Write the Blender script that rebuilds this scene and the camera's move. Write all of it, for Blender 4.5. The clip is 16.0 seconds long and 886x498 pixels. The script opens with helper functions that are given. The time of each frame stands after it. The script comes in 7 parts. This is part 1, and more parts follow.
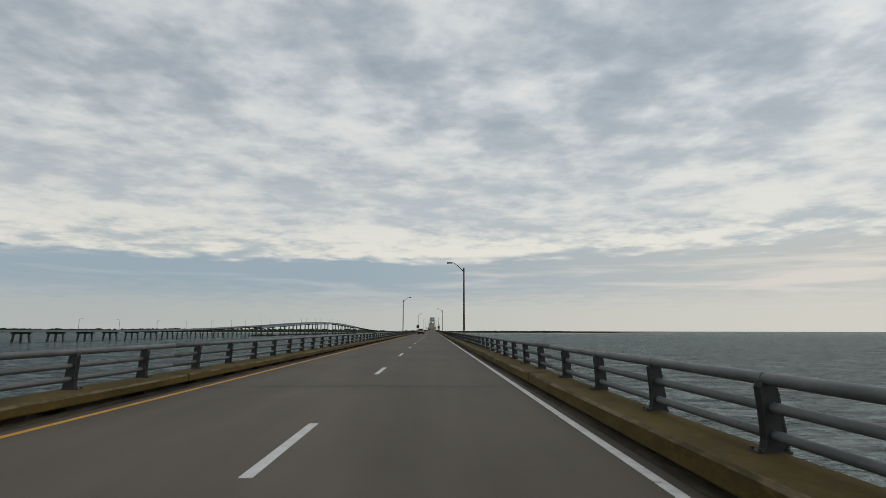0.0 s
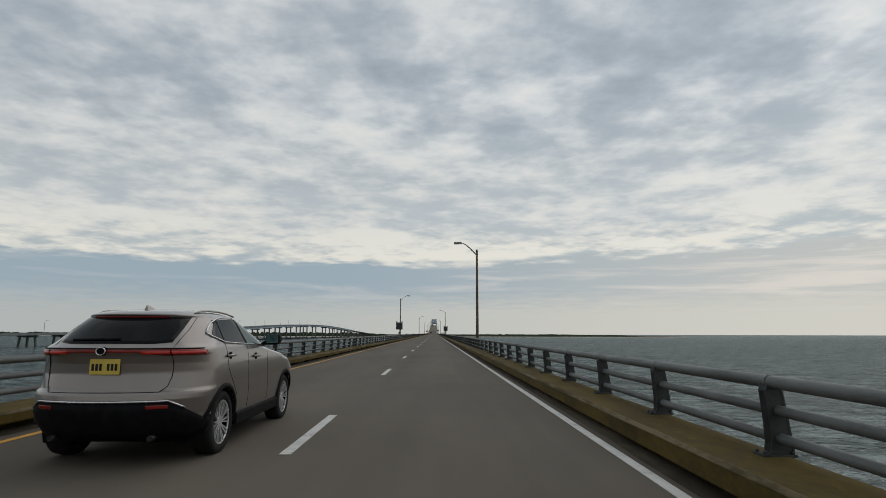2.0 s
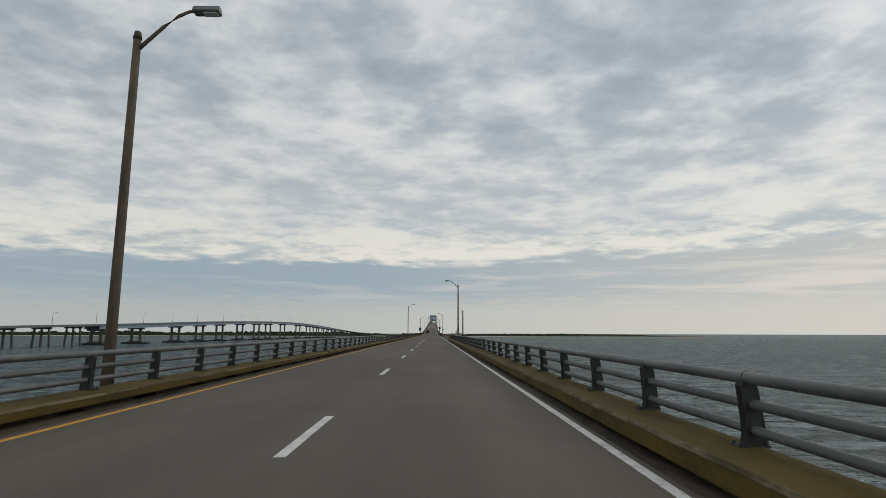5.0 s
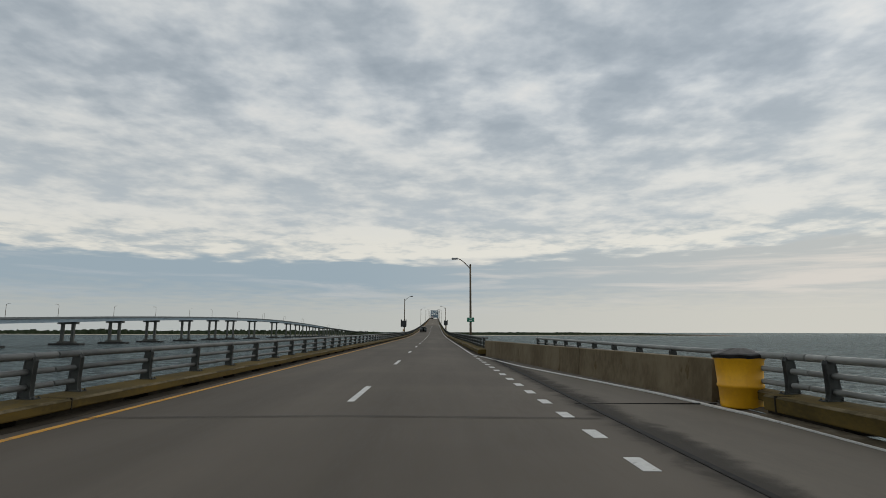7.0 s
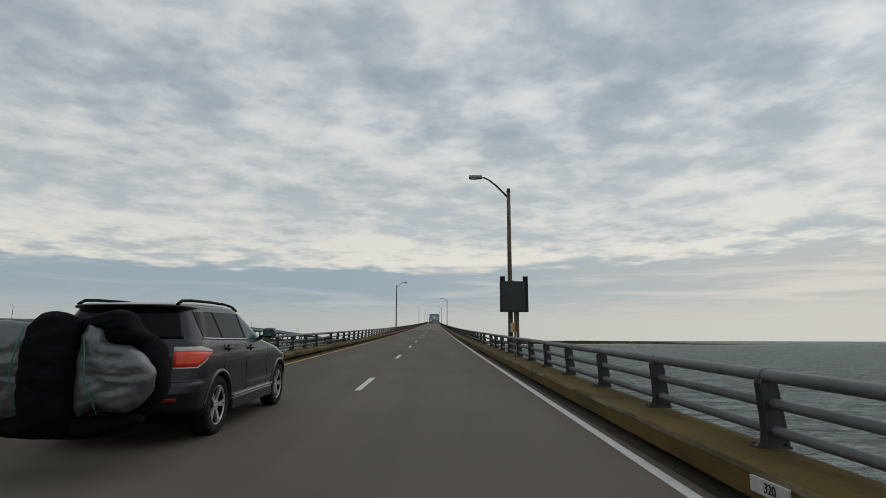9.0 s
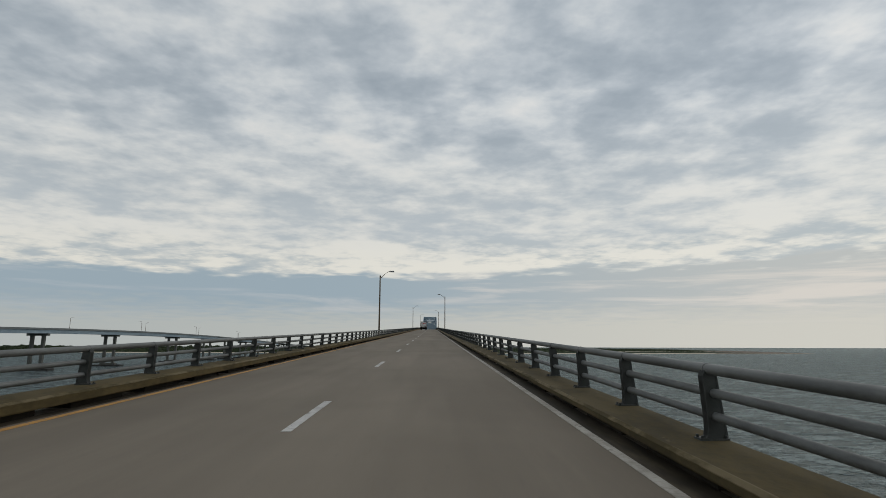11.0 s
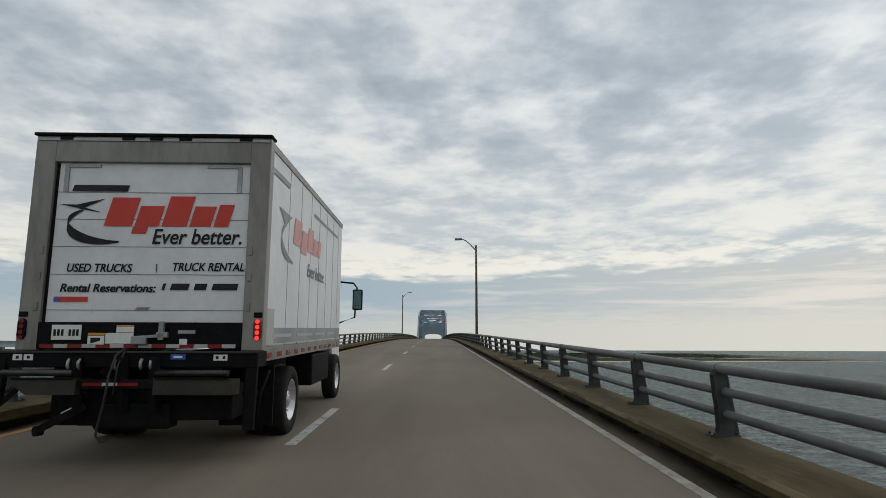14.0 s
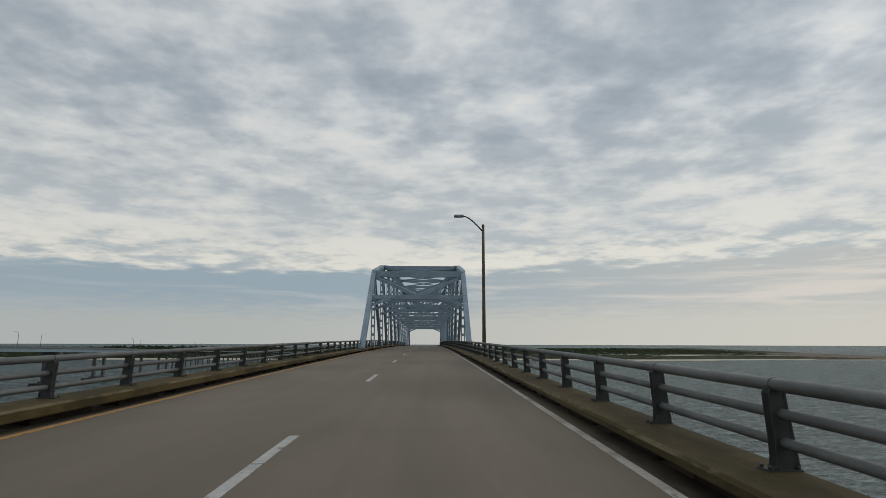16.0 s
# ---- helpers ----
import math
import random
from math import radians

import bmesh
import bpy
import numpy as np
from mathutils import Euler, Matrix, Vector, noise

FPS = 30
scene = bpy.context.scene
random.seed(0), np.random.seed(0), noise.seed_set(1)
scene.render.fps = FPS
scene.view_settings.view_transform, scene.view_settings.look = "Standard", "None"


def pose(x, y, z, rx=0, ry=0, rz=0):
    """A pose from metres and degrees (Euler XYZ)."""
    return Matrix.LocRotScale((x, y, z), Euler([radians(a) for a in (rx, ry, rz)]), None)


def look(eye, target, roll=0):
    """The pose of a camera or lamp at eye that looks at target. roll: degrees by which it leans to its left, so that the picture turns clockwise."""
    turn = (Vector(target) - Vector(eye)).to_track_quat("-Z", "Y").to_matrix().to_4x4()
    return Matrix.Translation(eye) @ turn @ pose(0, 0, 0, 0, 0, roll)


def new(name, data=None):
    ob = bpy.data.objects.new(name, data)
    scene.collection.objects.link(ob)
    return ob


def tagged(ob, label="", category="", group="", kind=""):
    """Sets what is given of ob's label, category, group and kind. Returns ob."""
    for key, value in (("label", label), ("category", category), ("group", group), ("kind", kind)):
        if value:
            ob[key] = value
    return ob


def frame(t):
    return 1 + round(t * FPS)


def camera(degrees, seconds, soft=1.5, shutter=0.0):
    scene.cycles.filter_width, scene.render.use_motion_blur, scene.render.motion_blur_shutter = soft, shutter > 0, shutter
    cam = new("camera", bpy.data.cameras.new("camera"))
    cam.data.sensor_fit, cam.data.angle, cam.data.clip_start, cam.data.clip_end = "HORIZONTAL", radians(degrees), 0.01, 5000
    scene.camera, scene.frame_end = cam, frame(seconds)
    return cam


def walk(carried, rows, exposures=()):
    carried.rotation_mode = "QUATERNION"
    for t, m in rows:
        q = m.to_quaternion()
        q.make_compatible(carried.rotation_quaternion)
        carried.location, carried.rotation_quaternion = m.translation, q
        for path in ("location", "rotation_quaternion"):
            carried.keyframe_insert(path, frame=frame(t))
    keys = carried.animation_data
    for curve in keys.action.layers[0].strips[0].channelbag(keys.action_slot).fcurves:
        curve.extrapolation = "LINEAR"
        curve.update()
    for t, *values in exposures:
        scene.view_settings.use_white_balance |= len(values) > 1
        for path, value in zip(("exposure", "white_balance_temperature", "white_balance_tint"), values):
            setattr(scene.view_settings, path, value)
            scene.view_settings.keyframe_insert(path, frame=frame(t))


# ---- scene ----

# ---- the camera and its walk ----
# One uniform scale for the whole place: lengths below are given in metres of the bridge and set to SCALE at the end.
SCALE = 0.45
EYE = 1.394

SLOPES = ((-400, 0.0030), (600, 0.003), (670, 0.0045), (740, 0.0235), (830, 0.0325), (1000, 0.0355), (1165, 0.0355), (1240, 0.0215),
          (1290, 0.0150), (1390, 0.0), (1470, -0.015), (1560, -0.032), (1980, -0.032), (2150, 0.0), (2800, 0.0))


def deck_z(y):
    """Height of the road along the bridge, 0 at its start: the slopes above, summed up."""
    z = 0.0
    y = max(y, -400.0)
    z = -400 * 0.0030
    for (a, p), (b, q) in zip(SLOPES, SLOPES[1:]):
        d = min(y, b) - a
        z += p * d + (q - p) * d * d / (2 * (b - a))
        if y <= b:
            break
    return z


cam = camera(76.3, 16.0, 0.65)
# seconds, metres to the side, metres along the bridge, pitch, yaw, lean
PATH = (
    (0.0, 0.09, 0.00, 8.30, -1.03, -0.15),
    (0.5, 0.10, 38.78, 8.39, -0.82, -0.15),
    (1.0, -0.01, 77.83, 8.39, -0.76, -0.15),
    (1.5, -0.04, 117.39, 8.50, -0.95, -0.15),
    (2.0, 0.05, 157.28, 8.64, -0.85, -0.15),
    (2.5, -0.00, 197.36, 8.61, -0.61, -0.15),
    (3.0, -0.07, 237.34, 8.55, -0.85, -0.15),
    (3.5, 0.11, 278.12, 8.55, -0.89, -0.15),
    (4.0, 0.12, 318.93, 8.81, -0.84, -0.15),
    (4.8, 0.07, 384.60, 8.62, -0.90, -0.15),
    (5.7, 0.02, 458.60, 8.45, -0.96, -0.15),
    (6.5, -0.02, 524.56, 8.33, -1.01, -0.15),
    (7.0, -0.00, 566.72, 8.42, -0.78, -0.15),
    (7.5, -0.03, 608.93, 8.42, -0.87, -0.15),
    (8.0, -0.05, 651.23, 8.55, -0.72, -0.15),
    (8.5, -0.11, 693.84, 8.67, -0.89, -0.15),
    (9.0, 0.04, 736.11, 9.23, -0.78, -0.15),
    (9.8, 0.08, 803.20, 9.55, -0.92, -0.15),
    (10.7, 0.12, 876.00, 9.82, -1.10, -0.15),
    (11.5, 0.15, 938.82, 9.92, -1.20, -0.15),
    (12.0, 0.30, 978.66, 10.05, -1.02, -0.15),
    (12.5, 0.24, 1016.67, 10.01, -0.96, -0.15),
    (13.0, 0.18, 1055.89, 10.09, -0.73, -0.15),
    (13.5, -0.09, 1094.02, 10.01, -0.83, -0.15),
    (14.0, -0.08, 1132.24, 10.09, -0.80, -0.15),
    (14.5, -0.10, 1170.28, 10.05, -0.69, -0.15),
    (15.0, -0.20, 1207.64, 9.88, -1.01, -0.15),
    (15.5, -0.16, 1244.48, 9.58, -1.53, -0.15),
    (16.0, 0.03, 1280.76, 9.54, -1.43, -0.15),
)
walk(cam, [(t, pose(x * SCALE, y * SCALE, (deck_z(y) + EYE) * SCALE, 90 + pitch, lean, yaw)) for t, x, y, pitch, yaw, lean in PATH],
     exposures=((0.0, 0.0), (11.5, -0.03), (13.0, 0.02), (13.5, 0.12), (14.0, 0.16), (14.5, 0.07), (15.0, -0.02), (16.0, -0.07)))

# ---- sky and light ----
SEA = -6.2


def math_node(nt, op, a, b=None, c=None, clamp=False):
    n = nt.nodes.new("ShaderNodeMath")
    n.operation, n.use_clamp = op, clamp
    for i, v in enumerate((a, b, c)):
        if v is None:
            continue
        if isinstance(v, (int, float)):
            n.inputs[i].default_value = v
        else:
            nt.links.new(v, n.inputs[i])
    return n.outputs[0]


def map_node(nt, v, a, b, c=0.0, d=1.0, smooth=True):
    n = nt.nodes.new("ShaderNodeMapRange")
    n.interpolation_type = "SMOOTHSTEP" if smooth else "LINEAR"
    nt.links.new(v, n.inputs[0])
    for i, x in enumerate((a, b, c, d)):
        n.inputs[1 + i].default_value = x
    return n.outputs[0]


def mix_node(nt, fac, a, b):
    n = nt.nodes.new("ShaderNodeMix")
    n.data_type = "RGBA"
    for i, v in ((0, fac), (6, a), (7, b)):
        if isinstance(v, (int, float)):
            n.inputs[i].default_value = v
        elif isinstance(v, tuple):
            n.inputs[i].default_value = (*v, 1)
        else:
            nt.links.new(v, n.inputs[i])
    return n.outputs[2]


def noise_node(nt, vec, scale, detail=4.0, rough=0.55, distort=0.0):
    n = nt.nodes.new("ShaderNodeTexNoise")
    nt.links.new(vec, n.inputs["Vector"])
    n.inputs["Scale"].default_value = scale
    n.inputs["Detail"].default_value = detail
    n.inputs["Roughness"].default_value = rough
    n.inputs["Distortion"].default_value = distort
    return n.outputs["Fac"]


def srgb(r, g, b):
    return tuple(((c / 255 + 0.055) / 1.055) ** 2.4 if c > 10 else c / 255 / 12.92 for c in (r, g, b))


# patches of the cloud sheet: azimuth and elevation, half width and half height in degrees, strength
LIGHT_CLOUDS = ((4.4, 29.9, 3.7, 2.2, 1.0), (37.8, 24.9, 2.3, 1.5, 0.9), (19.8, 30.2, 2.2, 1.2, 0.5), (13.2, 22.0, 4.0, 1.7, 0.8), (22.6, 17.3, 5.0, 1.9, 0.8),
                (28.9, 15.5, 4.0, 1.1, 0.9), (36.9, 15.4, 3.7, 1.3, 0.7), (30.3, 12.2, 5.1, 0.7, 0.8), (21.4, 9.1, 5.9, 0.6, 1.0), (-16.8, 21.5, 3.3, 0.9, 0.6),
                (-7.0, 20.5, 4.1, 0.8, 0.7), (-29.0, 17.2, 3.2, 0.8, 0.6), (-22.1, 17.6, 3.1, 1.4, 0.5), (-37.0, 17.2, 2.3, 0.9, 0.5), (-16.5, 16.1, 3.9, 0.8, 0.4),
                (-29.8, 10.1, 10.4, 0.8, 0.9), (-9.6, 9.6, 9.2, 0.6, 0.9), (0.8, 7.8, 10.3, 0.5, 1.0), (16.7, 24.5, 3.9, 1.0, 0.4))
DARK_CLOUDS = ((-33.2, 24.3, 7.7, 1.7, 0.6), (-20.1, 23.0, 4.9, 1.0, 0.6), (-28.3, 19.0, 4.3, 0.7, 0.4), (-4.2, 26.5, 7.9, 1.9, 0.3), (7.9, 19.6, 7.5, 2.5, 0.7),
               (25.1, 24.4, 3.5, 2.6, 0.9), (20.4, 20.8, 5.2, 1.2, 0.5), (31.0, 18.7, 3.9, 1.0, 0.7), (34.7, 13.8, 4.3, 0.8, 1.0), (16.4, 16.3, 6.4, 1.2, 0.5),
               (15.0, 8.6, 4.8, 1.0, 0.7), (31.0, 9.6, 5.0, 0.5, 0.7), (-17.8, 10.5, 6.5, 0.9, 0.5), (0.8, 13.4, 11.6, 1.3, 0.4), (26.2, 7.0, 6.3, 0.6, 0.6), (-34.2, 12.4, 6.8, 0.7, 0.4))


def build_sky():
    w = bpy.data.worlds.new("overcast_sky")
    scene.world = w
    w.use_nodes = True
    nt = w.node_tree
    nt.nodes.clear()
    tc = nt.nodes.new("ShaderNodeTexCoord")
    nrm = nt.nodes.new("ShaderNodeVectorMath")
    nrm.operation = "NORMALIZE"
    nt.links.new(tc.outputs["Generated"], nrm.inputs[0])
    sep = nt.nodes.new("ShaderNodeSeparateXYZ")
    nt.links.new(nrm.outputs[0], sep.inputs[0])
    dx, dy, dz = sep.outputs
    up = math_node(nt, "MAXIMUM", dz, 0.0)
    # the cloud sheet: directions meet a level layer overhead
    den = math_node(nt, "ADD", up, 0.085)
    px, py = math_node(nt, "DIVIDE", dx, den), math_node(nt, "DIVIDE", dy, den)
    com = nt.nodes.new("ShaderNodeCombineXYZ")
    nt.links.new(px, com.inputs[0])
    nt.links.new(py, com.inputs[1])
    com.inputs[2].default_value = 3.7
    sheet = com.outputs[0]
    big = noise_node(nt, sheet, 1.5, 2.0, 0.5, 0.1)
    mid = noise_node(nt, sheet, 4.0, 2.4, 0.5, 0.1)
    fine = noise_node(nt, sheet, 8.5, 3.0, 0.5, 0.15)
    # the patches, their outlines broken up
    wob_a = math_node(nt, "MULTIPLY", math_node(nt, "SUBTRACT", noise_node(nt, sheet, 2.6, 4.0, 0.6), 0.5), 11.0)
    wob_e = math_node(nt, "MULTIPLY", math_node(nt, "SUBTRACT", noise_node(nt, sheet, 3.4, 4.0, 0.6), 0.5), 4.0)
    low_down = map_node(nt, up, 0.10, 0.34, 0.35, 1.0)
    az = math_node(nt, "ADD", math_node(nt, "MULTIPLY", math_node(nt, "ARCTAN2", dx, dy), 57.2958), wob_a)
    el = math_node(nt, "ADD", math_node(nt, "MULTIPLY", math_node(nt, "ARCSINE", dz), 57.2958), math_node(nt, "MULTIPLY", wob_e, low_down))
    patches = None
    for sign, rows in ((1, LIGHT_CLOUDS), (-1, DARK_CLOUDS)):
        for a0, e0, sa, se, k in rows:
            u = math_node(nt, "MULTIPLY_ADD", az, 1 / (1.35 * sa), -a0 / (1.35 * sa))
            v = math_node(nt, "MULTIPLY_ADD", el, 1 / (1.5 * se), -e0 / (1.5 * se))
            g = math_node(nt, "EXPONENT", math_node(nt, "MULTIPLY", math_node(nt, "MULTIPLY_ADD", u, u, math_node(nt, "MULTIPLY", v, v)), -1.0))
            patches = math_node(nt, "MULTIPLY_ADD", g, sign * k, patches if patches else 0.0)
    c = math_node(nt, "ADD", math_node(nt, "MULTIPLY", big, 0.36), math_node(nt, "MULTIPLY", mid, 0.43))
    c = math_node(nt, "ADD", c, math_node(nt, "MULTIPLY", fine, 0.21))
    tiny = noise_node(nt, sheet, 22.0, 3.0, 0.55, 0.1)
    c = math_node(nt, "ADD", math_node(nt, "MULTIPLY", c, 0.74), math_node(nt, "MULTIPLY_ADD", tiny, 0.08, 0.09))
    c = math_node(nt, "MULTIPLY_ADD", patches, 0.058, c)
    ramp = nt.nodes.new("ShaderNodeValToRGB")
    nt.links.new(c, ramp.inputs[0])
    els = ramp.color_ramp.elements
    els[0].position, els[0].color = 0.385, (*srgb(153, 163, 171), 1)
    els[1].position, els[1].color = 0.62, (*srgb(222, 222, 219), 1)
    for at, col in ((0.445, (166, 175, 182)), (0.50, (185, 192, 197)), (0.555, (206, 210, 211))):
        e = els.new(at)
        e.color = (*srgb(*col), 1)
    cloud = ramp.outputs[0]
    # a clear sky behind the cloud sheet, for its thin places
    sky = nt.nodes.new("ShaderNodeTexSky")
    sky.sky_type = "NISHITA"
    sky.sun_disc = False
    sky.sun_elevation, sky.sun_rotation = radians(38), radians(62)
    gap = nt.nodes.new("ShaderNodeMix")
    gap.data_type, gap.blend_type = "RGBA", "MULTIPLY"
    gap.inputs[0].default_value = 1
    nt.links.new(sky.outputs[0], gap.inputs[6])
    gap.inputs[7].default_value = (0.1, 0.1, 0.1, 1)
    cloud = mix_node(nt, 0.06, cloud, gap.outputs[2])
    # lighter towards the veiled sun, ahead and to the right
    side = map_node(nt, dx, -0.6, 0.75)
    low = mix_node(nt, side, srgb(176, 181, 179), srgb(202, 200, 191))
    band = mix_node(nt, map_node(nt, dx, -0.2, 0.65), srgb(153, 169, 179), srgb(184, 187, 185))
    streak_v = nt.nodes.new("ShaderNodeVectorMath")
    streak_v.operation = "MULTIPLY"
    nt.links.new(nrm.outputs[0], streak_v.inputs[0])
    streak_v.inputs[1].default_value = (3.0, 3.0, 42)
    streak = noise_node(nt, streak_v.outputs[0], 1.0, 5.0, 0.58, 0.4)
    rag = math_node(nt, "ADD", math_node(nt, "SUBTRACT", streak, 0.5), math_node(nt, "SUBTRACT", mid, 0.5))
    elev = math_node(nt, "ADD", dz, math_node(nt, "MULTIPLY", rag, 0.045))
    band = mix_node(nt, map_node(nt, streak, 0.47, 0.68), band, mix_node(nt, side, srgb(170, 180, 187), srgb(211, 206, 198)))
    horizon = mix_node(nt, map_node(nt, elev, 0.030, 0.085), low, band)
    tilt = math_node(nt, "ADD", elev, math_node(nt, "MULTIPLY", dx, -0.016))
    edge = mix_node(nt, map_node(nt, c, 0.42, 0.56), srgb(178, 186, 189), srgb(223, 221, 212))
    over = mix_node(nt, map_node(nt, tilt, 0.117, 0.137), horizon, edge)
    # towards the horizon the sheet is paler and softer
    soft = mix_node(nt, map_node(nt, c, 0.40, 0.60), srgb(180, 188, 193), srgb(217, 217, 212))
    cloud = mix_node(nt, map_node(nt, tilt, 0.17, 0.42), soft, cloud)
    col = mix_node(nt, map_node(nt, tilt, 0.140, 0.200), over, cloud)
    glow = math_node(nt, "ADD", 0.995, math_node(nt, "MULTIPLY", side, 0.075))
    bg = nt.nodes.new("ShaderNodeBackground")
    nt.links.new(col, bg.inputs["Color"])
    nt.links.new(glow, bg.inputs["Strength"])
    out = nt.nodes.new("ShaderNodeOutputWorld")
    nt.links.new(bg.outputs[0], out.inputs[0])


build_sky()
sun = new("sun", bpy.data.lights.new("sun", "SUN"))
sun.data.energy, sun.data.angle, sun.data.color = 0.5, radians(60), (1.0, 0.95, 0.88)
sun.matrix_world = look((0, 0, 0), (-0.45, -0.55, -0.62))

# ---- materials ----


def material(name, c1, c2, scale, rough=0.7, metal=0.0, bump=0.0, stretch=(1, 1, 1), grain=8.0, c3=None, spot=0.0, spread=(0.35, 0.65), vary=0.0, coat=0.0, rough2=None):
    """A surface of two colours mixed by noise at two scales (pieces per metre), with spots of a third, relief and gloss."""
    m = bpy.data.materials.new(name)
    m.use_nodes = True
    nt = m.node_tree
    b = nt.nodes["Principled BSDF"]
    tc = nt.nodes.new("ShaderNodeTexCoord")
    mp = nt.nodes.new("ShaderNodeMapping")
    mp.inputs["Scale"].default_value = [s / SCALE for s in stretch]
    nt.links.new(tc.outputs["Object"], mp.inputs[0])
    v = mp.outputs[0]
    n1 = noise_node(nt, v, scale, 4.0, 0.6, 0.2)
    n2 = noise_node(nt, v, scale * grain, 3.0, 0.6)
    n = math_node(nt, "ADD", math_node(nt, "MULTIPLY", n1, 0.65), math_node(nt, "MULTIPLY", n2, 0.35))
    col = mix_node(nt, map_node(nt, n, *spread), c1, c2)
    if c3:
        n3 = noise_node(nt, v, scale * 2.3, 5.0, 0.65, 0.5)
        col = mix_node(nt, map_node(nt, n3, 0.62 - spot, 0.70 - spot), col, c3)
    if vary:
        oi = nt.nodes.new("ShaderNodeObjectInfo")
        hsv = nt.nodes.new("ShaderNodeHueSaturation")
        nt.links.new(map_node(nt, oi.outputs["Random"], 0, 1, 1 - vary, 1 + vary, False), hsv.inputs["Value"])
        nt.links.new(col, hsv.inputs["Color"])
        col = hsv.outputs[0]
    nt.links.new(col, b.inputs["Base Color"])
    nt.links.new(map_node(nt, n2, 0.3, 0.7, rough - 0.06, rough2 or rough + 0.06), b.inputs["Roughness"])
    b.inputs["Metallic"].default_value = metal
    b.inputs["Specular IOR Level"].default_value = 0.5 if rough < 0.78 else 0.15
    b.inputs["Coat Weight"].default_value = coat
    b.inputs["Coat Roughness"].default_value = 0.06
    if bump:
        bp = nt.nodes.new("ShaderNodeBump")
        bp.inputs["Strength"].default_value = 0.6
        bp.inputs["Distance"].default_value = bump * SCALE
        nt.links.new(n, bp.inputs["Height"])
        nt.links.new(bp.outputs[0], b.inputs["Normal"])
    return m


def water_material():
    m = bpy.data.materials.new("bay_water")
    m.use_nodes = True
    nt = m.node_tree
    b = nt.nodes["Principled BSDF"]
    tc = nt.nodes.new("ShaderNodeTexCoord")
    mp = nt.nodes.new("ShaderNodeMapping")
    mp.inputs["Scale"].default_value = (0.55 / SCALE, 1.0 / SCALE, 1)
    mp.inputs["Rotation"].default_value = (0, 0, 0.25)
    nt.links.new(tc.outputs["Object"], mp.inputs[0])
    v = mp.outputs[0]
    swell = noise_node(nt, v, 0.07, 3.0, 0.5, 0.6)
    chop = noise_node(nt, v, 0.24, 4.0, 0.62, 0.9)
    ripple = noise_node(nt, v, 0.95, 4.0, 0.62, 0.6)
    h = math_node(nt, "ADD", math_node(nt, "MULTIPLY", swell, 2.4), math_node(nt, "MULTIPLY", chop, 4.2))
    h = math_node(nt, "ADD", h, math_node(nt, "MULTIPLY", ripple, 1.1))
    patch = noise_node(nt, v, 0.010, 3.0, 0.5, 0.4)
    # sky glints on the wave facets, painted pale into the body colour
    painted_glint = math_node(nt, "ADD", math_node(nt, "MULTIPLY", chop, 0.56), math_node(nt, "MULTIPLY", ripple, 0.44))
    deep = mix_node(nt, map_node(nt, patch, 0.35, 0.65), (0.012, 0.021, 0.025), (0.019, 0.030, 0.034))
    deep = mix_node(nt, map_node(nt, painted_glint, 0.480, 0.550), deep, (0.112, 0.143, 0.146))
    bp = nt.nodes.new("ShaderNodeBump")
    bp.inputs["Strength"].default_value = 1.0
    bp.inputs["Distance"].default_value = 1.0 * SCALE
    nt.links.new(h, bp.inputs["Height"])
    body, gloss, both = nt.nodes.new("ShaderNodeBsdfDiffuse"), nt.nodes.new("ShaderNodeBsdfGlossy"), nt.nodes.new("ShaderNodeMixShader")
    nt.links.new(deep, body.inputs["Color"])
    gloss.inputs["Color"].default_value = (0.84, 0.93, 0.93, 1)
    gloss.inputs["Roughness"].default_value = 0.10
    fres = nt.nodes.new("ShaderNodeFresnel")
    fres.inputs["IOR"].default_value = 1.33
    for n in (body, gloss, fres):
        nt.links.new(bp.outputs[0], n.inputs["Normal"])
    nt.links.new(map_node(nt, fres.outputs[0], 0.22, 0.90, 0.0, 0.20), both.inputs[0])
    nt.links.new(body.outputs[0], both.inputs[1])
    nt.links.new(gloss.outputs[0], both.inputs[2])
    nt.nodes.remove(b)
    nt.links.new(both.outputs[0], nt.nodes["Material Output"].inputs[0])
    return m


WATER = water_material()
ASPHALT = material("worn_asphalt", (0.092, 0.078, 0.063), (0.117, 0.100, 0.081), 0.35, 0.82, bump=0.006, stretch=(1, 0.12, 1), grain=40)
LAYBY = material("pale_worn_asphalt", (0.110, 0.096, 0.078), (0.145, 0.127, 0.104), 0.5, 0.85, bump=0.006, stretch=(1, 0.3, 1), grain=30)
CONCRETE_ROAD = material("concrete_deck", (0.143, 0.121, 0.094), (0.176, 0.150, 0.118), 0.3, 0.85, bump=0.004, stretch=(1, 0.15, 1), grain=40)
WHITE_PAINT = material("white_road_paint", (0.46, 0.455, 0.43), (0.60, 0.595, 0.565), 3.0, 0.7, grain=12, c3=(0.22, 0.21, 0.19), spot=0.01)
FAINT_PAINT = material("faint_road_paint", (0.30, 0.29, 0.27), (0.46, 0.45, 0.43), 2.0, 0.75, grain=12, c3=(0.15, 0.14, 0.125), spot=0.05)
FAINT_EDGE = material("faint_dirty_edge_paint", (0.23, 0.21, 0.18), (0.39, 0.37, 0.33), 2.0, 0.78, grain=12, c3=(0.19, 0.175, 0.155), spot=0.03)
FAINT_YELLOW = material("faint_yellow_road_paint", (0.36, 0.185, 0.045), (0.46, 0.235, 0.055), 2.5, 0.75, grain=12, c3=(0.17, 0.13, 0.09), spot=0.06)
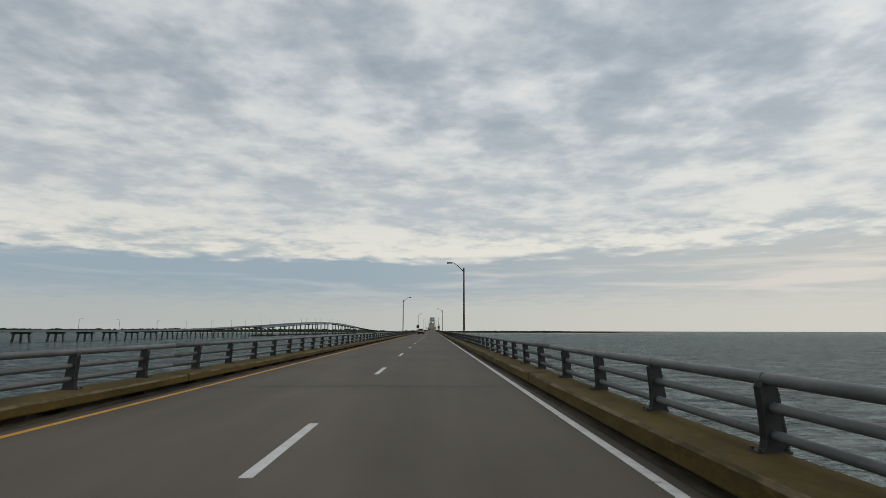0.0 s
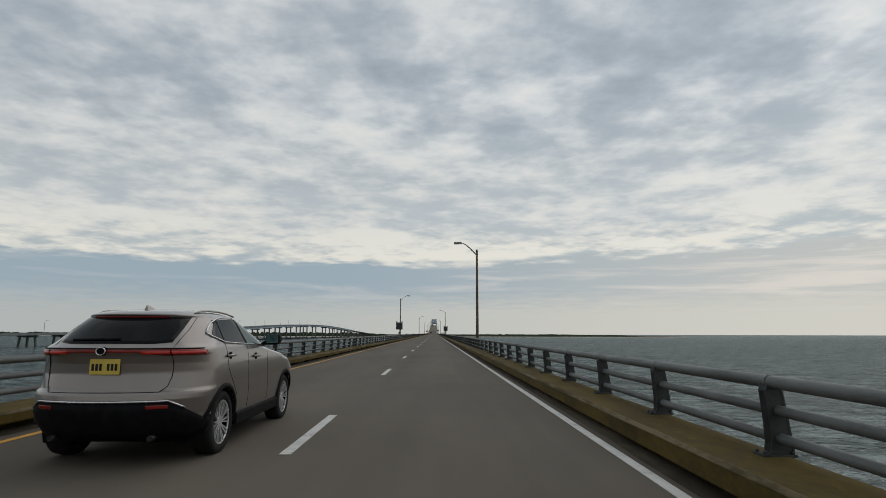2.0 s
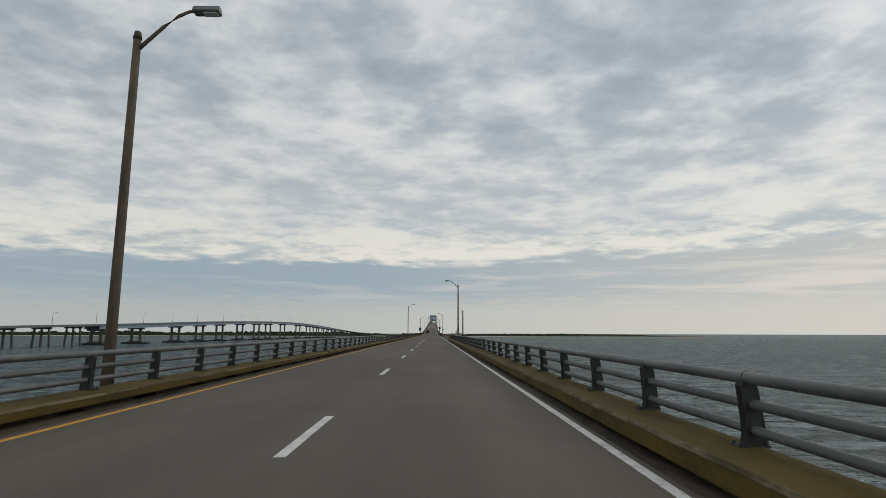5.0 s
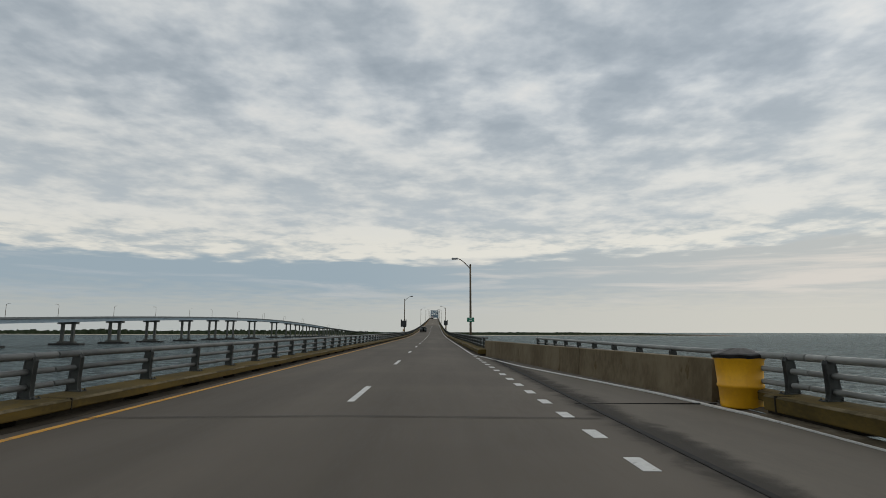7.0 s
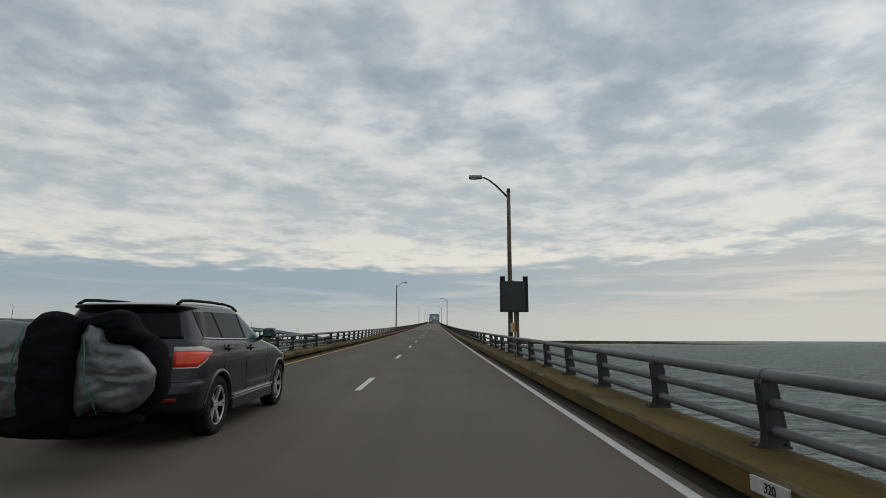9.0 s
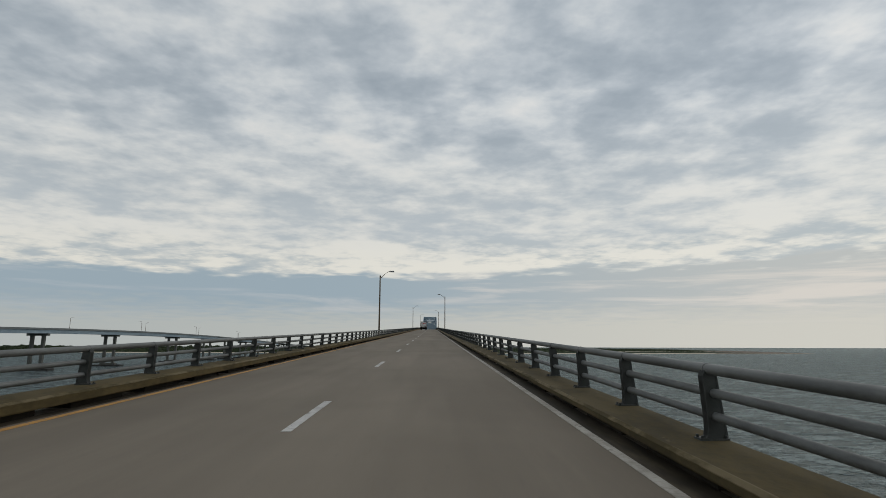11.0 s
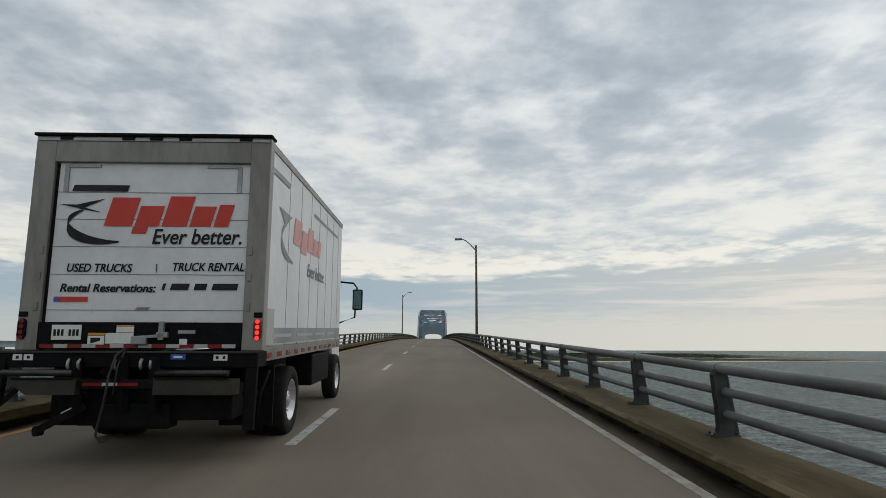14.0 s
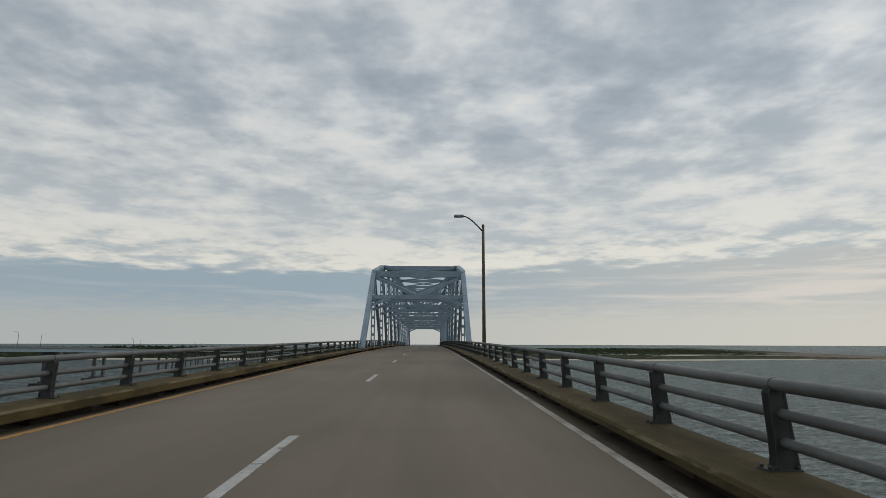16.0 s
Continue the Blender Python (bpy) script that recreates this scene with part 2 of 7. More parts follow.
YELLOW_PAINT = material("yellow_road_paint", (0.50, 0.235, 0.022), (0.60, 0.30, 0.035), 2.5, 0.7, grain=12, c3=(0.22, 0.17, 0.11), spot=0.02)
MOSSY = material("stained_concrete_kerb", (0.056, 0.041, 0.013), (0.112, 0.077, 0.020), 1.1, 0.92, bump=0.02, stretch=(1, 0.45, 1), grain=14, c3=(0.125, 0.082, 0.018), spot=0.02, spread=(0.34, 0.64))
MOSSY_DARK = material("dark_stained_concrete_kerb", (0.052, 0.040, 0.018), (0.105, 0.080, 0.036), 0.8, 0.92, bump=0.014, stretch=(1, 0.4, 1), grain=9, c3=(0.11, 0.09, 0.055), spot=-0.03, spread=(0.38, 0.60))
MOSSY_BROWN = material("brown_stained_concrete_kerb", (0.048, 0.038, 0.019), (0.100, 0.077, 0.038), 1.1, 0.92, bump=0.02, stretch=(1, 0.45, 1), grain=12, c3=(0.115, 0.092, 0.052), spot=-0.01, spread=(0.34, 0.64))
WORN_EDGE = material("worn_concrete_edge", (0.055, 0.042, 0.018), (0.15, 0.12, 0.07), 1.6, 0.9, bump=0.012, stretch=(1, 0.4, 1), grain=6, spread=(0.42, 0.60))
GUTTER = material("damp_dirty_gutter", (0.032, 0.026, 0.018), (0.090, 0.073, 0.050), 0.8, 0.85, bump=0.006, stretch=(1, 0.2, 1), grain=10, spread=(0.40, 0.62))
DIRT = material("dry_gutter_dirt", (0.060, 0.048, 0.030), (0.150, 0.125, 0.090), 1.2, 0.92, bump=0.012, stretch=(1, 0.35, 1), grain=8, spread=(0.40, 0.60))
# concrete whose colour already holds the shade under the kerb slabs
RECESS = material("shade_darkened_concrete", (0.018, 0.015, 0.011), (0.034, 0.029, 0.021), 1.2, 0.92, bump=0.01)
RAIL_PALE = material("weathered_pale_aluminium", (0.17, 0.175, 0.165), (0.27, 0.275, 0.26), 2.0, 0.55, 0.2, bump=0.002, stretch=(1, 0.3, 1))
RAIL = material("weathered_grey_aluminium", (0.074, 0.079, 0.077), (0.142, 0.148, 0.144), 3.0, 0.62, 0.2, bump=0.004, stretch=(1, 0.35, 1), grain=14, c3=(0.060, 0.058, 0.050), spot=-0.03)
POST = material("dark_grey_cast_aluminium", (0.026, 0.030, 0.028), (0.054, 0.058, 0.054), 4.0, 0.65, 0.2, bump=0.002, vary=0.12)
POLE = material("weathered_brown_steel_pole", (0.075, 0.058, 0.040), (0.155, 0.122, 0.086), 2.2, 0.8, 0.0, stretch=(1, 1, 0.15), bump=0.002)
LAMP_HEAD = material("grey_lamp_housing", (0.14, 0.145, 0.15), (0.20, 0.205, 0.21), 4.0, 0.5, 0.4)
LENS = material("frosted_lamp_lens", (0.55, 0.55, 0.52), (0.62, 0.62, 0.6), 8.0, 0.25)
PANEL_BLACK = material("matt_black_sign_face", (0.012, 0.016, 0.018), (0.020, 0.026, 0.028), 3.0, 0.45)
HOUSING = material("black_sign_housing", (0.010, 0.011, 0.012), (0.022, 0.022, 0.022), 5.0, 0.6)
ORANGE_BOX = material("orange_control_box", (0.50, 0.23, 0.02), (0.60, 0.30, 0.04), 5.0, 0.55)
BARRIER = material("stained_concrete_barrier", (0.105, 0.080, 0.047), (0.185, 0.148, 0.094), 0.9, 0.9, bump=0.008, grain=9, c3=(0.105, 0.076, 0.038), spot=0.0, stretch=(1, 1, 0.5))
YELLOW_PLASTIC = material("yellow_plastic_barrel", (0.66, 0.32, 0.004), (0.78, 0.40, 0.006), 2.0, 0.5, grain=9, c3=(0.50, 0.25, 0.02), spot=-0.05)
BLACK_PLASTIC = material("black_plastic", (0.012, 0.012, 0.012), (0.028, 0.027, 0.026), 5.0, 0.5)
STEEL_GREY = material("galvanised_steel", (0.25, 0.26, 0.26), (0.36, 0.37, 0.37), 5.0, 0.5, 0.6)
CABINET = material("grey_painted_cabinet", (0.36, 0.36, 0.34), (0.44, 0.44, 0.42), 2.0, 0.6)
SIGN_WHITE = material("white_sign_face", (0.62, 0.62, 0.60), (0.70, 0.70, 0.68), 4.0, 0.5)
SIGN_GREEN = material("green_sign_face", (0.012, 0.17, 0.10), (0.02, 0.21, 0.13), 4.0, 0.5)
SIGN_BLUE = material("blue_sign_face", (0.02, 0.07, 0.34), (0.03, 0.09, 0.42), 4.0, 0.5)
INK = material("black_lettering", (0.015, 0.015, 0.015), (0.03, 0.03, 0.03), 6.0, 0.6)
TRUSS = material("blue_grey_painted_steel", (0.17, 0.235, 0.29), (0.235, 0.31, 0.37), 0.8, 0.6, bump=0.002, c3=(0.13, 0.15, 0.16), spot=-0.03)
TWIN = material("pale_concrete_girder", (0.15, 0.165, 0.165), (0.20, 0.215, 0.215), 0.2, 0.85)
TWIN_PIER = material("grey_concrete_pier", (0.085, 0.088, 0.08), (0.13, 0.133, 0.122), 0.5, 0.9)
FOOTING = material("dark_wet_footing", (0.03, 0.03, 0.03), (0.06, 0.06, 0.055), 0.6, 0.8)
TAR = material("black_tar_joint", (0.007, 0.007, 0.007), (0.014, 0.013, 0.012), 2.0, 0.8)


def stain_material():
    """Oil and dirt that fades out raggedly to both sides of the lay-by's seam."""
    m = material("faded_oil_stain", (0.020, 0.019, 0.017), (0.045, 0.041, 0.036), 1.0, 0.85)
    nt = m.node_tree
    tc = nt.nodes.new("ShaderNodeTexCoord")
    sep = nt.nodes.new("ShaderNodeSeparateXYZ")
    nt.links.new(tc.outputs["Object"], sep.inputs[0])
    off = math_node(nt, "ABSOLUTE", math_node(nt, "SUBTRACT", math_node(nt, "DIVIDE", sep.outputs[0], SCALE), 2.98))
    rag = noise_node(nt, tc.outputs["Object"], 1.1 / SCALE, 5.0, 0.65, 0.6)
    fade = math_node(nt, "SUBTRACT", math_node(nt, "ADD", rag, 0.30), off)
    nt.links.new(map_node(nt, fade, 0.30, 0.75, 0.0, 0.55), nt.nodes["Principled BSDF"].inputs["Alpha"])
    return m


SEAM_STAIN = stain_material()
STAIN = material("dark_oil_stained_asphalt", (0.026, 0.025, 0.023), (0.056, 0.051, 0.044), 1.0, 0.82, stretch=(1, 0.3, 1))
SAND = material("pale_beach_sand", (0.42, 0.37, 0.29), (0.52, 0.47, 0.38), 0.02, 0.95)
MARSH = material("brown_tidal_flat", (0.105, 0.080, 0.062), (0.190, 0.150, 0.120), 0.02, 0.95, grain=7, c3=(0.09, 0.095, 0.055), spot=0.03)
SCRUB = material("dark_green_scrub", (0.020, 0.032, 0.013), (0.040, 0.052, 0.022), 0.02, 0.95, c3=(0.085, 0.075, 0.04), spot=-0.02)
LEAVES = material("dark_green_foliage", (0.018, 0.028, 0.013), (0.036, 0.046, 0.022), 0.1, 0.9)


def lane_wear(m):
    """Wheel paths and oil lines that run along the lanes."""
    nt = m.node_tree
    b = nt.nodes["Principled BSDF"]
    col = b.inputs["Base Color"].links[0].from_socket
    tc = nt.nodes.new("ShaderNodeTexCoord")
    for stretch, size, lo, hi in (((1, 0.004, 1), 0.8, 0.95, 1.045), ((1, 0.12, 1), 0.5, 0.93, 1.06), ((1, 1, 1), 0.16, 0.93, 1.06)):
        mp = nt.nodes.new("ShaderNodeMapping")
        mp.inputs["Scale"].default_value = [v / SCALE for v in stretch]
        nt.links.new(tc.outputs["Object"], mp.inputs[0])
        hsv = nt.nodes.new("ShaderNodeHueSaturation")
        nt.links.new(map_node(nt, noise_node(nt, mp.outputs[0], size, 3.0, 0.6, 0.2), 0.35, 0.65, lo, hi), hsv.inputs["Value"])
        nt.links.new(col, hsv.inputs["Color"])
        col = hsv.outputs[0]
    nt.links.new(col, b.inputs["Base Color"])


for m in (ASPHALT, CONCRETE_ROAD):
    lane_wear(m)

# ---- building helpers ----


def mesh_of(bm, name, mat, smooth=False):
    me = bpy.data.meshes.new(name)
    bmesh.ops.recalc_face_normals(bm, faces=bm.faces)
    if smooth:
        for f in bm.faces:
            f.smooth = True
    bm.to_mesh(me)
    bm.free()
    me.materials.append(mat)
    return me


def part(name, bm, mat, parent=None, label="", smooth=False):
    """Links a bmesh (or a mesh that several objects share) as one object under its thing."""
    me = bm if isinstance(bm, bpy.types.Mesh) else mesh_of(bm, name, mat, smooth)
    ob = new(name, me)
    ob.parent = parent
    if label:
        tagged(ob, label)
    return ob


def thing(name, m, label, category, group="", kind=""):
    ob = new(name)
    ob.empty_display_size = 0.2
    ob.matrix_basis = m
    return tagged(ob, label, category, group, kind)


def box(bm, x0, x1, y0, y1, z0, z1, bev=0.0, taper=None):
    vs = [bm.verts.new(p) for p in ((x0, y0, z0), (x1, y0, z0), (x1, y1, z0), (x0, y1, z0), (x0, y0, z1), (x1, y0, z1), (x1, y1, z1), (x0, y1, z1))]
    if taper:
        cx, cy = (x0 + x1) / 2, (y0 + y1) / 2
        for v in vs[4:]:
            v.co.x, v.co.y = cx + (v.co.x - cx) * taper, cy + (v.co.y - cy) * taper
    fs = [bm.faces.new([vs[i] for i in q]) for q in ((0, 3, 2, 1), (4, 5, 6, 7), (0, 1, 5, 4), (1, 2, 6, 5), (2, 3, 7, 6), (3, 0, 4, 7))]
    if bev:
        es = list({e for f in fs for e in f.edges})
        bmesh.ops.bevel(bm, geom=es, offset=bev, segments=2, affect="EDGES", profile=0.5)
    return bm


def boxes(*specs, bev=0.0):
    bm = bmesh.new()
    for s in specs:
        box(bm, *s, bev=bev)
    return bm


def tube(bm, pts, r, n=10, r1=None, caps=True):
    """A round bar through pts, its radius from r to r1."""
    r1 = r if r1 is None else r1
    pts = [Vector(p) for p in pts]
    rings = []
    for i, p in enumerate(pts):
        d = (pts[min(i + 1, len(pts) - 1)] - pts[max(i - 1, 0)]).normalized()
        u = d.cross(Vector((1, 0, 0)) if abs(d.x) < 0.8 else Vector((0, 0, 1))).normalized()
        w = d.cross(u)
        rr = r + (r1 - r) * i / max(1, len(pts) - 1)
        rings.append([bm.verts.new(p + rr * (math.cos(a) * u + math.sin(a) * w)) for a in (2 * math.pi * k / n for k in range(n))])
    for a, b in zip(rings, rings[1:]):
        for k in range(n):
            f = bm.faces.new((a[k], a[(k + 1) % n], b[(k + 1) % n], b[k]))
            f.smooth = True
    if caps:
        bm.faces.new(rings[0][::-1])
        bm.faces.new(rings[-1])
    return bm


def beam(bm, a, b, w, h, up=(0, 0, 1)):
    """A rectangular bar from a to b, w wide and h deep."""
    a, b = Vector(a), Vector(b)
    d = (b - a).normalized()
    s = d.cross(Vector(up))
    if s.length < 1e-4:
        s = d.cross(Vector((0, 1, 0)))
    s.normalize()
    u = s.cross(d)
    q = [(-w / 2, -h / 2), (w / 2, -h / 2), (w / 2, h / 2), (-w / 2, h / 2)]
    ra, rb = [[bm.verts.new(p + x * s + z * u) for x, z in q] for p in (a, b)]
    for k in range(4):
        bm.faces.new((ra[k], ra[(k + 1) % 4], rb[(k + 1) % 4], rb[k]))
    bm.faces.new(ra[::-1])
    bm.faces.new(rb)
    return bm


def sweep(ring_at, ys, closed=True):
    """A bar whose outline ring_at(y) is a list of (x, z), drawn along the bridge at ys."""
    bm = bmesh.new()
    last = None
    for y in ys:
        vs = [bm.verts.new((x, y, z)) for x, z in ring_at(y)]
        if last:
            n = len(vs)
            for k in range(n if closed else n - 1):
                bm.faces.new((last[k], last[(k + 1) % n], vs[(k + 1) % n], vs[k]))
        elif closed:
            bm.faces.new(vs)
        last = vs
    if closed:
        bm.faces.new(last[::-1])
    return bm


def steps(a, b, d):
    n = max(1, round((b - a) / d))
    return [a + (b - a) * i / n for i in range(n + 1)]


def writing(text, size, m, mat, parent, name="lettering", slant=0.0, bold=0.0):
    """Raised flat letters as a mesh part, in the plane of m."""
    cu = bpy.data.curves.new(name, "FONT")
    cu.body, cu.size, cu.align_x, cu.align_y, cu.extrude, cu.shear = text, size, "CENTER", "CENTER", 0.002, slant
    cu.offset = bold
    tmp = bpy.data.objects.new(name, cu)
    scene.collection.objects.link(tmp)
    me = bpy.data.meshes.new_from_object(tmp.evaluated_get(bpy.context.evaluated_depsgraph_get()))
    bpy.data.objects.remove(tmp)
    me.materials.clear()
    me.materials.append(mat)
    ob = new(name, me)
    ob.parent = parent
    ob.matrix_basis = m
    return ob


# ---- the bridge deck ----
START, BRIDGE_END, CONCRETE_FROM = -30.0, 2330.0, 868.0
MID = -1.485            # the middle of the road, between the lanes
BAY = (500.0, 608.0)    # a lay-by widens the deck to the right
POST_R, POST_L = 3.02, -6.38
POST_BAY = 5.98

# water, to the horizon, which stands level with the eye
bm = bmesh.new()
last = None
for r, z in ((0, 0.0), (1500, 0.0), (4000, 0.0), (6500, 0.8), (8000, 3.5), (9400, 8.5), (10400, 14.0)):
    ring = [bm.verts.new((r * math.cos(a), 600 + r * math.sin(a), SEA + z)) for a in (2 * math.pi * k / 96 for k in range(96))] if r else [bm.verts.new((0, 600, SEA))]
    for k in range(96 if last else 0):
        bm.faces.new(list(dict.fromkeys((last[k % len(last)], ring[k], ring[(k + 1) % 96], last[(k + 1) % len(last)]))))
    last = ring
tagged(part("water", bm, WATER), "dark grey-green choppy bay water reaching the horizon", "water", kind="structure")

# where the posts of the railings stand: runs with a close pair at each joint of the deck
ANCHORS = (5.07, 43.37, 83.02, 121.33, 162.39, 203.77, 242.67, 282.65, 323.65, 363.0, 404.0, 445.0, 487.0, 533.4, 573.0, 614.66, 655.59, 698.05, 741.32,
           781.0, 822.0, 862.0, 903.0, 943.9, 983.41, 1021.49, 1060.84, 1099.66, 1138.53, 1174.69, 1213.48, 1249.63, 1285.75, 1325.0, 1365.0, 1405.0)
JOINTS = {573.0: 576.3, 5.07: 15.1, 43.37: 62.0, 83.02: 86.2, 121.33: 132.1, 162.39: 203.75, 282.65: 295.5, 698.05: 716.2, 1060.84: 1075.2}
GAP = 2.53


def post_runs():
    """Runs of posts, each a list of places along the bridge; one run ends and the next begins at a joint."""
    runs, now = [], [ANCHORS[0] - GAP * k for k in range(14, 0, -1)]
    for a, b in zip(ANCHORS, ANCHORS[1:]):
        j = JOINTS.get(a, b - 4.6 * GAP)
        y = a
        while y < j - 0.3:
            now.append(y)
            y += GAP
        runs.append(now)
        now, y = [], b - GAP
        while y > j + 0.3 and y > runs[-1][-1] + 0.8:
            now.insert(0, y)
            y -= GAP
    runs.append(now + [ANCHORS[-1] + GAP * k for k in range(12)])
    return [[y - 0.06 for y in r] for r in runs if r]


RUNS = [[202.42 if abs(y - 202.81) < 0.15 else y for y in run] for run in post_runs()]


BAY_RUNS = [[y + 0.5 + 2.345 * i for i in range(11)] for y in (502.5, 526.95, 551.4, 575.85)]


def joint_places():
    return [(a[-1] + b[0]) / 2 for a, b in zip(RUNS, RUNS[1:])]


def road_sheet(name, y0, y1, mat, label, parent=None):
    ys = steps(y0, y1, 4.0)

    def ring(y):
        z = deck_z(y)
        return [(-6.52, z - 0.004), (MID - 4.2, z - 0.004), (MID, z + 0.035), (MID + 4.2, z - 0.004), (3.10, z - 0.004), (3.10, z - 0.9), (-6.52, z - 0.9)]
    return tagged(part(name, sweep(ring, ys), mat), label, "road", kind="structure")


road = road_sheet("road", START, CONCRETE_FROM, ASPHALT, "worn grey asphalt carriageway with two lanes on a causeway bridge")
road_high = road_sheet("road_concrete", CONCRETE_FROM, BRIDGE_END, CONCRETE_ROAD, "pale grey concrete deck climbing to the truss span")
road_high.name = "road"


def crown(x, y):
    """Height of the road's surface: highest between the lanes."""
    return deck_z(y) + 0.035 - 0.039 * min(abs(x - MID) / 4.2, 1.0)


def strip(y0, y1, x_at, w, lift=0.006, step=4.0):
    def ring(y):
        x = x_at(y)
        za, zb = crown(x - w / 2, y), crown(x + w / 2, y)
        return [(x - w / 2, za + lift), (x + w / 2, zb + lift), (x + w / 2, zb - 0.01), (x - w / 2, za - 0.01)]
    return sweep(ring, steps(y0, y1, step))


WHITE_X, YELLOW_X = 2.20, -5.48


def dash_x(y):
    return -1.63 if y < CONCRETE_FROM else -1.78


def bay_line(y):
    """The white edge line, which swings out round the lay-by."""
    a, b = BAY
    pts = ((a + 8, 2.55), (a + 12.9, 2.95), (a + 16, 3.35), (a + 23, 4.37), (a + 30, 5.25), (a + 34, 5.42), (b - 32, 5.42), (b - 28, 5.06), (b - 18, 3.35), (b - 11, 2.68), (b - 7.3, 2.2))
    for (p, u), (q, v) in zip(pts, pts[1:]):
        if y <= q:
            return u + (v - u) * max(0, (y - p) / (q - p))
    return 2.2


tagged(part("edge_line", strip(CONCRETE_FROM, BRIDGE_END - 300, lambda y: 2.22, 0.125), FAINT_EDGE, road_high), "faint worn white edge line")
for a, b in ((START, BAY[0] + 2), (BAY[1] - 7.3, CONCRETE_FROM)):
    tagged(part("edge_line", strip(a, b, lambda y: WHITE_X, 0.125), WHITE_PAINT, road), "worn white edge line")
part("edge_line", strip(BAY[0] + 2, BAY[1] - 7.3, lambda y: WHITE_X if y < BAY[0] + 2.1 else bay_line(y), 0.13, 0.012, 1.0), WHITE_PAINT, road)
tagged(part("centre_line", strip(START, CONCRETE_FROM, lambda y: YELLOW_X, 0.12), YELLOW_PAINT, road), "worn yellow edge line")
tagged(part("centre_line", strip(CONCRETE_FROM, BRIDGE_END - 300, lambda y: YELLOW_X - 0.21, 0.13), FAINT_YELLOW, road_high), "faint worn orange-yellow edge line")
for k in range(-2, 120):
    y1 = 8.52 + 12.19 * k
    y1 += 0.0015 * (y1 - 1100) if y1 > CONCRETE_FROM else -0.45 * min(1.0, max(0.0, (y1 - 300) / 230))
    dash = part("lane_dash", strip(y1 - 3.05, y1, dash_x, 0.135), WHITE_PAINT if y1 < CONCRETE_FROM else FAINT_PAINT, road if y1 < CONCRETE_FROM else road_high)
y = BAY[0] + 7.38
while y < BAY[1] - 9:
    part("short_dash", strip(y - 0.62, y, lambda y: WHITE_X - 0.01, 0.19), WHITE_PAINT, road)
    y += 1.78
for j in joint_places() + [157.6, 180.6]:
    wide = abs(j - 1074.8) < 6
    bm = bmesh.new()
    for x0, x1 in ((-5.9, MID), (MID, 2.67)):
        z0, z1 = crown(x0, j), crown(x1, j)
        for o, w in (((-0.05, 0.011), (0.05, 0.013)) if not wide and abs(j - 203.5) > 2 else ((-0.04, 0.03), (0.05, 0.03)) if not wide else ((-0.12, 0.05), (0.0, 0.06), (0.12, 0.05))):
            vs = [bm.verts.new(p) for p in ((x0, j + o - w, z0 + 0.01), (x1, j + o - w, z1 + 0.01), (x1, j + o + w, z1 + 0.01), (x0, j + o + w, z0 + 0.01))]
            bm.faces.new(vs)
    part("deck_joint", bm, STAIN, road if j < CONCRETE_FROM else road_high, "dark tarred joint across the deck")

# pale steel teeth of the wide joint
j = min(joint_places(), key=lambda v: abs(v - 1074.8))
bm = bmesh.new()
for k in range(84):
    x = -5.6 + 0.098 * k
    box(bm, x, x + 0.045, j - 0.16 if k % 2 else j - 0.09, j + 0.09 if k % 2 else j + 0.16, crown(x, j) + 0.004, crown(x, j) + 0.022)
part("joint_teeth", bm, STEEL_GREY, road_high, "pale steel joint teeth")

# cracks and small marks on the road
rnd = random.Random(21)
for k in range(46):
    y = rnd.uniform(4, 1330)
    x = rnd.uniform(-4.6, 1.9)
    bm = bmesh.new()
    if k % 2:
        run, a = [(x, y)], rnd.uniform(-0.9, 0.9)
        for i in range(rnd.randint(5, 9)):
            a += rnd.uniform(-0.5, 0.5)
            run.append((run[-1][0] + 0.16 * math.cos(a), run[-1][1] + 0.30 * math.sin(a) + 0.05))
        for (xa, ya), (xb, yb) in zip(run, run[1:]):
            w = rnd.uniform(0.006, 0.012)
            bm.faces.new([bm.verts.new((p, q + o, crown(p, q) + 0.004)) for p, q, o in ((xa, ya, -w), (xb, yb, -w), (xb, yb, w), (xa, ya, w))])
        part("crack", bm, TAR, road if y < CONCRETE_FROM else road_high)
    else:
        r = rnd.uniform(0.05, 0.16)
        bm.faces.new([bm.verts.new((x + r * rnd.uniform(0.6, 1.2) * math.cos(a), y + 1.6 * r * rnd.uniform(0.6, 1.2) * math.sin(a), crown(x, y) + 0.003)) for a in [2 * math.pi * i / 11 for i in range(11)]])
        part("oil_spot", bm, STAIN, road if y < CONCRETE_FROM else road_high)

# a long crack across one of the joints
rnd = random.Random(5)
bm = bmesh.new()
run = [(-1.92 + rnd.uniform(-0.035, 0.035), 179.5 + 0.22 * k) for k in range(12)]
for (xa, ya), (xb, yb) in zip(run, run[1:]):
    bm.faces.new([bm.verts.new((p + o, q, crown(p, q) + 0.005)) for p, q, o in ((xa, ya, -0.009), (xa, ya, 0.009), (xb, yb, 0.009), (xb, yb, -0.009))])
part("crack", bm, TAR, road)

# the lay-by platform
a, b = BAY
part("layby_slab", sweep(lambda y: [(2.88, deck_z(y) + 0.001), (5.75, deck_z(y) - 0.02), (5.75, deck_z(y) - 0.9), (2.88, deck_z(y) - 0.9)], steps(a - 2, b + 2, 4)), LAYBY, road)
part("tar_seam", sweep(lambda y: [(2.845, deck_z(y) + 0.008), (2.935, deck_z(y) + 0.008), (2.935, deck_z(y) - 0.01), (2.845, deck_z(y) - 0.01)], steps(a + 3, b - 11, 4)), TAR, road, "black tar seam")


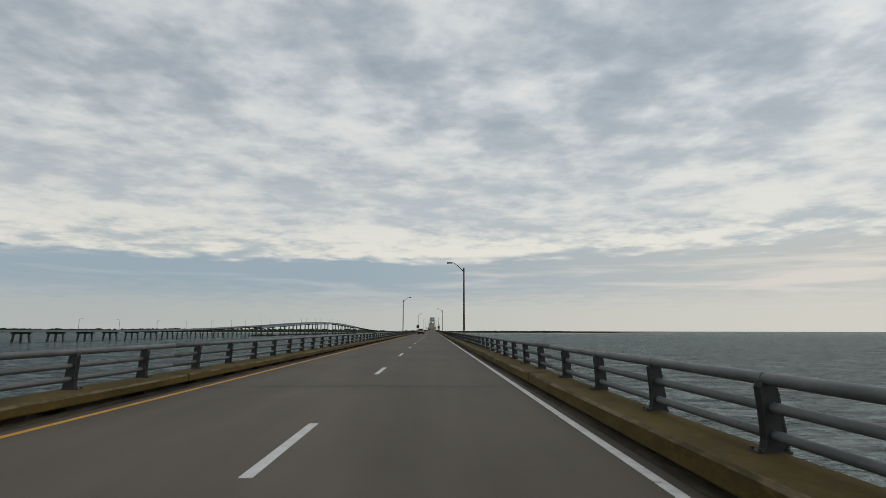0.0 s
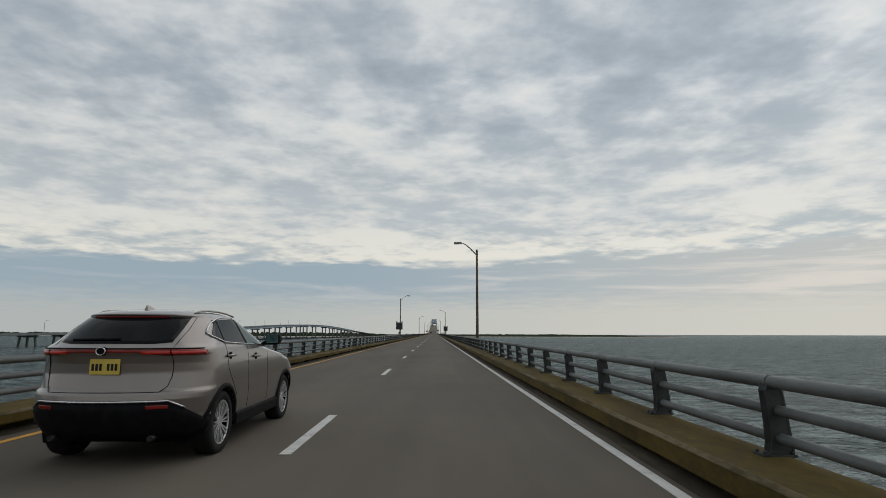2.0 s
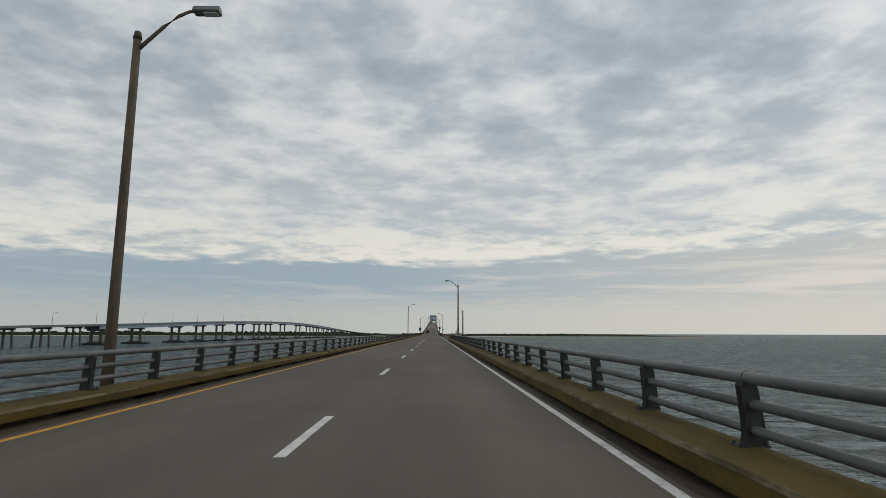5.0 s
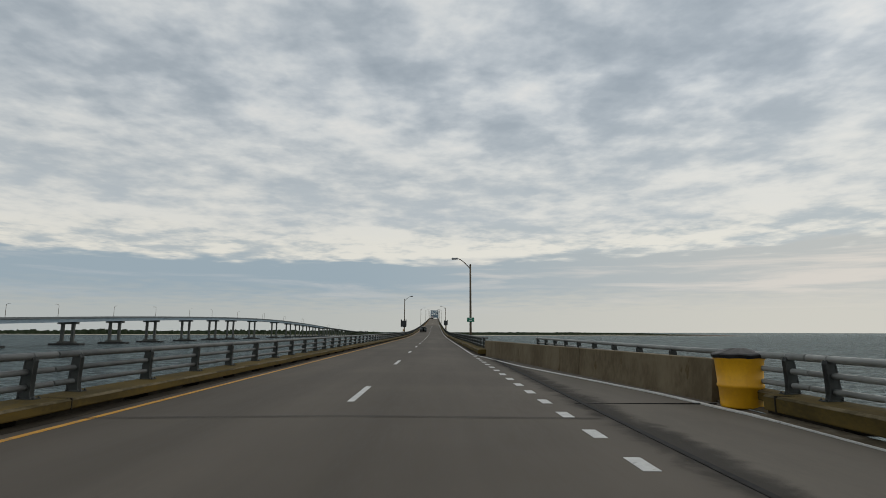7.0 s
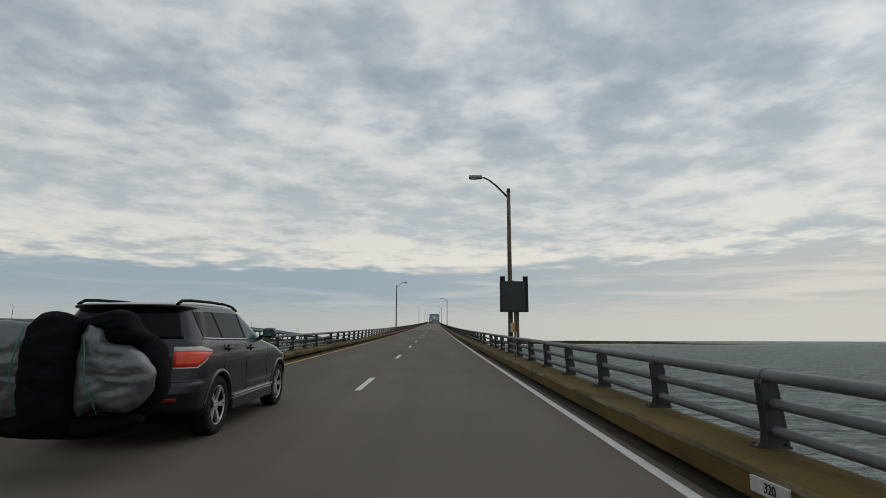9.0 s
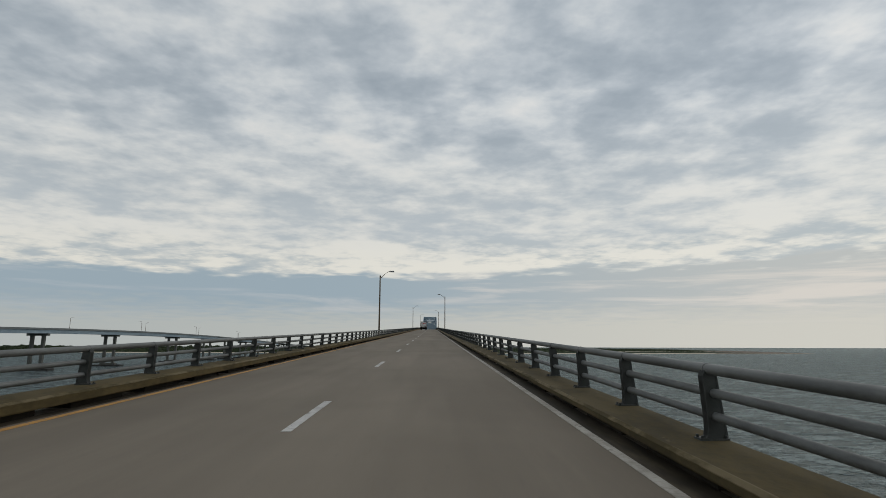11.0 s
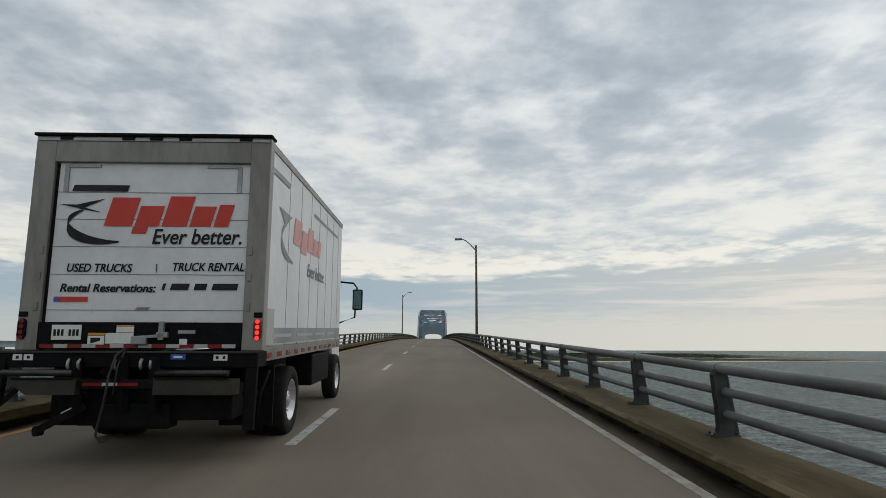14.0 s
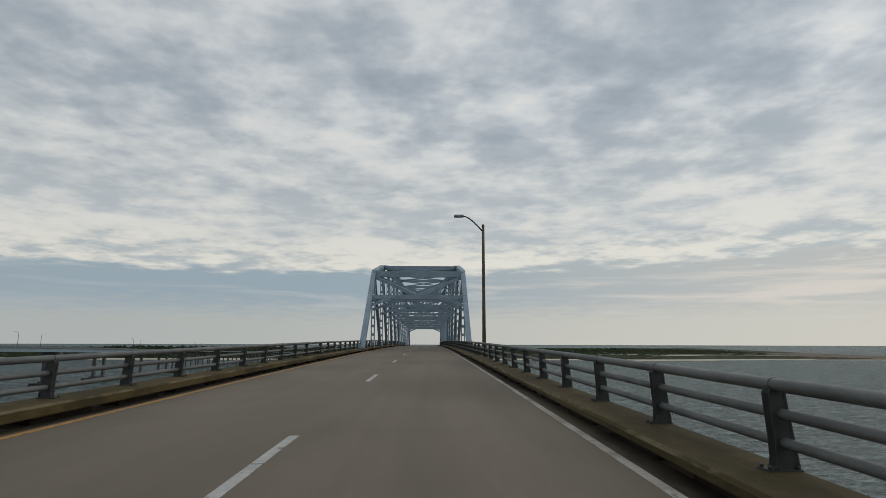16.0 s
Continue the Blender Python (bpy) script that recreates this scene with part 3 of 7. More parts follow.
part("stain", sweep(lambda y: [(2.30, crown(2.30, y) + 0.0025), (2.88, deck_z(y) + 0.003), (3.85, deck_z(y) - 0.003), (3.85, deck_z(y) - 0.03), (2.30, deck_z(y) - 0.03)], steps(BAY[0] + 8, BAY[1] - 12, 4.0)), SEAM_STAIN, road, "dark oily stain along the seam")
for j in (530.1, 542.3, 554.0, 566.2, 578.0):
    bm = boxes((2.72, 5.5, j - 0.02, j + 0.02, deck_z(j) - 0.02, deck_z(j) + 0.005))
    part("cross_joint", bm, TAR, road)
    if j < 545:
        bm = bmesh.new()
        pts = []
        for k in range(26):
            a = 2 * math.pi * k / 26
            r = 1 + 0.28 * noise.noise((math.cos(a) * 1.7 + j, math.sin(a) * 1.7, 0.5))
            pts.append(bm.verts.new((4.1 + 1.1 * r * math.cos(a), j + 0.06 + 0.16 * r * math.sin(a), deck_z(j) + 0.003)))
        bm.faces.new(pts)
        part("stain", bm, STAIN, road)


def kerb_top(y, side):
    """Height of the kerb over the road: on the right lower along the concrete deck."""
    return 0.31 if side < 0 else 0.35 if y < CONCRETE_FROM else 0.265


def kerb(x_front, side, y0, y1, low, wide=0.68, gutter=False, name="kerb", label="mossy stained concrete kerb slab with dark drain gaps beneath"):
    """A slab on a recessed wall; its front overhangs the gutter. side: 1 to the right, -1 to the left."""
    top = kerb_top((y0 + y1) / 2, side)

    def slab(y):
        z = deck_z(y) + top + 0.006 * noise.noise((y * 0.33, x_front, 0))
        o = 0.010 * noise.noise((y * 0.41, x_front, 3)) + 0.008 * noise.noise((y * 1.7, x_front, 5))
        return [(x_front + side * u, z + v) for u, v in ((0.012, low - top), (o, low - top + 0.02), (o, -0.035), (0.035 + o, -0.004), (wide - 0.03, 0.012), (wide, -0.01), (wide, low - top))]

    k = tagged(part(name, sweep(slab, steps(y0, y1, 0.75)), MOSSY if not gutter else MOSSY_DARK if side < 0 else MOSSY_BROWN), label, "kerb", kind="structure")

    def chamfer(y):
        q = slab(y)
        (xa, za), (xb, zb) = q[2], q[3]
        n = 0.5 + 0.5 * noise.noise((y * 0.8, x_front, 9))
        return [(xa - side * 0.003, za - 0.012 * n), (xa - side * 0.003, za + 0.002), (xb, zb + 0.003), (xb + side * 0.03 * n, zb + 0.003), (xb, zb - 0.01), (xa + side * 0.01, za - 0.012)]
    part("worn_edge", sweep(chamfer, steps(y0, y1, 0.75)), WORN_EDGE, k, "pale worn edge")
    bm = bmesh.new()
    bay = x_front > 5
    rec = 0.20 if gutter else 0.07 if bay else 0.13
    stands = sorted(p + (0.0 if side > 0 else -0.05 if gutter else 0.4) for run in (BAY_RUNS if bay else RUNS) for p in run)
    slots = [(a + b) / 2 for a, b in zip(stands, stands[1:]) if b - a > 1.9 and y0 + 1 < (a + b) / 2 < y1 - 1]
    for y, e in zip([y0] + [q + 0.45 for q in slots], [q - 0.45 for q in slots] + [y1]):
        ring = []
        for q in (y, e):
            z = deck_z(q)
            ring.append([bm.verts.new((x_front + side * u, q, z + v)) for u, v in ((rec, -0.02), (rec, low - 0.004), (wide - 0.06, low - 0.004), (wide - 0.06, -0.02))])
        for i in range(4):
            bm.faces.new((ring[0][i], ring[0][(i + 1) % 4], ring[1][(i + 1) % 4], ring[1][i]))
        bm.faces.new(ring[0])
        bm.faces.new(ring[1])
    # the overhang's shade is put into this wall's dark colour
    part("recess_wall", bm, RECESS, k, "recessed wall with drain slots, coloured dark for the slab's shade")
    bm = bmesh.new()
    last = None
    w = 0.02 if side < 0 else 0.20 if gutter else 0.16 if bay else 0.05
    for y in steps(y0, y1, 1.0):
        d = w + 0.05 * noise.noise((y * 0.27, x_front, 1)) + 0.03 * noise.noise((y * 1.1, x_front, 2))
        x = x_front - side * max(-0.12, d)
        v = [bm.verts.new((x, y, deck_z(y) + 0.002)), bm.verts.new((x_front + side * (rec - 0.003), y, deck_z(y) + (0.004 if gutter else 0.05)))]
        if last:
            bm.faces.new((last[0], last[1], v[1], v[0]))
        last = v
    part("gutter_dirt" if gutter else "gutter_fillet", bm, DIRT if bay else GUTTER, k, "dark damp dirt along the gutter" if gutter else "")
    for j in joint_places():
        if y0 < j < y1:
            part("kerb_seam", boxes((min(x_front - side * 0.012, x_front + side * (wide - 0.02)), max(x_front - side * 0.012, x_front + side * (wide - 0.02)), j - 0.010, j + 0.010, deck_z(j) + low, deck_z(j) + top + 0.010)), RECESS, k)
    return k


kerb(2.43, 1, START, BAY[0], 0.12)
kerb(2.43, 1, 599.1, CONCRETE_FROM, 0.12)
kerb(2.43, 1, CONCRETE_FROM, BRIDGE_END - 300, 0.145, 0.74, True)
kerb(-5.80, -1, START, CONCRETE_FROM, 0.14, 0.78)
kerb(-5.88, -1, CONCRETE_FROM, BRIDGE_END - 300, 0.13, 0.74, True)
kerb(5.52, 1, 531.2, 576.4, 0.10, 0.64)
kerb(5.85, 1, BAY[0] + 2, 531.2, 0.17, 0.27)
kerb(5.85, 1, 576.4, BAY[1] - 2, 0.17, 0.27)


def post_mesh(h):
    """A cast post h high: a web between two flanges, flared to a base plate. Its front looks to -x."""
    bm = bmesh.new()
    front = [(-0.120, 0.0), (-0.080, 0.045), (-0.068, 0.11), (-0.070, 0.25), (-0.080, 0.42), (-0.092, h - 0.07), (-0.06, h)]
    back = [(0.135, 0.0), (0.122, 0.12), (0.10, 0.30), (0.075, 0.5), (0.058, h - 0.05), (0.04, h)]
    loop = front + back[::-1]
    w = 0.045
    va = [bm.verts.new((x, -w, z)) for x, z in loop]
    vb = [bm.verts.new((x, w, z)) for x, z in loop]
    bm.faces.new(va)
    bm.faces.new(vb[::-1])
    n = len(loop)
    for k in range(n):
        bm.faces.new((va[k], vb[k], vb[(k + 1) % n], va[(k + 1) % n]))
    for line, t, w in ((front, 0.018, 0.055), (back, -0.02, 0.050)):
        q = []
        for x, z in line:
            q.append([bm.verts.new(p) for p in ((x, -w, z), (x + t, -w, z), (x + t, w, z), (x, w, z))])
        for a, b in zip(q, q[1:]):
            for k in range(4):
                bm.faces.new((a[k], a[(k + 1) % 4], b[(k + 1) % 4], b[k]))
        bm.faces.new(q[0])
        bm.faces.new(q[-1])
    box(bm, -0.165, 0.13, -0.085, 0.085, 0.0, 0.024)
    for x in (-0.14, 0.105):
        for y in (-0.06, 0.06):
            tube(bm, [(x, y, 0.02), (x, y, 0.05)], 0.016, 6)
    return mesh_of(bm, "post", POST)


def flipped(me):
    me = me.copy()
    me.transform(Matrix.Scale(-1, 4, (1, 0, 0)))
    me.flip_normals()
    return me


RAILS = (("top_rail", -0.01, 0.976, 0.058), ("middle_rail", 0.02, 0.733, 0.048), ("lower_rail", 0.02, 0.499, 0.047))
POSTS = {}
for top in (0.35, 0.31, 0.265):
    POSTS[top, 1] = post_mesh(0.976 - top)
    POSTS[top, -1] = flipped(POSTS[top, 1])


def railing(run, y0, y1, x, side, metal=RAIL):
    """One length of railing from joint to joint: three tubes on posts."""
    yc = (y0 + y1) / 2
    zc = deck_z(yc)
    k = kerb_top(yc, side)
    t = thing("railing", pose(x, yc, zc + k), "grey metal bridge railing of three tubes on dark posts", "railing", "bridge railings")
    for name, u, z, r in RAILS:
        bm = bmesh.new()
        tube(bm, [(side * u, y - yc, deck_z(y) - zc + z - k) for y in steps(y0 + 0.02, y1 - 0.02, 4.0)], r, 12)
        if name == "top_rail":
            for y in run:
                tube(bm, [(side * u, y - yc - 0.015, deck_z(y) - zc + z - k), (side * u, y - yc + 0.015, deck_z(y) - zc + z - k)], r + 0.005, 12)
        part(name, bm, metal, t)
    for y in run:
        p = part("post", POSTS[k, side], POST, t)
        p.location = (0, y - yc, deck_z(y) - zc)
    return t


ENDS = [RUNS[0][0] - 1] + joint_places() + [RUNS[-1][-1] + 1.2]
for run, y0, y1 in zip(RUNS, ENDS, ENDS[1:]):
    o = 0.4 if y0 < CONCRETE_FROM else -0.05
    railing([y + o for y in run], y0 + o, y1 + o, POST_L, -1)
    if y1 < BAY[0] + 2:
        railing(run, y0, y1, POST_R, 1)
    elif y0 < BAY[0]:
        railing([y for y in run if y < BAY[0]], y0, BAY[0] + 0.5, POST_R, 1)
    elif y0 > BAY[1]:
        railing(run, y0, y1, POST_R, 1)
    elif y1 > BAY[1] - 6:
        railing([y for y in run if y > BAY[1] - 7], BAY[1] - 8.2, y1, POST_R, 1)
for run in BAY_RUNS:
    railing(run, run[0] - 0.5, run[-1] + 0.5, POST_BAY, 1, RAIL_PALE)

# ---- lamps, signs and the lay-by's things ----


def street_lamp(x, y, side, tall=0.0):
    """A tapered pole behind the railing with a curved arm and a flat lamp head over the road."""
    z = deck_z(y)
    z += tall
    t = thing("street_lamp", pose(x, y, z + 0.02), "weathered brown steel street lamp with a curved arm, behind the railing", "street lamp", "street lamps on the bridge")
    bm = bmesh.new()
    tube(bm, [(0, 0, -0.3 - tall), (0, 0, 1.2), (0, 0, 7.75)], 0.14, 14, 0.085)
    part("pole", bm, POLE, t)
    bm = boxes((min(-side * 0.46, side * 0.2), max(-side * 0.46, side * 0.2), -0.2, 0.2, -0.35 - tall, 0.03 - tall), bev=0.015)
    part("base_bracket", bm, RECESS, t)
    bm = bmesh.new()
    tube(bm, [(0, 0, 7.74), (0, 0, 7.92)], 0.10, 12, 0.07)
    part("pole_cap", bm, POLE, t)
    s = -side
    bm = bmesh.new()
    tube(bm, [(s * u, 0, v) for u, v in ((0, 7.45), (0.22, 7.68), (0.58, 8.05), (0.92, 8.33), (1.15, 8.44), (1.4, 8.46))], 0.05, 10, 0.035)
    part("arm", bm, POLE, t)
    bm = bmesh.new()
    box(bm, 1.25, 1.88, -0.14, 0.14, 8.39, 8.55, bev=0.035)
    for v in bm.verts:
        if v.co.z > 8.48:
            v.co.y *= 0.7
        v.co.x *= s
    head = part("lamp_head", bm, LAMP_HEAD, t)
    part("lens", boxes((min(s * 1.5, s * 1.83), max(s * 1.5, s * 1.83), -0.1, 0.1, 8.365, 8.395), bev=0.01), LENS, head)
    return t


LAMPS_R = (62.2, 203.2, 342.0, 482.0, 623.1, 762.2, 903.0, 1044.5, 1181.2, 1316.5)
LAMPS_L = (-8.0, 133.1, 272.0, 411.0, 551.0, 691.0, 834.0, 973.0, 1109.5, 1247.5, 1383.0)
for y in LAMPS_R:
    street_lamp(3.50, y, 1, {623.1: 0.1, 762.2: 0.0, 1044.5: 1.15, 1181.2: 0.8, 1316.5: 0.6}.get(y, 0.25))
for y in LAMPS_L:
    street_lamp(-6.86, y if y < 300.0 else y + 2.4, -1, 1.1 if y > 1200 else 0.6 if y > 1000 else 0.35)


def message_sign(x, y, side):
    """A switched-off message board on the lamp's pole and a timber post beside it."""
    t = thing("message_sign", pose(x, y, deck_z(y)), "switched-off black message board with two beacons beside a street lamp", "road sign", "message boards")
    part("housing", boxes((-0.62, 0.66, -0.32, -0.13, 2.05, 3.45), bev=0.02), HOUSING, t)
    part("display", boxes((-0.50, 0.52, -0.337, -0.318, 2.13, 3.36)), PANEL_BLACK, t, "matt black display face")
    for x0 in (-0.60, 0.44):
        b = part("beacon", boxes((x0, x0 + 0.22, -0.28, -0.14, 3.45, 3.68), bev=0.01), HOUSING, t, "black beacon box")
        bm = bmesh.new()
        tube(bm, [(x0 + 0.11, -0.36, 3.57), (x0 + 0.11, -0.28, 3.57)], 0.085, 12)
        part("beacon_hood", bm, BLACK_PLASTIC, b)
    bm = bmesh.new()
    tube(bm, [(0.02, -0.02, 3.4), (0.02, -0.02, 3.52)], 0.03, 8)
    part("sensor", bm, STEEL_GREY, t)
    bm = bmesh.new()
    tube(bm, [(0.15, 0.0, -0.3), (0.15, 0.0, 3.3)], 0.12, 12, 0.115)
    part("post", bm, POLE, t, "thick brown post")
    part("control_box", boxes((-0.06, 0.04, -0.30, -0.12, 1.14, 1.55), bev=0.012), ORANGE_BOX, t, "orange control box")
    part("control_box_door", boxes((-0.15, -0.065, -0.30, -0.12, 1.14, 1.56), bev=0.012), CABINET, t, "pale grey box side")
    part("display_rim", boxes((0.522, 0.60, -0.345, -0.318, 2.10, 3.40), bev=0.006), BLACK_PLASTIC, t)
    bm = bmesh.new()
    tube(bm, [(0.1, -0.16, -0.2), (0.1, -0.16, 1.2)], 0.03, 8)
    part("conduit", bm, STEEL_GREY, t)
    return t


for x, y, s in ((3.60, 341.8, 1), (3.60, 762.0, 1), (-7.04, 271.8, -1), (-7.04, 693.2, -1)):
    message_sign(x, y, s)

# green marker board on a lamp's pole
t = thing("marker_sign", pose(3.5, 623.05, deck_z(623)), "small green marker sign fixed to a street lamp pole", "road sign")
part("board", boxes((-0.36, 0.36, -0.13, -0.11, 2.26, 2.69), bev=0.006), SIGN_GREEN, t)
for z, w in ((2.57, 0.20), (2.41, 0.26)):
    part("text_bar", boxes((-w / 2, w / 2, -0.135, -0.128, z - 0.03, z + 0.03)), SIGN_WHITE, t, "small white line of writing")


def crash_barrier(x0, y0, x1, y1, panels):
    """A run of cast concrete barrier panels with a sloped foot."""
    d = Vector((x1 - x0, y1 - y0, 0))
    ang = math.atan2(d.y, d.x)
    t = thing("concrete_barrier", pose(x0, y0, deck_z(y0), 0, -math.degrees(math.atan(0.003)), math.degrees(ang)), "stained cast concrete crash barrier in long panels", "barrier", "lay-by barriers")
    w = d.length / panels
    for k in range(panels):
        bm = bmesh.new()
        out = [(-0.20, -0.03), (-0.19, 0.10), (-0.165, 0.30), (-0.13, 0.84), (0.13, 0.84), (0.165, 0.30), (0.19, 0.10), (0.20, -0.03)]
        va = [bm.verts.new((k * w + 0.015, u, v)) for u, v in out]
        vb = [bm.verts.new(((k + 1) * w - 0.015, u, v)) for u, v in out]
        bm.faces.new(va)
        bm.faces.new(vb[::-1])
        n = len(out)
        for i in range(n):
            bm.faces.new((va[i], vb[i], vb[(i + 1) % n], va[(i + 1) % n]))
        bmesh.ops.bevel(bm, geom=[e for e in bm.edges], offset=0.012, segments=1, affect="EDGES")
        part("barrier_panel", bm, BARRIER, t)
    return t


crash_barrier(2.98, 507.0, 5.85, 529.2, 4)
crash_barrier(5.80, 578.4, 2.98, 599.6, 3)


def barrel(x, y, turn):
    """A ribbed plastic sand barrel with a black lid."""
    t = thing("crash_barrel", pose(x, y, deck_z(y), 0, 0, turn), "yellow plastic sand barrel with a black lid before a barrier", "barrel", "sand barrels")
    bm = bmesh.new()
    prof = [(0.0, 0.0), (0.35, 0.0), (0.362, 0.03), (0.380, 0.36), (0.402, 0.37), (0.406, 0.42), (0.388, 0.44), (0.425, 0.86), (0.445, 0.88), (0.445, 0.92), (0.0, 0.92)]
    n = 28
    rings = []
    for r, z in prof:
        rings.append([bm.verts.new((r * math.cos(a), r * math.sin(a), z)) for a in (2 * math.pi * k / n for k in range(n))] if r else [bm.verts.new((0, 0, z))])
    for p, q in zip(rings, rings[1:]):
        for k in range(n):
            f = [p[k % len(p)], p[(k + 1) % len(p)], q[(k + 1) % len(q)], q[k % len(q)]]
            f = list(dict.fromkeys(f))
            bm.faces.new(f).smooth = True
    part("drum", bm, YELLOW_PLASTIC, t)
    bm = bmesh.new()
    prof = [(0.0, 0.90), (0.465, 0.90), (0.48, 0.96), (0.44, 0.985), (0.12, 1.075), (0.0, 1.08)]
    n = 16
    rings = []
    for r, z in prof:
        rings.append([bm.verts.new((r * (1.0 if k % 2 else 0.985) * math.cos(a), r * math.sin(a), z + (0.012 if k % 2 and 0.1 < r < 0.49 else 0.0))) for k, a in ((k, 2 * math.pi * k / n) for k in range(n))] if r else [bm.verts.new((0, 0, z))])
    for p, q in zip(rings, rings[1:]):
        for k in range(n):
            bm.faces.new(list(dict.fromkeys([p[k % len(p)], p[(k + 1) % len(p)], q[(k + 1) % len(q)], q[k % len(q)]])))
    part("lid", bm, BLACK_PLASTIC, t, "black plastic lid")
    return t


barrel(5.62, 530.0, 10)
barrel(5.74, 577.5, 40)

# camera pole, cabinet and small signs of the lay-by
t = thing("camera_pole", pose(6.35, 525.6, deck_z(525) + 0.02), "square grey steel pole carrying a traffic camera", "pole")
bm = bmesh.new()
box(bm, -0.18, 0.18, -0.18, 0.18, -0.3, 6.1, taper=0.8)
part("pole", bm, STEEL_GREY, t)
part("base_bracket", boxes((-0.45, 0.3, -0.25, 0.25, -0.4, 0.0)), RECESS, t)
bm = bmesh.new()
beam(bm, (0, 0, 5.9), (-0.35, -0.05, 6.05), 0.07, 0.07)
part("arm", bm, STEEL_GREY, t)
c = part("camera_housing", boxes((-0.45, -0.27, -0.22, 0.12, 6.0, 6.2), bev=0.03), CABINET, t)
bm = bmesh.new()
tube(bm, [(-0.36, -0.22, 6.1), (-0.36, -0.27, 6.1)], 0.06, 12)
part("lens_ring", bm, BLACK_PLASTIC, c)

t = thing("equipment_cabinet", pose(4.75, 514.6, deck_z(514)), "grey steel equipment cabinet behind a concrete barrier", "cabinet")
part("body", boxes((-0.42, 0.75, -0.32, 0.35, 0.0, 1.28), bev=0.012), CABINET, t)
part("top", boxes((-0.46, 0.79, -0.36, 0.39, 1.285, 1.325), bev=0.008), STEEL_GREY, t)
for x in (-0.40, 0.18):
    d = part("door", boxes((x, x + 0.54, -0.34, -0.322, 0.08, 1.24), bev=0.004), CABINET, t)
    part("latch", boxes((x + 0.44, x + 0.48, -0.36, -0.338, 1.0, 1.12)), BLACK_PLASTIC, d)
bm = bmesh.new()
tube(bm, [(-0.05 + 0.06 * math.cos(a), 0, 1.38 + 0.06 * math.sin(a)) for a in (math.pi * k / 6 for k in range(13))], 0.015, 6)
part("lifting_eye", bm, STEEL_GREY, t)

t = thing("information_sign", pose(6.45, 552.5, deck_z(552)), "white square sign with black letters on a steel post", "road sign")
part("post", boxes((-0.04, 0.04, -0.02, 0.05, -0.4, 2.22)), STEEL_GREY, t)
part("board", boxes((-0.28, 0.28, -0.045, -0.022, 1.70, 2.22), bev=0.005), SIGN_WHITE, t)
part("border", boxes((-0.27, 0.27, -0.048, -0.044, 2.20, 2.21), (-0.27, 0.27, -0.048, -0.044, 1.71, 1.72), (-0.27, -0.26, -0.048, -0.044, 1.72, 2.20), (0.26, 0.27, -0.048, -0.044, 1.72, 2.20)), INK, t)
writing("EPO", 0.19, pose(0, -0.05, 2.05, 90), INK, t)
writing("15N", 0.21, pose(0, -0.05, 1.85, 90), INK, t)
part("foot", boxes((-0.6, 0.1, -0.06, 0.08, -0.42, -0.02)), RECESS, t)

t = thing("call_box", pose(5.98, 550.4, deck_z(550)), "grey emergency call box with a blue sign on the lay-by railing", "call box")
part("box", boxes((-0.13, 0.13, -0.17, 0.1, 1.0, 1.36), bev=0.012), STEEL_GREY, t)
part("stem", boxes((-0.04, 0.04, 0.0, 0.06, 0.36, 2.0)), STEEL_GREY, t)
part("blue_board", boxes((-0.22, -0.03, -0.03, -0.008, 1.38, 1.72), bev=0.004), SIGN_BLUE, t, "blue sign with a white mark")
writing("C", 0.2, pose(-0.125, -0.034, 1.55, 90), SIGN_WHITE, t, "mark")

# distance numbers on the kerb
def kerb_number(x, y, text, side=1):
    z = deck_z(y)
    t = thing("kerb_marker", pose(x, y, z), "white painted marker on the kerb's edge with black numerals", "marker", "kerb markers")
    part("paint_patch", boxes((-0.012, 0.006, -0.24, 0.24, 0.20, 0.315), bev=0.003), CABINET, t)
    writing(text, 0.10, pose(-0.016, -0.02, 0.258, 90, 0, -90), INK, t, "numerals")
    return t


kerb_number(2.42, 740.30, "320")
for y, n in ((21.5, 3), (617.5, 3), (1210.2, 1)):
    x = 2.42
    z = deck_z(y) - (0.0 if y < CONCRETE_FROM else 0.06)
    t = thing("kerb_marker", pose(x, y, z), "small white painted marker on the kerb's edge with dark marks", "marker", "kerb markers")
    part("paint_patch", boxes((-0.012, 0.006, -0.12, 0.12, 0.22, 0.315), bev=0.003), CABINET, t)
    for k in range(n):
        part("mark_bar", boxes((-0.016, -0.011, -0.015 + 0.05 * (k - (n - 1) / 2), 0.015 + 0.05 * (k - (n - 1) / 2), 0.24, 0.295)), INK, t)

# ---- the truss span ----
TRUSS_A, TRUSS_B = 1333.6, 1467.0
TX = 5.05


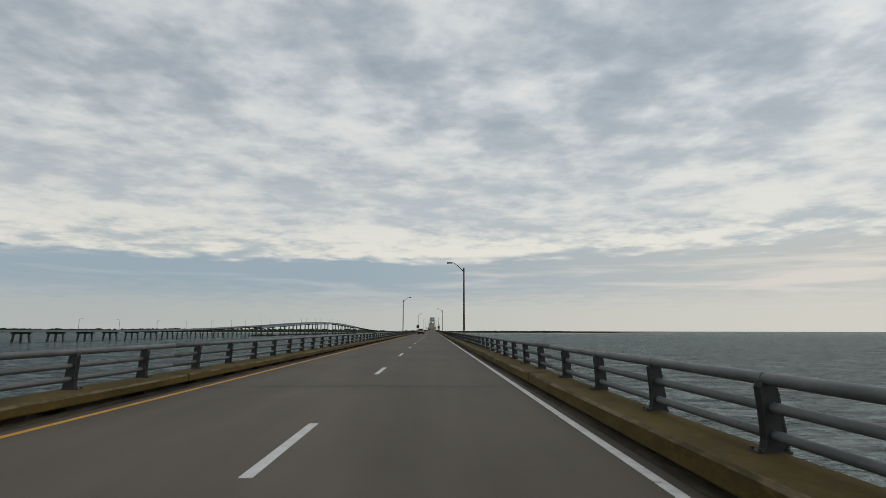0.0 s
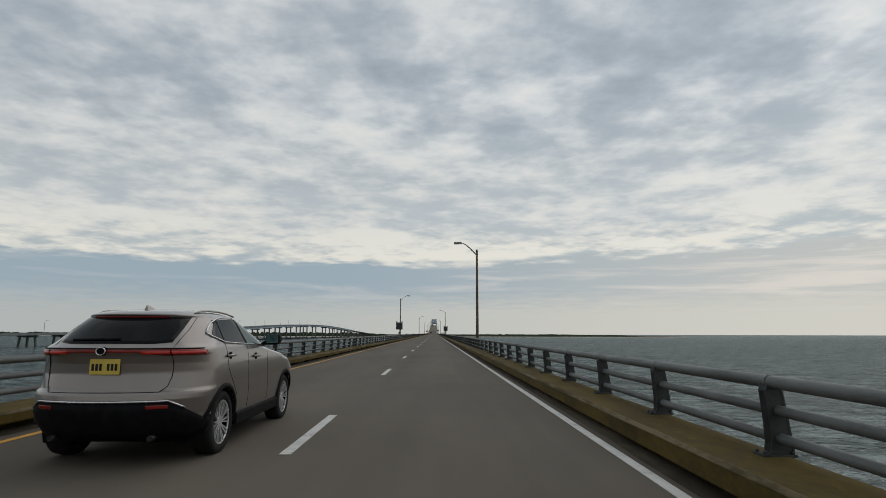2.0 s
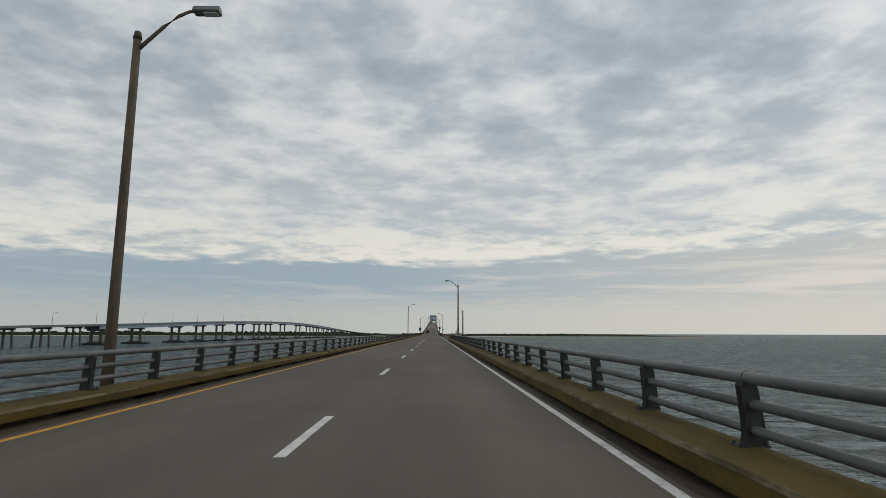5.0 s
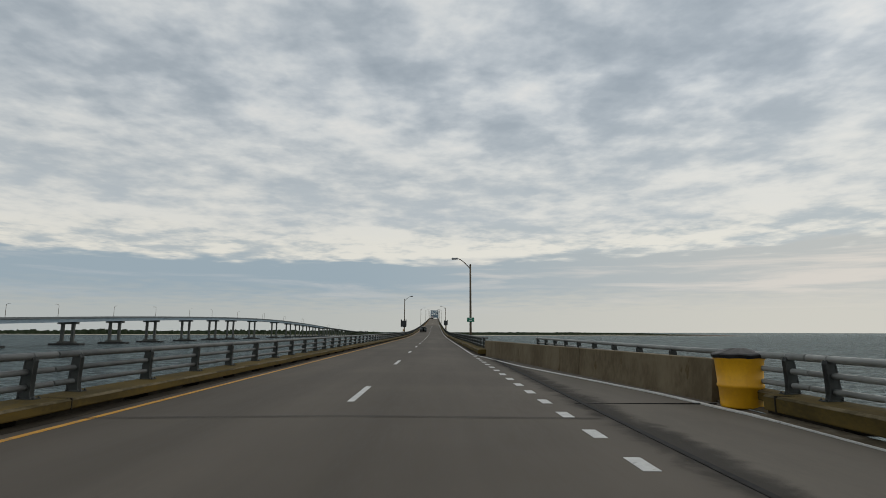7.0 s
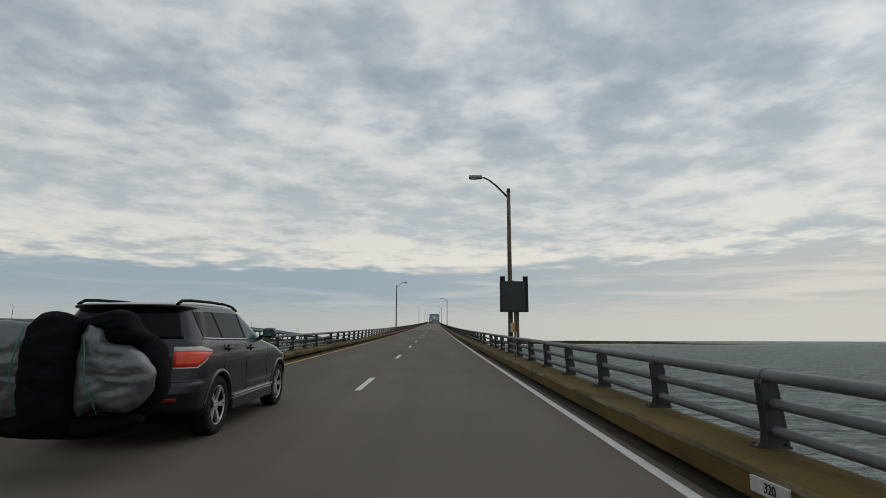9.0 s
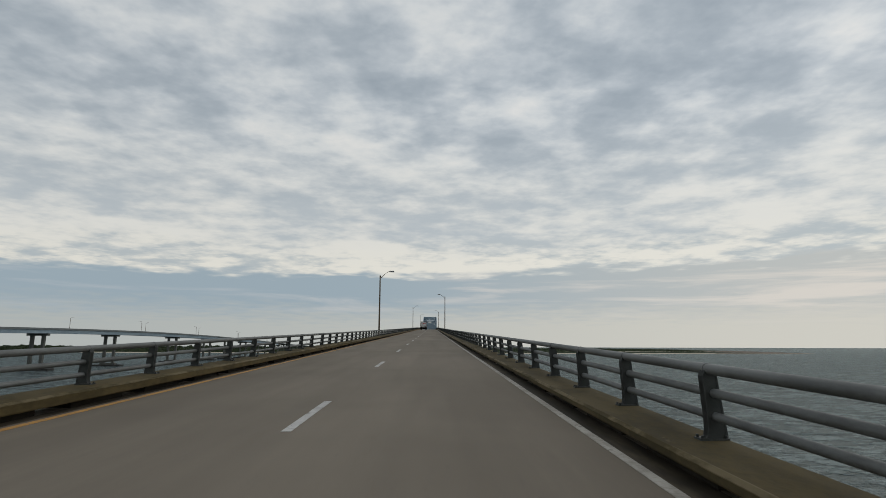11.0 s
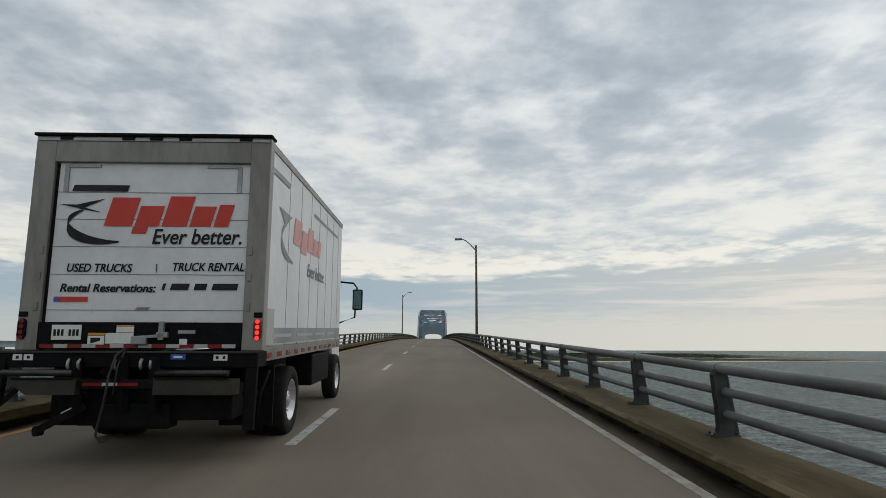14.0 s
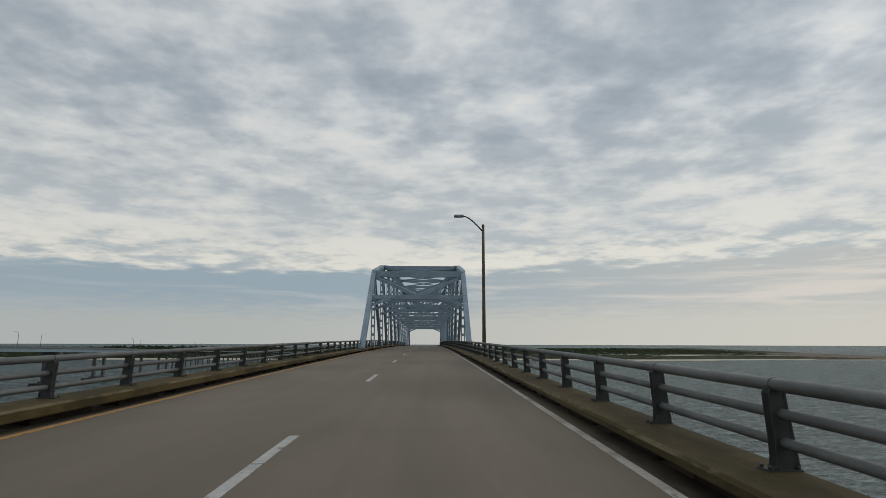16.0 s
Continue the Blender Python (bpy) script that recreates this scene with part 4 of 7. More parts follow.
def truss_span():
    """Two side trusses with sloping end posts and a humped top chord, tied by portals and cross bracing overhead."""
    t = thing("truss_span", pose(MID + 0.3, TRUSS_A, deck_z(TRUSS_A)), "blue-grey painted steel through-truss span with portal bracing over the road", "bridge truss", kind="")
    n = 12
    L = (TRUSS_B - TRUSS_A) / n
    base = deck_z(TRUSS_A)
    lo = [deck_z(TRUSS_A + L * i) - base - 0.5 for i in range(n + 1)]
    hi = {i: 8.75 + 5.3 * (1 - ((i - 6) / 5) ** 2) ** 0.9 if 1 < i < 11 else 8.75 for i in range(1, 12)}
    for s in (-1, 1):
        x = s * TX
        bm = bmesh.new()
        for i in range(n):
            beam(bm, (x, L * i, lo[i]), (x, L * (i + 1), lo[i + 1]), 0.4, 0.7)
        part("bottom_chord", bm, TRUSS, t)
        for a, b in [((0, lo[0]), (1, hi[1])), ((n, lo[n]), (n - 1, hi[n - 1]))]:
            bm = bmesh.new()
            beam(bm, (x, L * a[0], a[1]), (x, L * b[0], b[1]), 0.55, 0.5, (1, 0, 0))
            part("end_post", bm, TRUSS, t)
        for i in range(1, n - 1):
            bm = bmesh.new()
            beam(bm, (x, L * i, hi[i]), (x, L * (i + 1), hi[i + 1]), 0.55, 0.5)
            part("top_chord", bm, TRUSS, t)
        for i in range(1, n):
            bm = bmesh.new()
            for o in (-0.17, 0.17):
                beam(bm, (x + o, L * i, lo[i]), (x + o, L * i, hi[i]), 0.09, 0.42, (0, 1, 0))
            z = lo[i] + 1.2
            while z < hi[i] - 0.5:
                beam(bm, (x - 0.17, L * i, z), (x + 0.17, L * i, z), 0.3, 0.45, (0, 1, 0))
                z += 0.95
            part("hanger", bm, TRUSS, t)
        for i in range(1, n - 1):
            up = i < n // 2
            bm = bmesh.new()
            a, b = ((x, L * i, hi[i]), (x, L * (i + 1), lo[i + 1])) if up else ((x, L * i, lo[i]), (x, L * (i + 1), hi[i + 1]))
            beam(bm, a, b, 0.34, 0.36)
            part("diagonal", bm, TRUSS, t)
    for i in range(1, n):
        z = hi[i]
        bm = bmesh.new()
        beam(bm, (-TX, L * i, z - 0.15), (TX, L * i, z - 0.15), 0.45, 0.55)
        part("top_strut", bm, TRUSS, t)
        bm = bmesh.new()
        zl = lo[i] + 6.0
        beam(bm, (-TX, L * i, zl), (TX, L * i, zl), 0.3, 0.4)
        beam(bm, (-TX, L * i, z - 0.4), (0, L * i, zl + 0.9), 0.25, 0.3)
        beam(bm, (TX, L * i, z - 0.4), (0, L * i, zl + 0.9), 0.25, 0.3)
        beam(bm, (-TX, L * i, zl - 1.1), (-TX * 0.5, L * i, zl), 0.22, 0.26)
        beam(bm, (TX, L * i, zl - 1.1), (TX * 0.5, L * i, zl), 0.22, 0.26)
        part("sway_frame", bm, TRUSS, t)
    for i in range(1, n - 1):
        bm = bmesh.new()
        beam(bm, (-TX, L * i, hi[i] - 0.1), (TX, L * (i + 1), hi[i + 1] - 0.1), 0.26, 0.22)
        beam(bm, (TX, L * i, hi[i] - 0.1), (-TX, L * (i + 1), hi[i + 1] - 0.1), 0.26, 0.22)
        part("top_bracing", bm, TRUSS, t)
    for i in (0, n):
        e = 1 if i == 0 else n - 1
        for f, w in ((0.66, 0.45), (0.97, 0.6)):
            y, z = L * (i + (e - i) * f), lo[i] + (hi[e] - lo[i]) * f
            bm = bmesh.new()
            beam(bm, (-TX, y, z), (TX, y, z), 0.4, w)
            part("portal_strut", bm, TRUSS, t)
        bm = bmesh.new()
        ya, za = L * (i + (e - i) * 0.94), lo[i] + (hi[e] - lo[i]) * 0.94
        yb, zb = L * (i + (e - i) * 0.68), lo[i] + (hi[e] - lo[i]) * 0.68
        beam(bm, (-TX, ya, za), (0, yb, zb), 0.3, 0.34)
        beam(bm, (TX, ya, za), (0, yb, zb), 0.3, 0.34)
        yc, zc = L * (i + (e - i) * 0.55), lo[i] + (hi[e] - lo[i]) * 0.55
        beam(bm, (-TX, yc, zc), (-TX * 0.45, yb, zb), 0.25, 0.28)
        beam(bm, (TX, yc, zc), (TX * 0.45, yb, zb), 0.25, 0.28)
        part("portal_bracing", bm, TRUSS, t)
    return t


truss_span()

# piers under the near bridge, below the deck
for y in steps(START, 2300, 46.0):
    z = deck_z(y)
    bm = bmesh.new()
    box(bm, -5.6, 2.6, y - 0.6, y + 0.6, z - 1.9, z - 0.9)
    for x in (-4.6, -1.5, 1.6):
        tube(bm, [(x, y, SEA - 0.5), (x, y, z - 1.9)], 0.55, 10)
    tagged(part("bridge_pier", bm, TWIN_PIER), "grey concrete pier carrying the bridge deck above the water", "pier", "piers of the near bridge", "structure")

# ---- the twin bridge across the water ----
TWIN_X = -252.0
# its height along the way
TWIN_RISE = ((-300, 1.5), (420, 1.5), (520, 1.9), (640, 3.8), (760, 7.2), (900, 11.0), (1000, 14.5), (1100, 17.3), (1240, 20.4), (1350, 21.7), (1420, 22.0), (1500, 21.5), (1580, 20.6), (1700, 18.4), (1800, 16.0), (1960, 12.3), (2080, 10.6), (2300, 6.5), (2700, 3.0))


def twin_z(y):
    """The twin's road, smoothed over 120 m."""
    total = 0.0
    for k in range(-2, 3):
        q = y + 30.0 * k
        for (a, p), (b, r) in zip(TWIN_RISE, TWIN_RISE[1:]):
            if q <= b or b == 2700:
                total += p + (r - p) * min(1.0, max(0.0, (q - a) / (b - a)))
                break
    return total / 5 - 0.85


t = thing("twin_bridge", pose(TWIN_X, 0, 0), "long pale concrete twin bridge rising to a hump across the water", "bridge")
ys = steps(-300, 2700, 25)
part("deck", sweep(lambda y: [(-6.4, twin_z(y)), (6.4, twin_z(y)), (6.4, twin_z(y) - 0.35), (5.2, twin_z(y) - 0.5), (-5.2, twin_z(y) - 0.5), (-6.4, twin_z(y) - 0.35)], ys), TWIN, t)
part("parapet", sweep(lambda y: [(6.1, twin_z(y)), (6.1, twin_z(y) + 0.85), (6.38, twin_z(y) + 0.85), (6.38, twin_z(y))], ys), TWIN, t)
part("parapet", sweep(lambda y: [(-6.1, twin_z(y)), (-6.1, twin_z(y) + 0.85), (-6.38, twin_z(y) + 0.85), (-6.38, twin_z(y))], ys), TWIN, t)
HIGH = [y for y in ys if 820 < y < 1830]
for x in (-5.5, 0.0, 5.5):
    part("girder", sweep(lambda y: [(x - 0.35, twin_z(y) - 0.45), (x + 0.35, twin_z(y) - 0.45), (x + 0.35, twin_z(y) - 2.7), (x - 0.35, twin_z(y) - 2.7)], HIGH), material("blue_grey_girder", (0.21, 0.28, 0.33), (0.27, 0.34, 0.39), 0.3, 0.7) if x < -4 else bpy.data.materials["blue_grey_girder"], t, "blue-grey steel girder")
TWIN_PIERS = [(803.5 - 32.1 * k, False) for k in range(33)] + [(y, True) for y in (831, 888, 961, 1018, 1075, 1145, 1214.5, 1270.5, 1353, 1461, 1547, 1612, 1670, 1727, 1784, 1832)]
TWIN_PIERS += [(1865 + 32.1 * k, False) for k in range(22)]
for y, high in TWIN_PIERS:
    z = twin_z(y)
    if high:
        bm = bmesh.new()
        box(bm, -6.8, 6.8, y - 1.1, y + 1.1, z - 4.2, z - 2.7)
        for x in (-3.6, 3.6):
            box(bm, x - 0.9, x + 0.9, y - 0.9, y + 0.9, SEA + 2.6, z - 4.2)
        box(bm, -5.8, 5.8, y - 1.6, y + 1.6, SEA + 1.3, SEA + 2.6)
        p = part("pier", bm, TWIN_PIER, t)
        part("footing", boxes((-10.5, 10.5, y - 3.2, y + 3.2, SEA - 1, SEA + 1.3)), FOOTING, p, "dark wet footing")
    else:
        bm = bmesh.new()
        box(bm, -6.3, 6.3, y - 0.6, y + 0.6, z - 1.7, z - 0.4)
        for x in (-4.6, 0.0, 4.6):
            beam(bm, (x * 1.22, y, SEA - 1), (x, y, z - 1.6), 1.0, 1.0, (0, 1, 0))
        part("pile_bent", bm, TWIN_PIER, t)
for i, y in enumerate([420, 451, 538, 572, 668, 700, 790, 819, 911, 940, 1026, 1069, 1166, 1195, 1311, 1387, 1419, 1500, 1537, 1629, 1668, 1763, 1800, 1890, 1935, 2030]):
    s = 1 if i % 2 else -1
    z = twin_z(y)
    bm = bmesh.new()
    tube(bm, [(s * 6.2, y, z), (s * 6.2, y, z + 8.6)], 0.16, 6, 0.1)
    tube(bm, [(s * 6.2, y, z + 8.5), (s * 5.2, y, z + 9.1), (s * 3.6, y, z + 9.2)], 0.09, 6)
    part("lamp_post", bm, POLE, t)

# ---- the barrier island ahead ----


def shore(x):
    """The near shore of the island, from far left to its spit on the right."""
    return 2235 + 30 * math.sin(x * 0.0041 + 1) + 18 * math.sin(x * 0.013) + 70 * min(1, max(0, (-200 - x) / 400)) + max(0, x - 350) ** 1.35 * 0.028


TIP = 1030.0


def island():
    bm = bmesh.new()
    rows = []
    for x in steps(-3800, TIP, 20):
        f = shore(x)
        r = []
        for v, h in ((0, -0.5), (22, 0.6), (48, 1.3), (260, 2.0), (700, 2.3), (1400, 2.2), (2900, 1.5)):
            spread = 1 + 0.30 * (v / 2900) * max(0, (x + 600) / 1600)
            r.append(bm.verts.new((x * spread + (0.20 * v if x > 0 else 0) * x / TIP, f + v, SEA + h * (1 if x < TIP - 25 else 0.2))))
        rows.append(r)
    for a, b in zip(rows, rows[1:]):
        for k in range(6):
            f = bm.faces.new((a[k], b[k], b[k + 1], a[k + 1]))
            far = a[0].co.x > 700 + 60 * noise.noise((k * 3.1, a[0].co.x * 0.01, 2.0))
            f.material_index = 0 if k < 2 and not (far and k == 1) else 2 if far and k < 4 else 1
    ob = part("island", bm, SAND)
    ob.data.materials.append(SCRUB)
    ob.data.materials.append(MARSH)
    return tagged(ob, "low sandy barrier island with dark scrub along the horizon", "island", kind="structure")


island()
rnd = random.Random(4)
bm = bmesh.new()
for k in range(9000):
    x = rnd.uniform(-3700, 850)
    v = 55 + 1500 * rnd.random() ** 1.8
    h = rnd.uniform(1.5, 4.0) + 5.0 * max(0, noise.noise((x * 0.004, v * 0.004, 1.7))) 
    if x > 250:
        h *= 0.95 - 0.5 * max(0.0, (x - 600) / 250)
    if x < -150:
        h *= 1.0 + 1.7 * min(1.0, (-150 - x) / 250)
    h *= 0.45 + 0.55 * min(1.0, max(0.0, (v - 150) / 300)) if x > -150 else 1.0
    h += 6.0 * min(1.0, max(0.0, (v - 350) / 500)) * (1.0 if x > -150 else 0.3)
    w = rnd.uniform(7, 17)
    c = Vector((x + 0.2 * v * max(0, x) / TIP, shore(x) + v, SEA + 1.2))
    base = [bm.verts.new(c + Vector((w * math.cos(a) * rnd.uniform(0.7, 1.2), w * 0.7 * math.sin(a), 0))) for a in (math.pi * i / 3 for i in range(6))]
    top = [bm.verts.new(p.co * 0.45 + c * 0.55 + Vector((rnd.uniform(-1, 1), 0, h * rnd.uniform(0.75, 1.0)))) for p in base]
    for i in range(6):
        bm.faces.new((base[i], base[(i + 1) % 6], top[(i + 1) % 6], top[i]))
    bm.faces.new(top)
tagged(part("shrubs", bm, LEAVES), "dark green shrubs and low trees on the island", "shrubs", kind="stuff")

# shallow pools on the island's sand
for k, (x, y, w, d) in enumerate(((560, 2560, 60, 30), (640, 2620, 90, 40), (760, 2540, 70, 26), (480, 2700, 80, 40))):
    bm = bmesh.new()
    bm.faces.new([bm.verts.new((x + w * math.cos(a) * (1 + 0.2 * math.sin(3 * a)), y + d * math.sin(a), SEA + 3.2)) for a in (2 * math.pi * i / 20 for i in range(20))])
    tagged(part("sand_flat", bm, SAND), "pale sand flat on the island", "sand", kind="structure")

# ---- vehicles ----
def car_paint(name, c, metal=0.65, rough=0.30, coat=0.8):
    m = material(name, c, tuple(v * 1.06 for v in c), 0.8, rough, metal, coat=coat, grain=3)
    b = m.node_tree.nodes["Principled BSDF"]
    m.node_tree.links.remove(b.inputs["Roughness"].links[0])
    b.inputs["Roughness"].default_value = rough
    return m


SILVER_PAINT = car_paint("silver_beige_car_paint", (0.202, 0.177, 0.162))
DARK_PAINT = car_paint("dark_grey_car_paint", (0.021, 0.024, 0.030), 0.7, 0.26, 0.35)
GLASS = material("dark_tinted_glass", (0.004, 0.005, 0.006), (0.006, 0.007, 0.008), 3.0, 0.08, coat=0.0)
GLASS_CLEAR = material("greenish_side_glass", (0.045, 0.075, 0.076), (0.06, 0.095, 0.095), 3.0, 0.08)
CHROME = material("chrome_trim", (0.55, 0.55, 0.56), (0.65, 0.65, 0.66), 6.0, 0.22, 0.95)
ALLOY = material("alloy_rim", (0.50, 0.50, 0.51), (0.60, 0.60, 0.61), 8.0, 0.38, 0.75)
TYRE = material("black_tyre_rubber", (0.012, 0.012, 0.012), (0.022, 0.021, 0.020), 12.0, 0.8)
MIRROR_GLASS = material("mirror_glass", (0.10, 0.19, 0.20), (0.13, 0.22, 0.23), 3.0, 0.10, 0.95)
CLADDING = material("black_lower_cladding", (0.006, 0.006, 0.007), (0.011, 0.011, 0.012), 8.0, 0.6)
LIFT_ROD = material("dark_oily_steel", (0.03, 0.03, 0.03), (0.06, 0.058, 0.055), 3.0, 0.35, 0.6)
RED_BRIGHT = material("bright_red_lamp_strip", (0.40, 0.018, 0.013), (0.50, 0.025, 0.016), 6.0, 0.15, coat=0.12)
RED_LENS = material("red_lamp_lens", (0.66, 0.034, 0.010), (0.78, 0.055, 0.016), 6.0, 0.15, coat=0.12)
RED_DEEP = material("deep_red_lamp_lens", (0.16, 0.010, 0.008), (0.24, 0.014, 0.011), 6.0, 0.2, coat=0.1)
CLEAR_LENS = material("clear_lamp_lens", (0.45, 0.42, 0.42), (0.55, 0.52, 0.52), 6.0, 0.12, coat=0.5)
PLATE = material("yellow_number_plate", (0.52, 0.38, 0.055), (0.60, 0.45, 0.08), 6.0, 0.5)
GREY_FABRIC = material("silver_grey_cover_fabric", (0.070, 0.075, 0.079), (0.135, 0.142, 0.148), 2.6, 0.34, 0.25, bump=0.04, grain=4)
BLACK_FABRIC = material("black_cover_fabric", (0.003, 0.0035, 0.004), (0.007, 0.0075, 0.008), 3.0, 0.85, bump=0.02, grain=4)
GREEN_CORD = material("green_cord", (0.02, 0.12, 0.06), (0.03, 0.16, 0.08), 9.0, 0.7)
TRUCK_WHITE = material("dirty_white_truck_paint", (0.60, 0.61, 0.625), (0.70, 0.71, 0.725), 1.2, 0.45, grain=8, c3=(0.52, 0.52, 0.51), spot=-0.03)
TRUCK_FRAME = material("grimy_aluminium_frame", (0.155, 0.15, 0.135), (0.27, 0.262, 0.24), 1.5, 0.5, 0.4, stretch=(1, 1, 0.25))
RED_PRINT = material("red_printed_vinyl", (0.48, 0.030, 0.018), (0.55, 0.04, 0.022), 4.0, 0.5)
AMBER = material("amber_lamp", (0.62, 0.20, 0.01), (0.70, 0.26, 0.02), 4.0, 0.3)
RED_GLOW = bpy.data.materials.new("lit_red_tail_lamp")
RED_GLOW.use_nodes = True
RED_GLOW.node_tree.nodes["Principled BSDF"].inputs["Base Color"].default_value = (0.5, 0.02, 0.02, 1)
RED_GLOW.node_tree.nodes["Principled BSDF"].inputs["Emission Color"].default_value = (1.0, 0.05, 0.04, 1)
RED_GLOW.node_tree.nodes["Principled BSDF"].inputs["Emission Strength"].default_value = 0.9


for dull, level in ((GLASS, 0.09), (GLASS_CLEAR, 0.1), (BLACK_PLASTIC, 0.12), (INK, 0.15), (BLACK_FABRIC, 0.08), (CLADDING, 0.05), (TYRE, 0.12)):
    dull.node_tree.nodes["Principled BSDF"].inputs["Specular IOR Level"].default_value = level


def along(table, y, k=1):
    """A value of the rows of table, straight between them; the rows begin with their own place."""
    for p, q in zip(table, table[1:]):
        if y <= q[0]:
            return p[k] + (q[k] - p[k]) * max(0.0, (y - p[0]) / (q[0] - p[0]))
    return table[-1][k]


def disc(bm, x, y, z, r, n=24, s=1):
    vs = [bm.verts.new((x, y + r * math.cos(a), z + r * math.sin(a))) for a in (s * 2 * math.pi * k / n for k in range(n))]
    bm.faces.new(vs)


def wheel(parent, x, y, r, width, side, spokes, rim_r):
    """A tyre with a rim of paired spokes; side: where its outer face looks."""
    t = new("wheel")
    t.parent = parent
    t.location = (x, y, r)
    t.empty_display_size = 0.1
    bm = bmesh.new()
    prof = [(rim_r, -0.5), (r * 0.93, -0.5), (r * 0.985, -0.42), (r, -0.25), (r, 0.25), (r * 0.985, 0.42), (r * 0.93, 0.5), (rim_r, 0.5), (rim_r - 0.01, 0.36), (rim_r - 0.01, -0.36)]
    n = 36
    rings = [[bm.verts.new((u * width, p * math.cos(a), p * math.sin(a))) for p, u in prof] for a in (2 * math.pi * k / n for k in range(n))]
    for i in range(n):
        p, q = rings[i], rings[(i + 1) % n]
        for k in range(len(prof)):
            bm.faces.new((p[k], p[(k + 1) % len(prof)], q[(k + 1) % len(prof)], q[k])).smooth = True
    tyre = new("tyre", mesh_of(bm, "tyre", TYRE))
    tyre.parent = t
    bm = bmesh.new()
    xo = side * width * 0.42
    # flat black disc that stands in for the shade behind the spokes
    disc(bm, side * width * 0.02, 0, 0, rim_r)
    back = new("brake_disc", mesh_of(bm, "brake_disc", CLADDING))
    back.parent = t
    bm = bmesh.new()
    if not spokes:
        dish = [(rim_r, 0.46), (rim_r - 0.025, 0.44), (rim_r - 0.045, 0.16), (rim_r - 0.07, 0.10), (0.13, 0.12), (0.10, 0.34), (0.0, 0.36)]
        rings = [[bm.verts.new((side * width * v, q * math.cos(a), q * math.sin(a))) for q, v in dish[:-1]] for a in (2 * math.pi * k / 28 for k in range(28))]
        for p, q in zip(rings, rings[1:] + rings[:1]):
            for k in range(len(dish) - 2):
                bm.faces.new((p[k], p[k + 1], q[k + 1], q[k])).smooth = True
        bm.faces.new([p[-1] for p in rings])
        for k in range(6):
            a = math.pi * k / 3
            c = (side * width * 0.135, 0.17 * math.cos(a), 0.17 * math.sin(a))
            tube(bm, [c, (side * width * 0.24, c[1], c[2])], 0.016, 8)
    for k in range(spokes):
        a = 2 * math.pi * k / spokes
        for o in (-0.09, 0.09):
            p0 = (xo * 0.75, 0.06 * math.cos(a + o), 0.06 * math.sin(a + o))
            p1 = (xo, (rim_r - 0.01) * math.cos(a + o * 1.3), (rim_r - 0.01) * math.sin(a + o * 1.3))
            beam(bm, p0, p1, 0.028 if spokes < 8 else 0.017, 0.03, (1, 0, 0))
    tube(bm, [(xo * 0.6, 0, 0), (xo * 0.95, 0, 0)], 0.065, 14)
    for rr in (rim_r - 0.008,):
        pts = [(xo, rr * math.cos(a), rr * math.sin(a)) for a in (2 * math.pi * k / 32 for k in range(33))]
        tube(bm, pts, 0.014, 6, caps=False)
    rim = new("rim", mesh_of(bm, "rim", ALLOY))
    rim.parent = t
    return t


class Shell:
    """The skin of a car as level outlines, one over another. Rows: height, half width, tail, nose."""

    def __init__(self, rows, corner, power, nose=0.75):
        self.rows, self.corner, self.power, self.nose = rows, corner, power, nose

    def level(self, z):
        return [along(self.rows, z, k) for k in (1, 2, 3)]

    def at(self, u, z):
        """u runs round the car from the middle of the tail: -1 to 1 is the tail with its corners, past that metres forwards along a side."""
        w, yr, yf = self.level(z)
        e = 2 / self.power
        s = -1 if u < 0 else 1
        u = abs(u)
        lc = min(self.corner, (yf - yr) * 0.45)
        if u <= 1:
            a = u * math.pi / 2
            return Vector((s * w * math.sin(a) ** e, yr + lc * (1 - max(0.0, math.cos(a)) ** e), z))
        y = yr + lc + u - 1
        ln = min(self.nose, (yf - yr) * 0.45)
        f = min(1.0, max(0.0, (y - yf + ln) / ln))
        return Vector((s * w * (1 - f ** 2.3) ** (1 / 2.3), min(y, yf), z))

    def u_of_y(self, y, z):
        w, yr, yf = self.level(z)
        return 1 + y - yr - min(self.corner, (yf - yr) * 0.45)

    def off(self, u, z, d):
        p = self.at(u, z)
        t = self.at(u + 0.01, z) - self.at(u - 0.01, z)
        v = self.at(u, z + 0.01) - self.at(u, z - 0.01)
        n = t.cross(v)
        return p + n.normalized() * d if n.length > 1e-9 else p

    def on_side(self, y, z, s, d):
        return self.off(s * self.u_of_y(y, z), z, d)


def shell_patch(name, shell, parent, mat, us, z0, z1, d=0.006, label="", rows=4, deep=0.03, spread=1.0):
    """A panel on the skin: for each u from z0(u) to z1(u), d proud, with edges that reach inwards. spread: how much wider its top is."""
    bm = bmesh.new()
    n = len(us)
    front = [[bm.verts.new(shell.off(u * (1 + (spread - 1) * j / rows), z0(u) + (z1(u) - z0(u)) * j / rows, d)) for u in us] for j in range(rows + 1)]
    inner = [[bm.verts.new(shell.off(u * (1 + (spread - 1) * j / rows), z0(u) + (z1(u) - z0(u)) * j / rows, d - deep)) for u in us] for j in range(rows + 1)]
    for j in range(rows):
        for i in range(n - 1):
            bm.faces.new((front[j][i], front[j][i + 1], front[j + 1][i + 1], front[j + 1][i])).smooth = True
    ring = [(0, i) for i in range(n)] + [(j, n - 1) for j in range(1, rows + 1)] + [(rows, i) for i in range(n - 2, -1, -1)] + [(j, 0) for j in range(rows - 1, 0, -1)]
    for (a, b), (c, e) in zip(ring, ring[1:] + ring[:1]):
        bm.faces.new((front[a][b], inner[a][b], inner[c][e], front[c][e]))
    return part(name, bm, mat, parent, label)


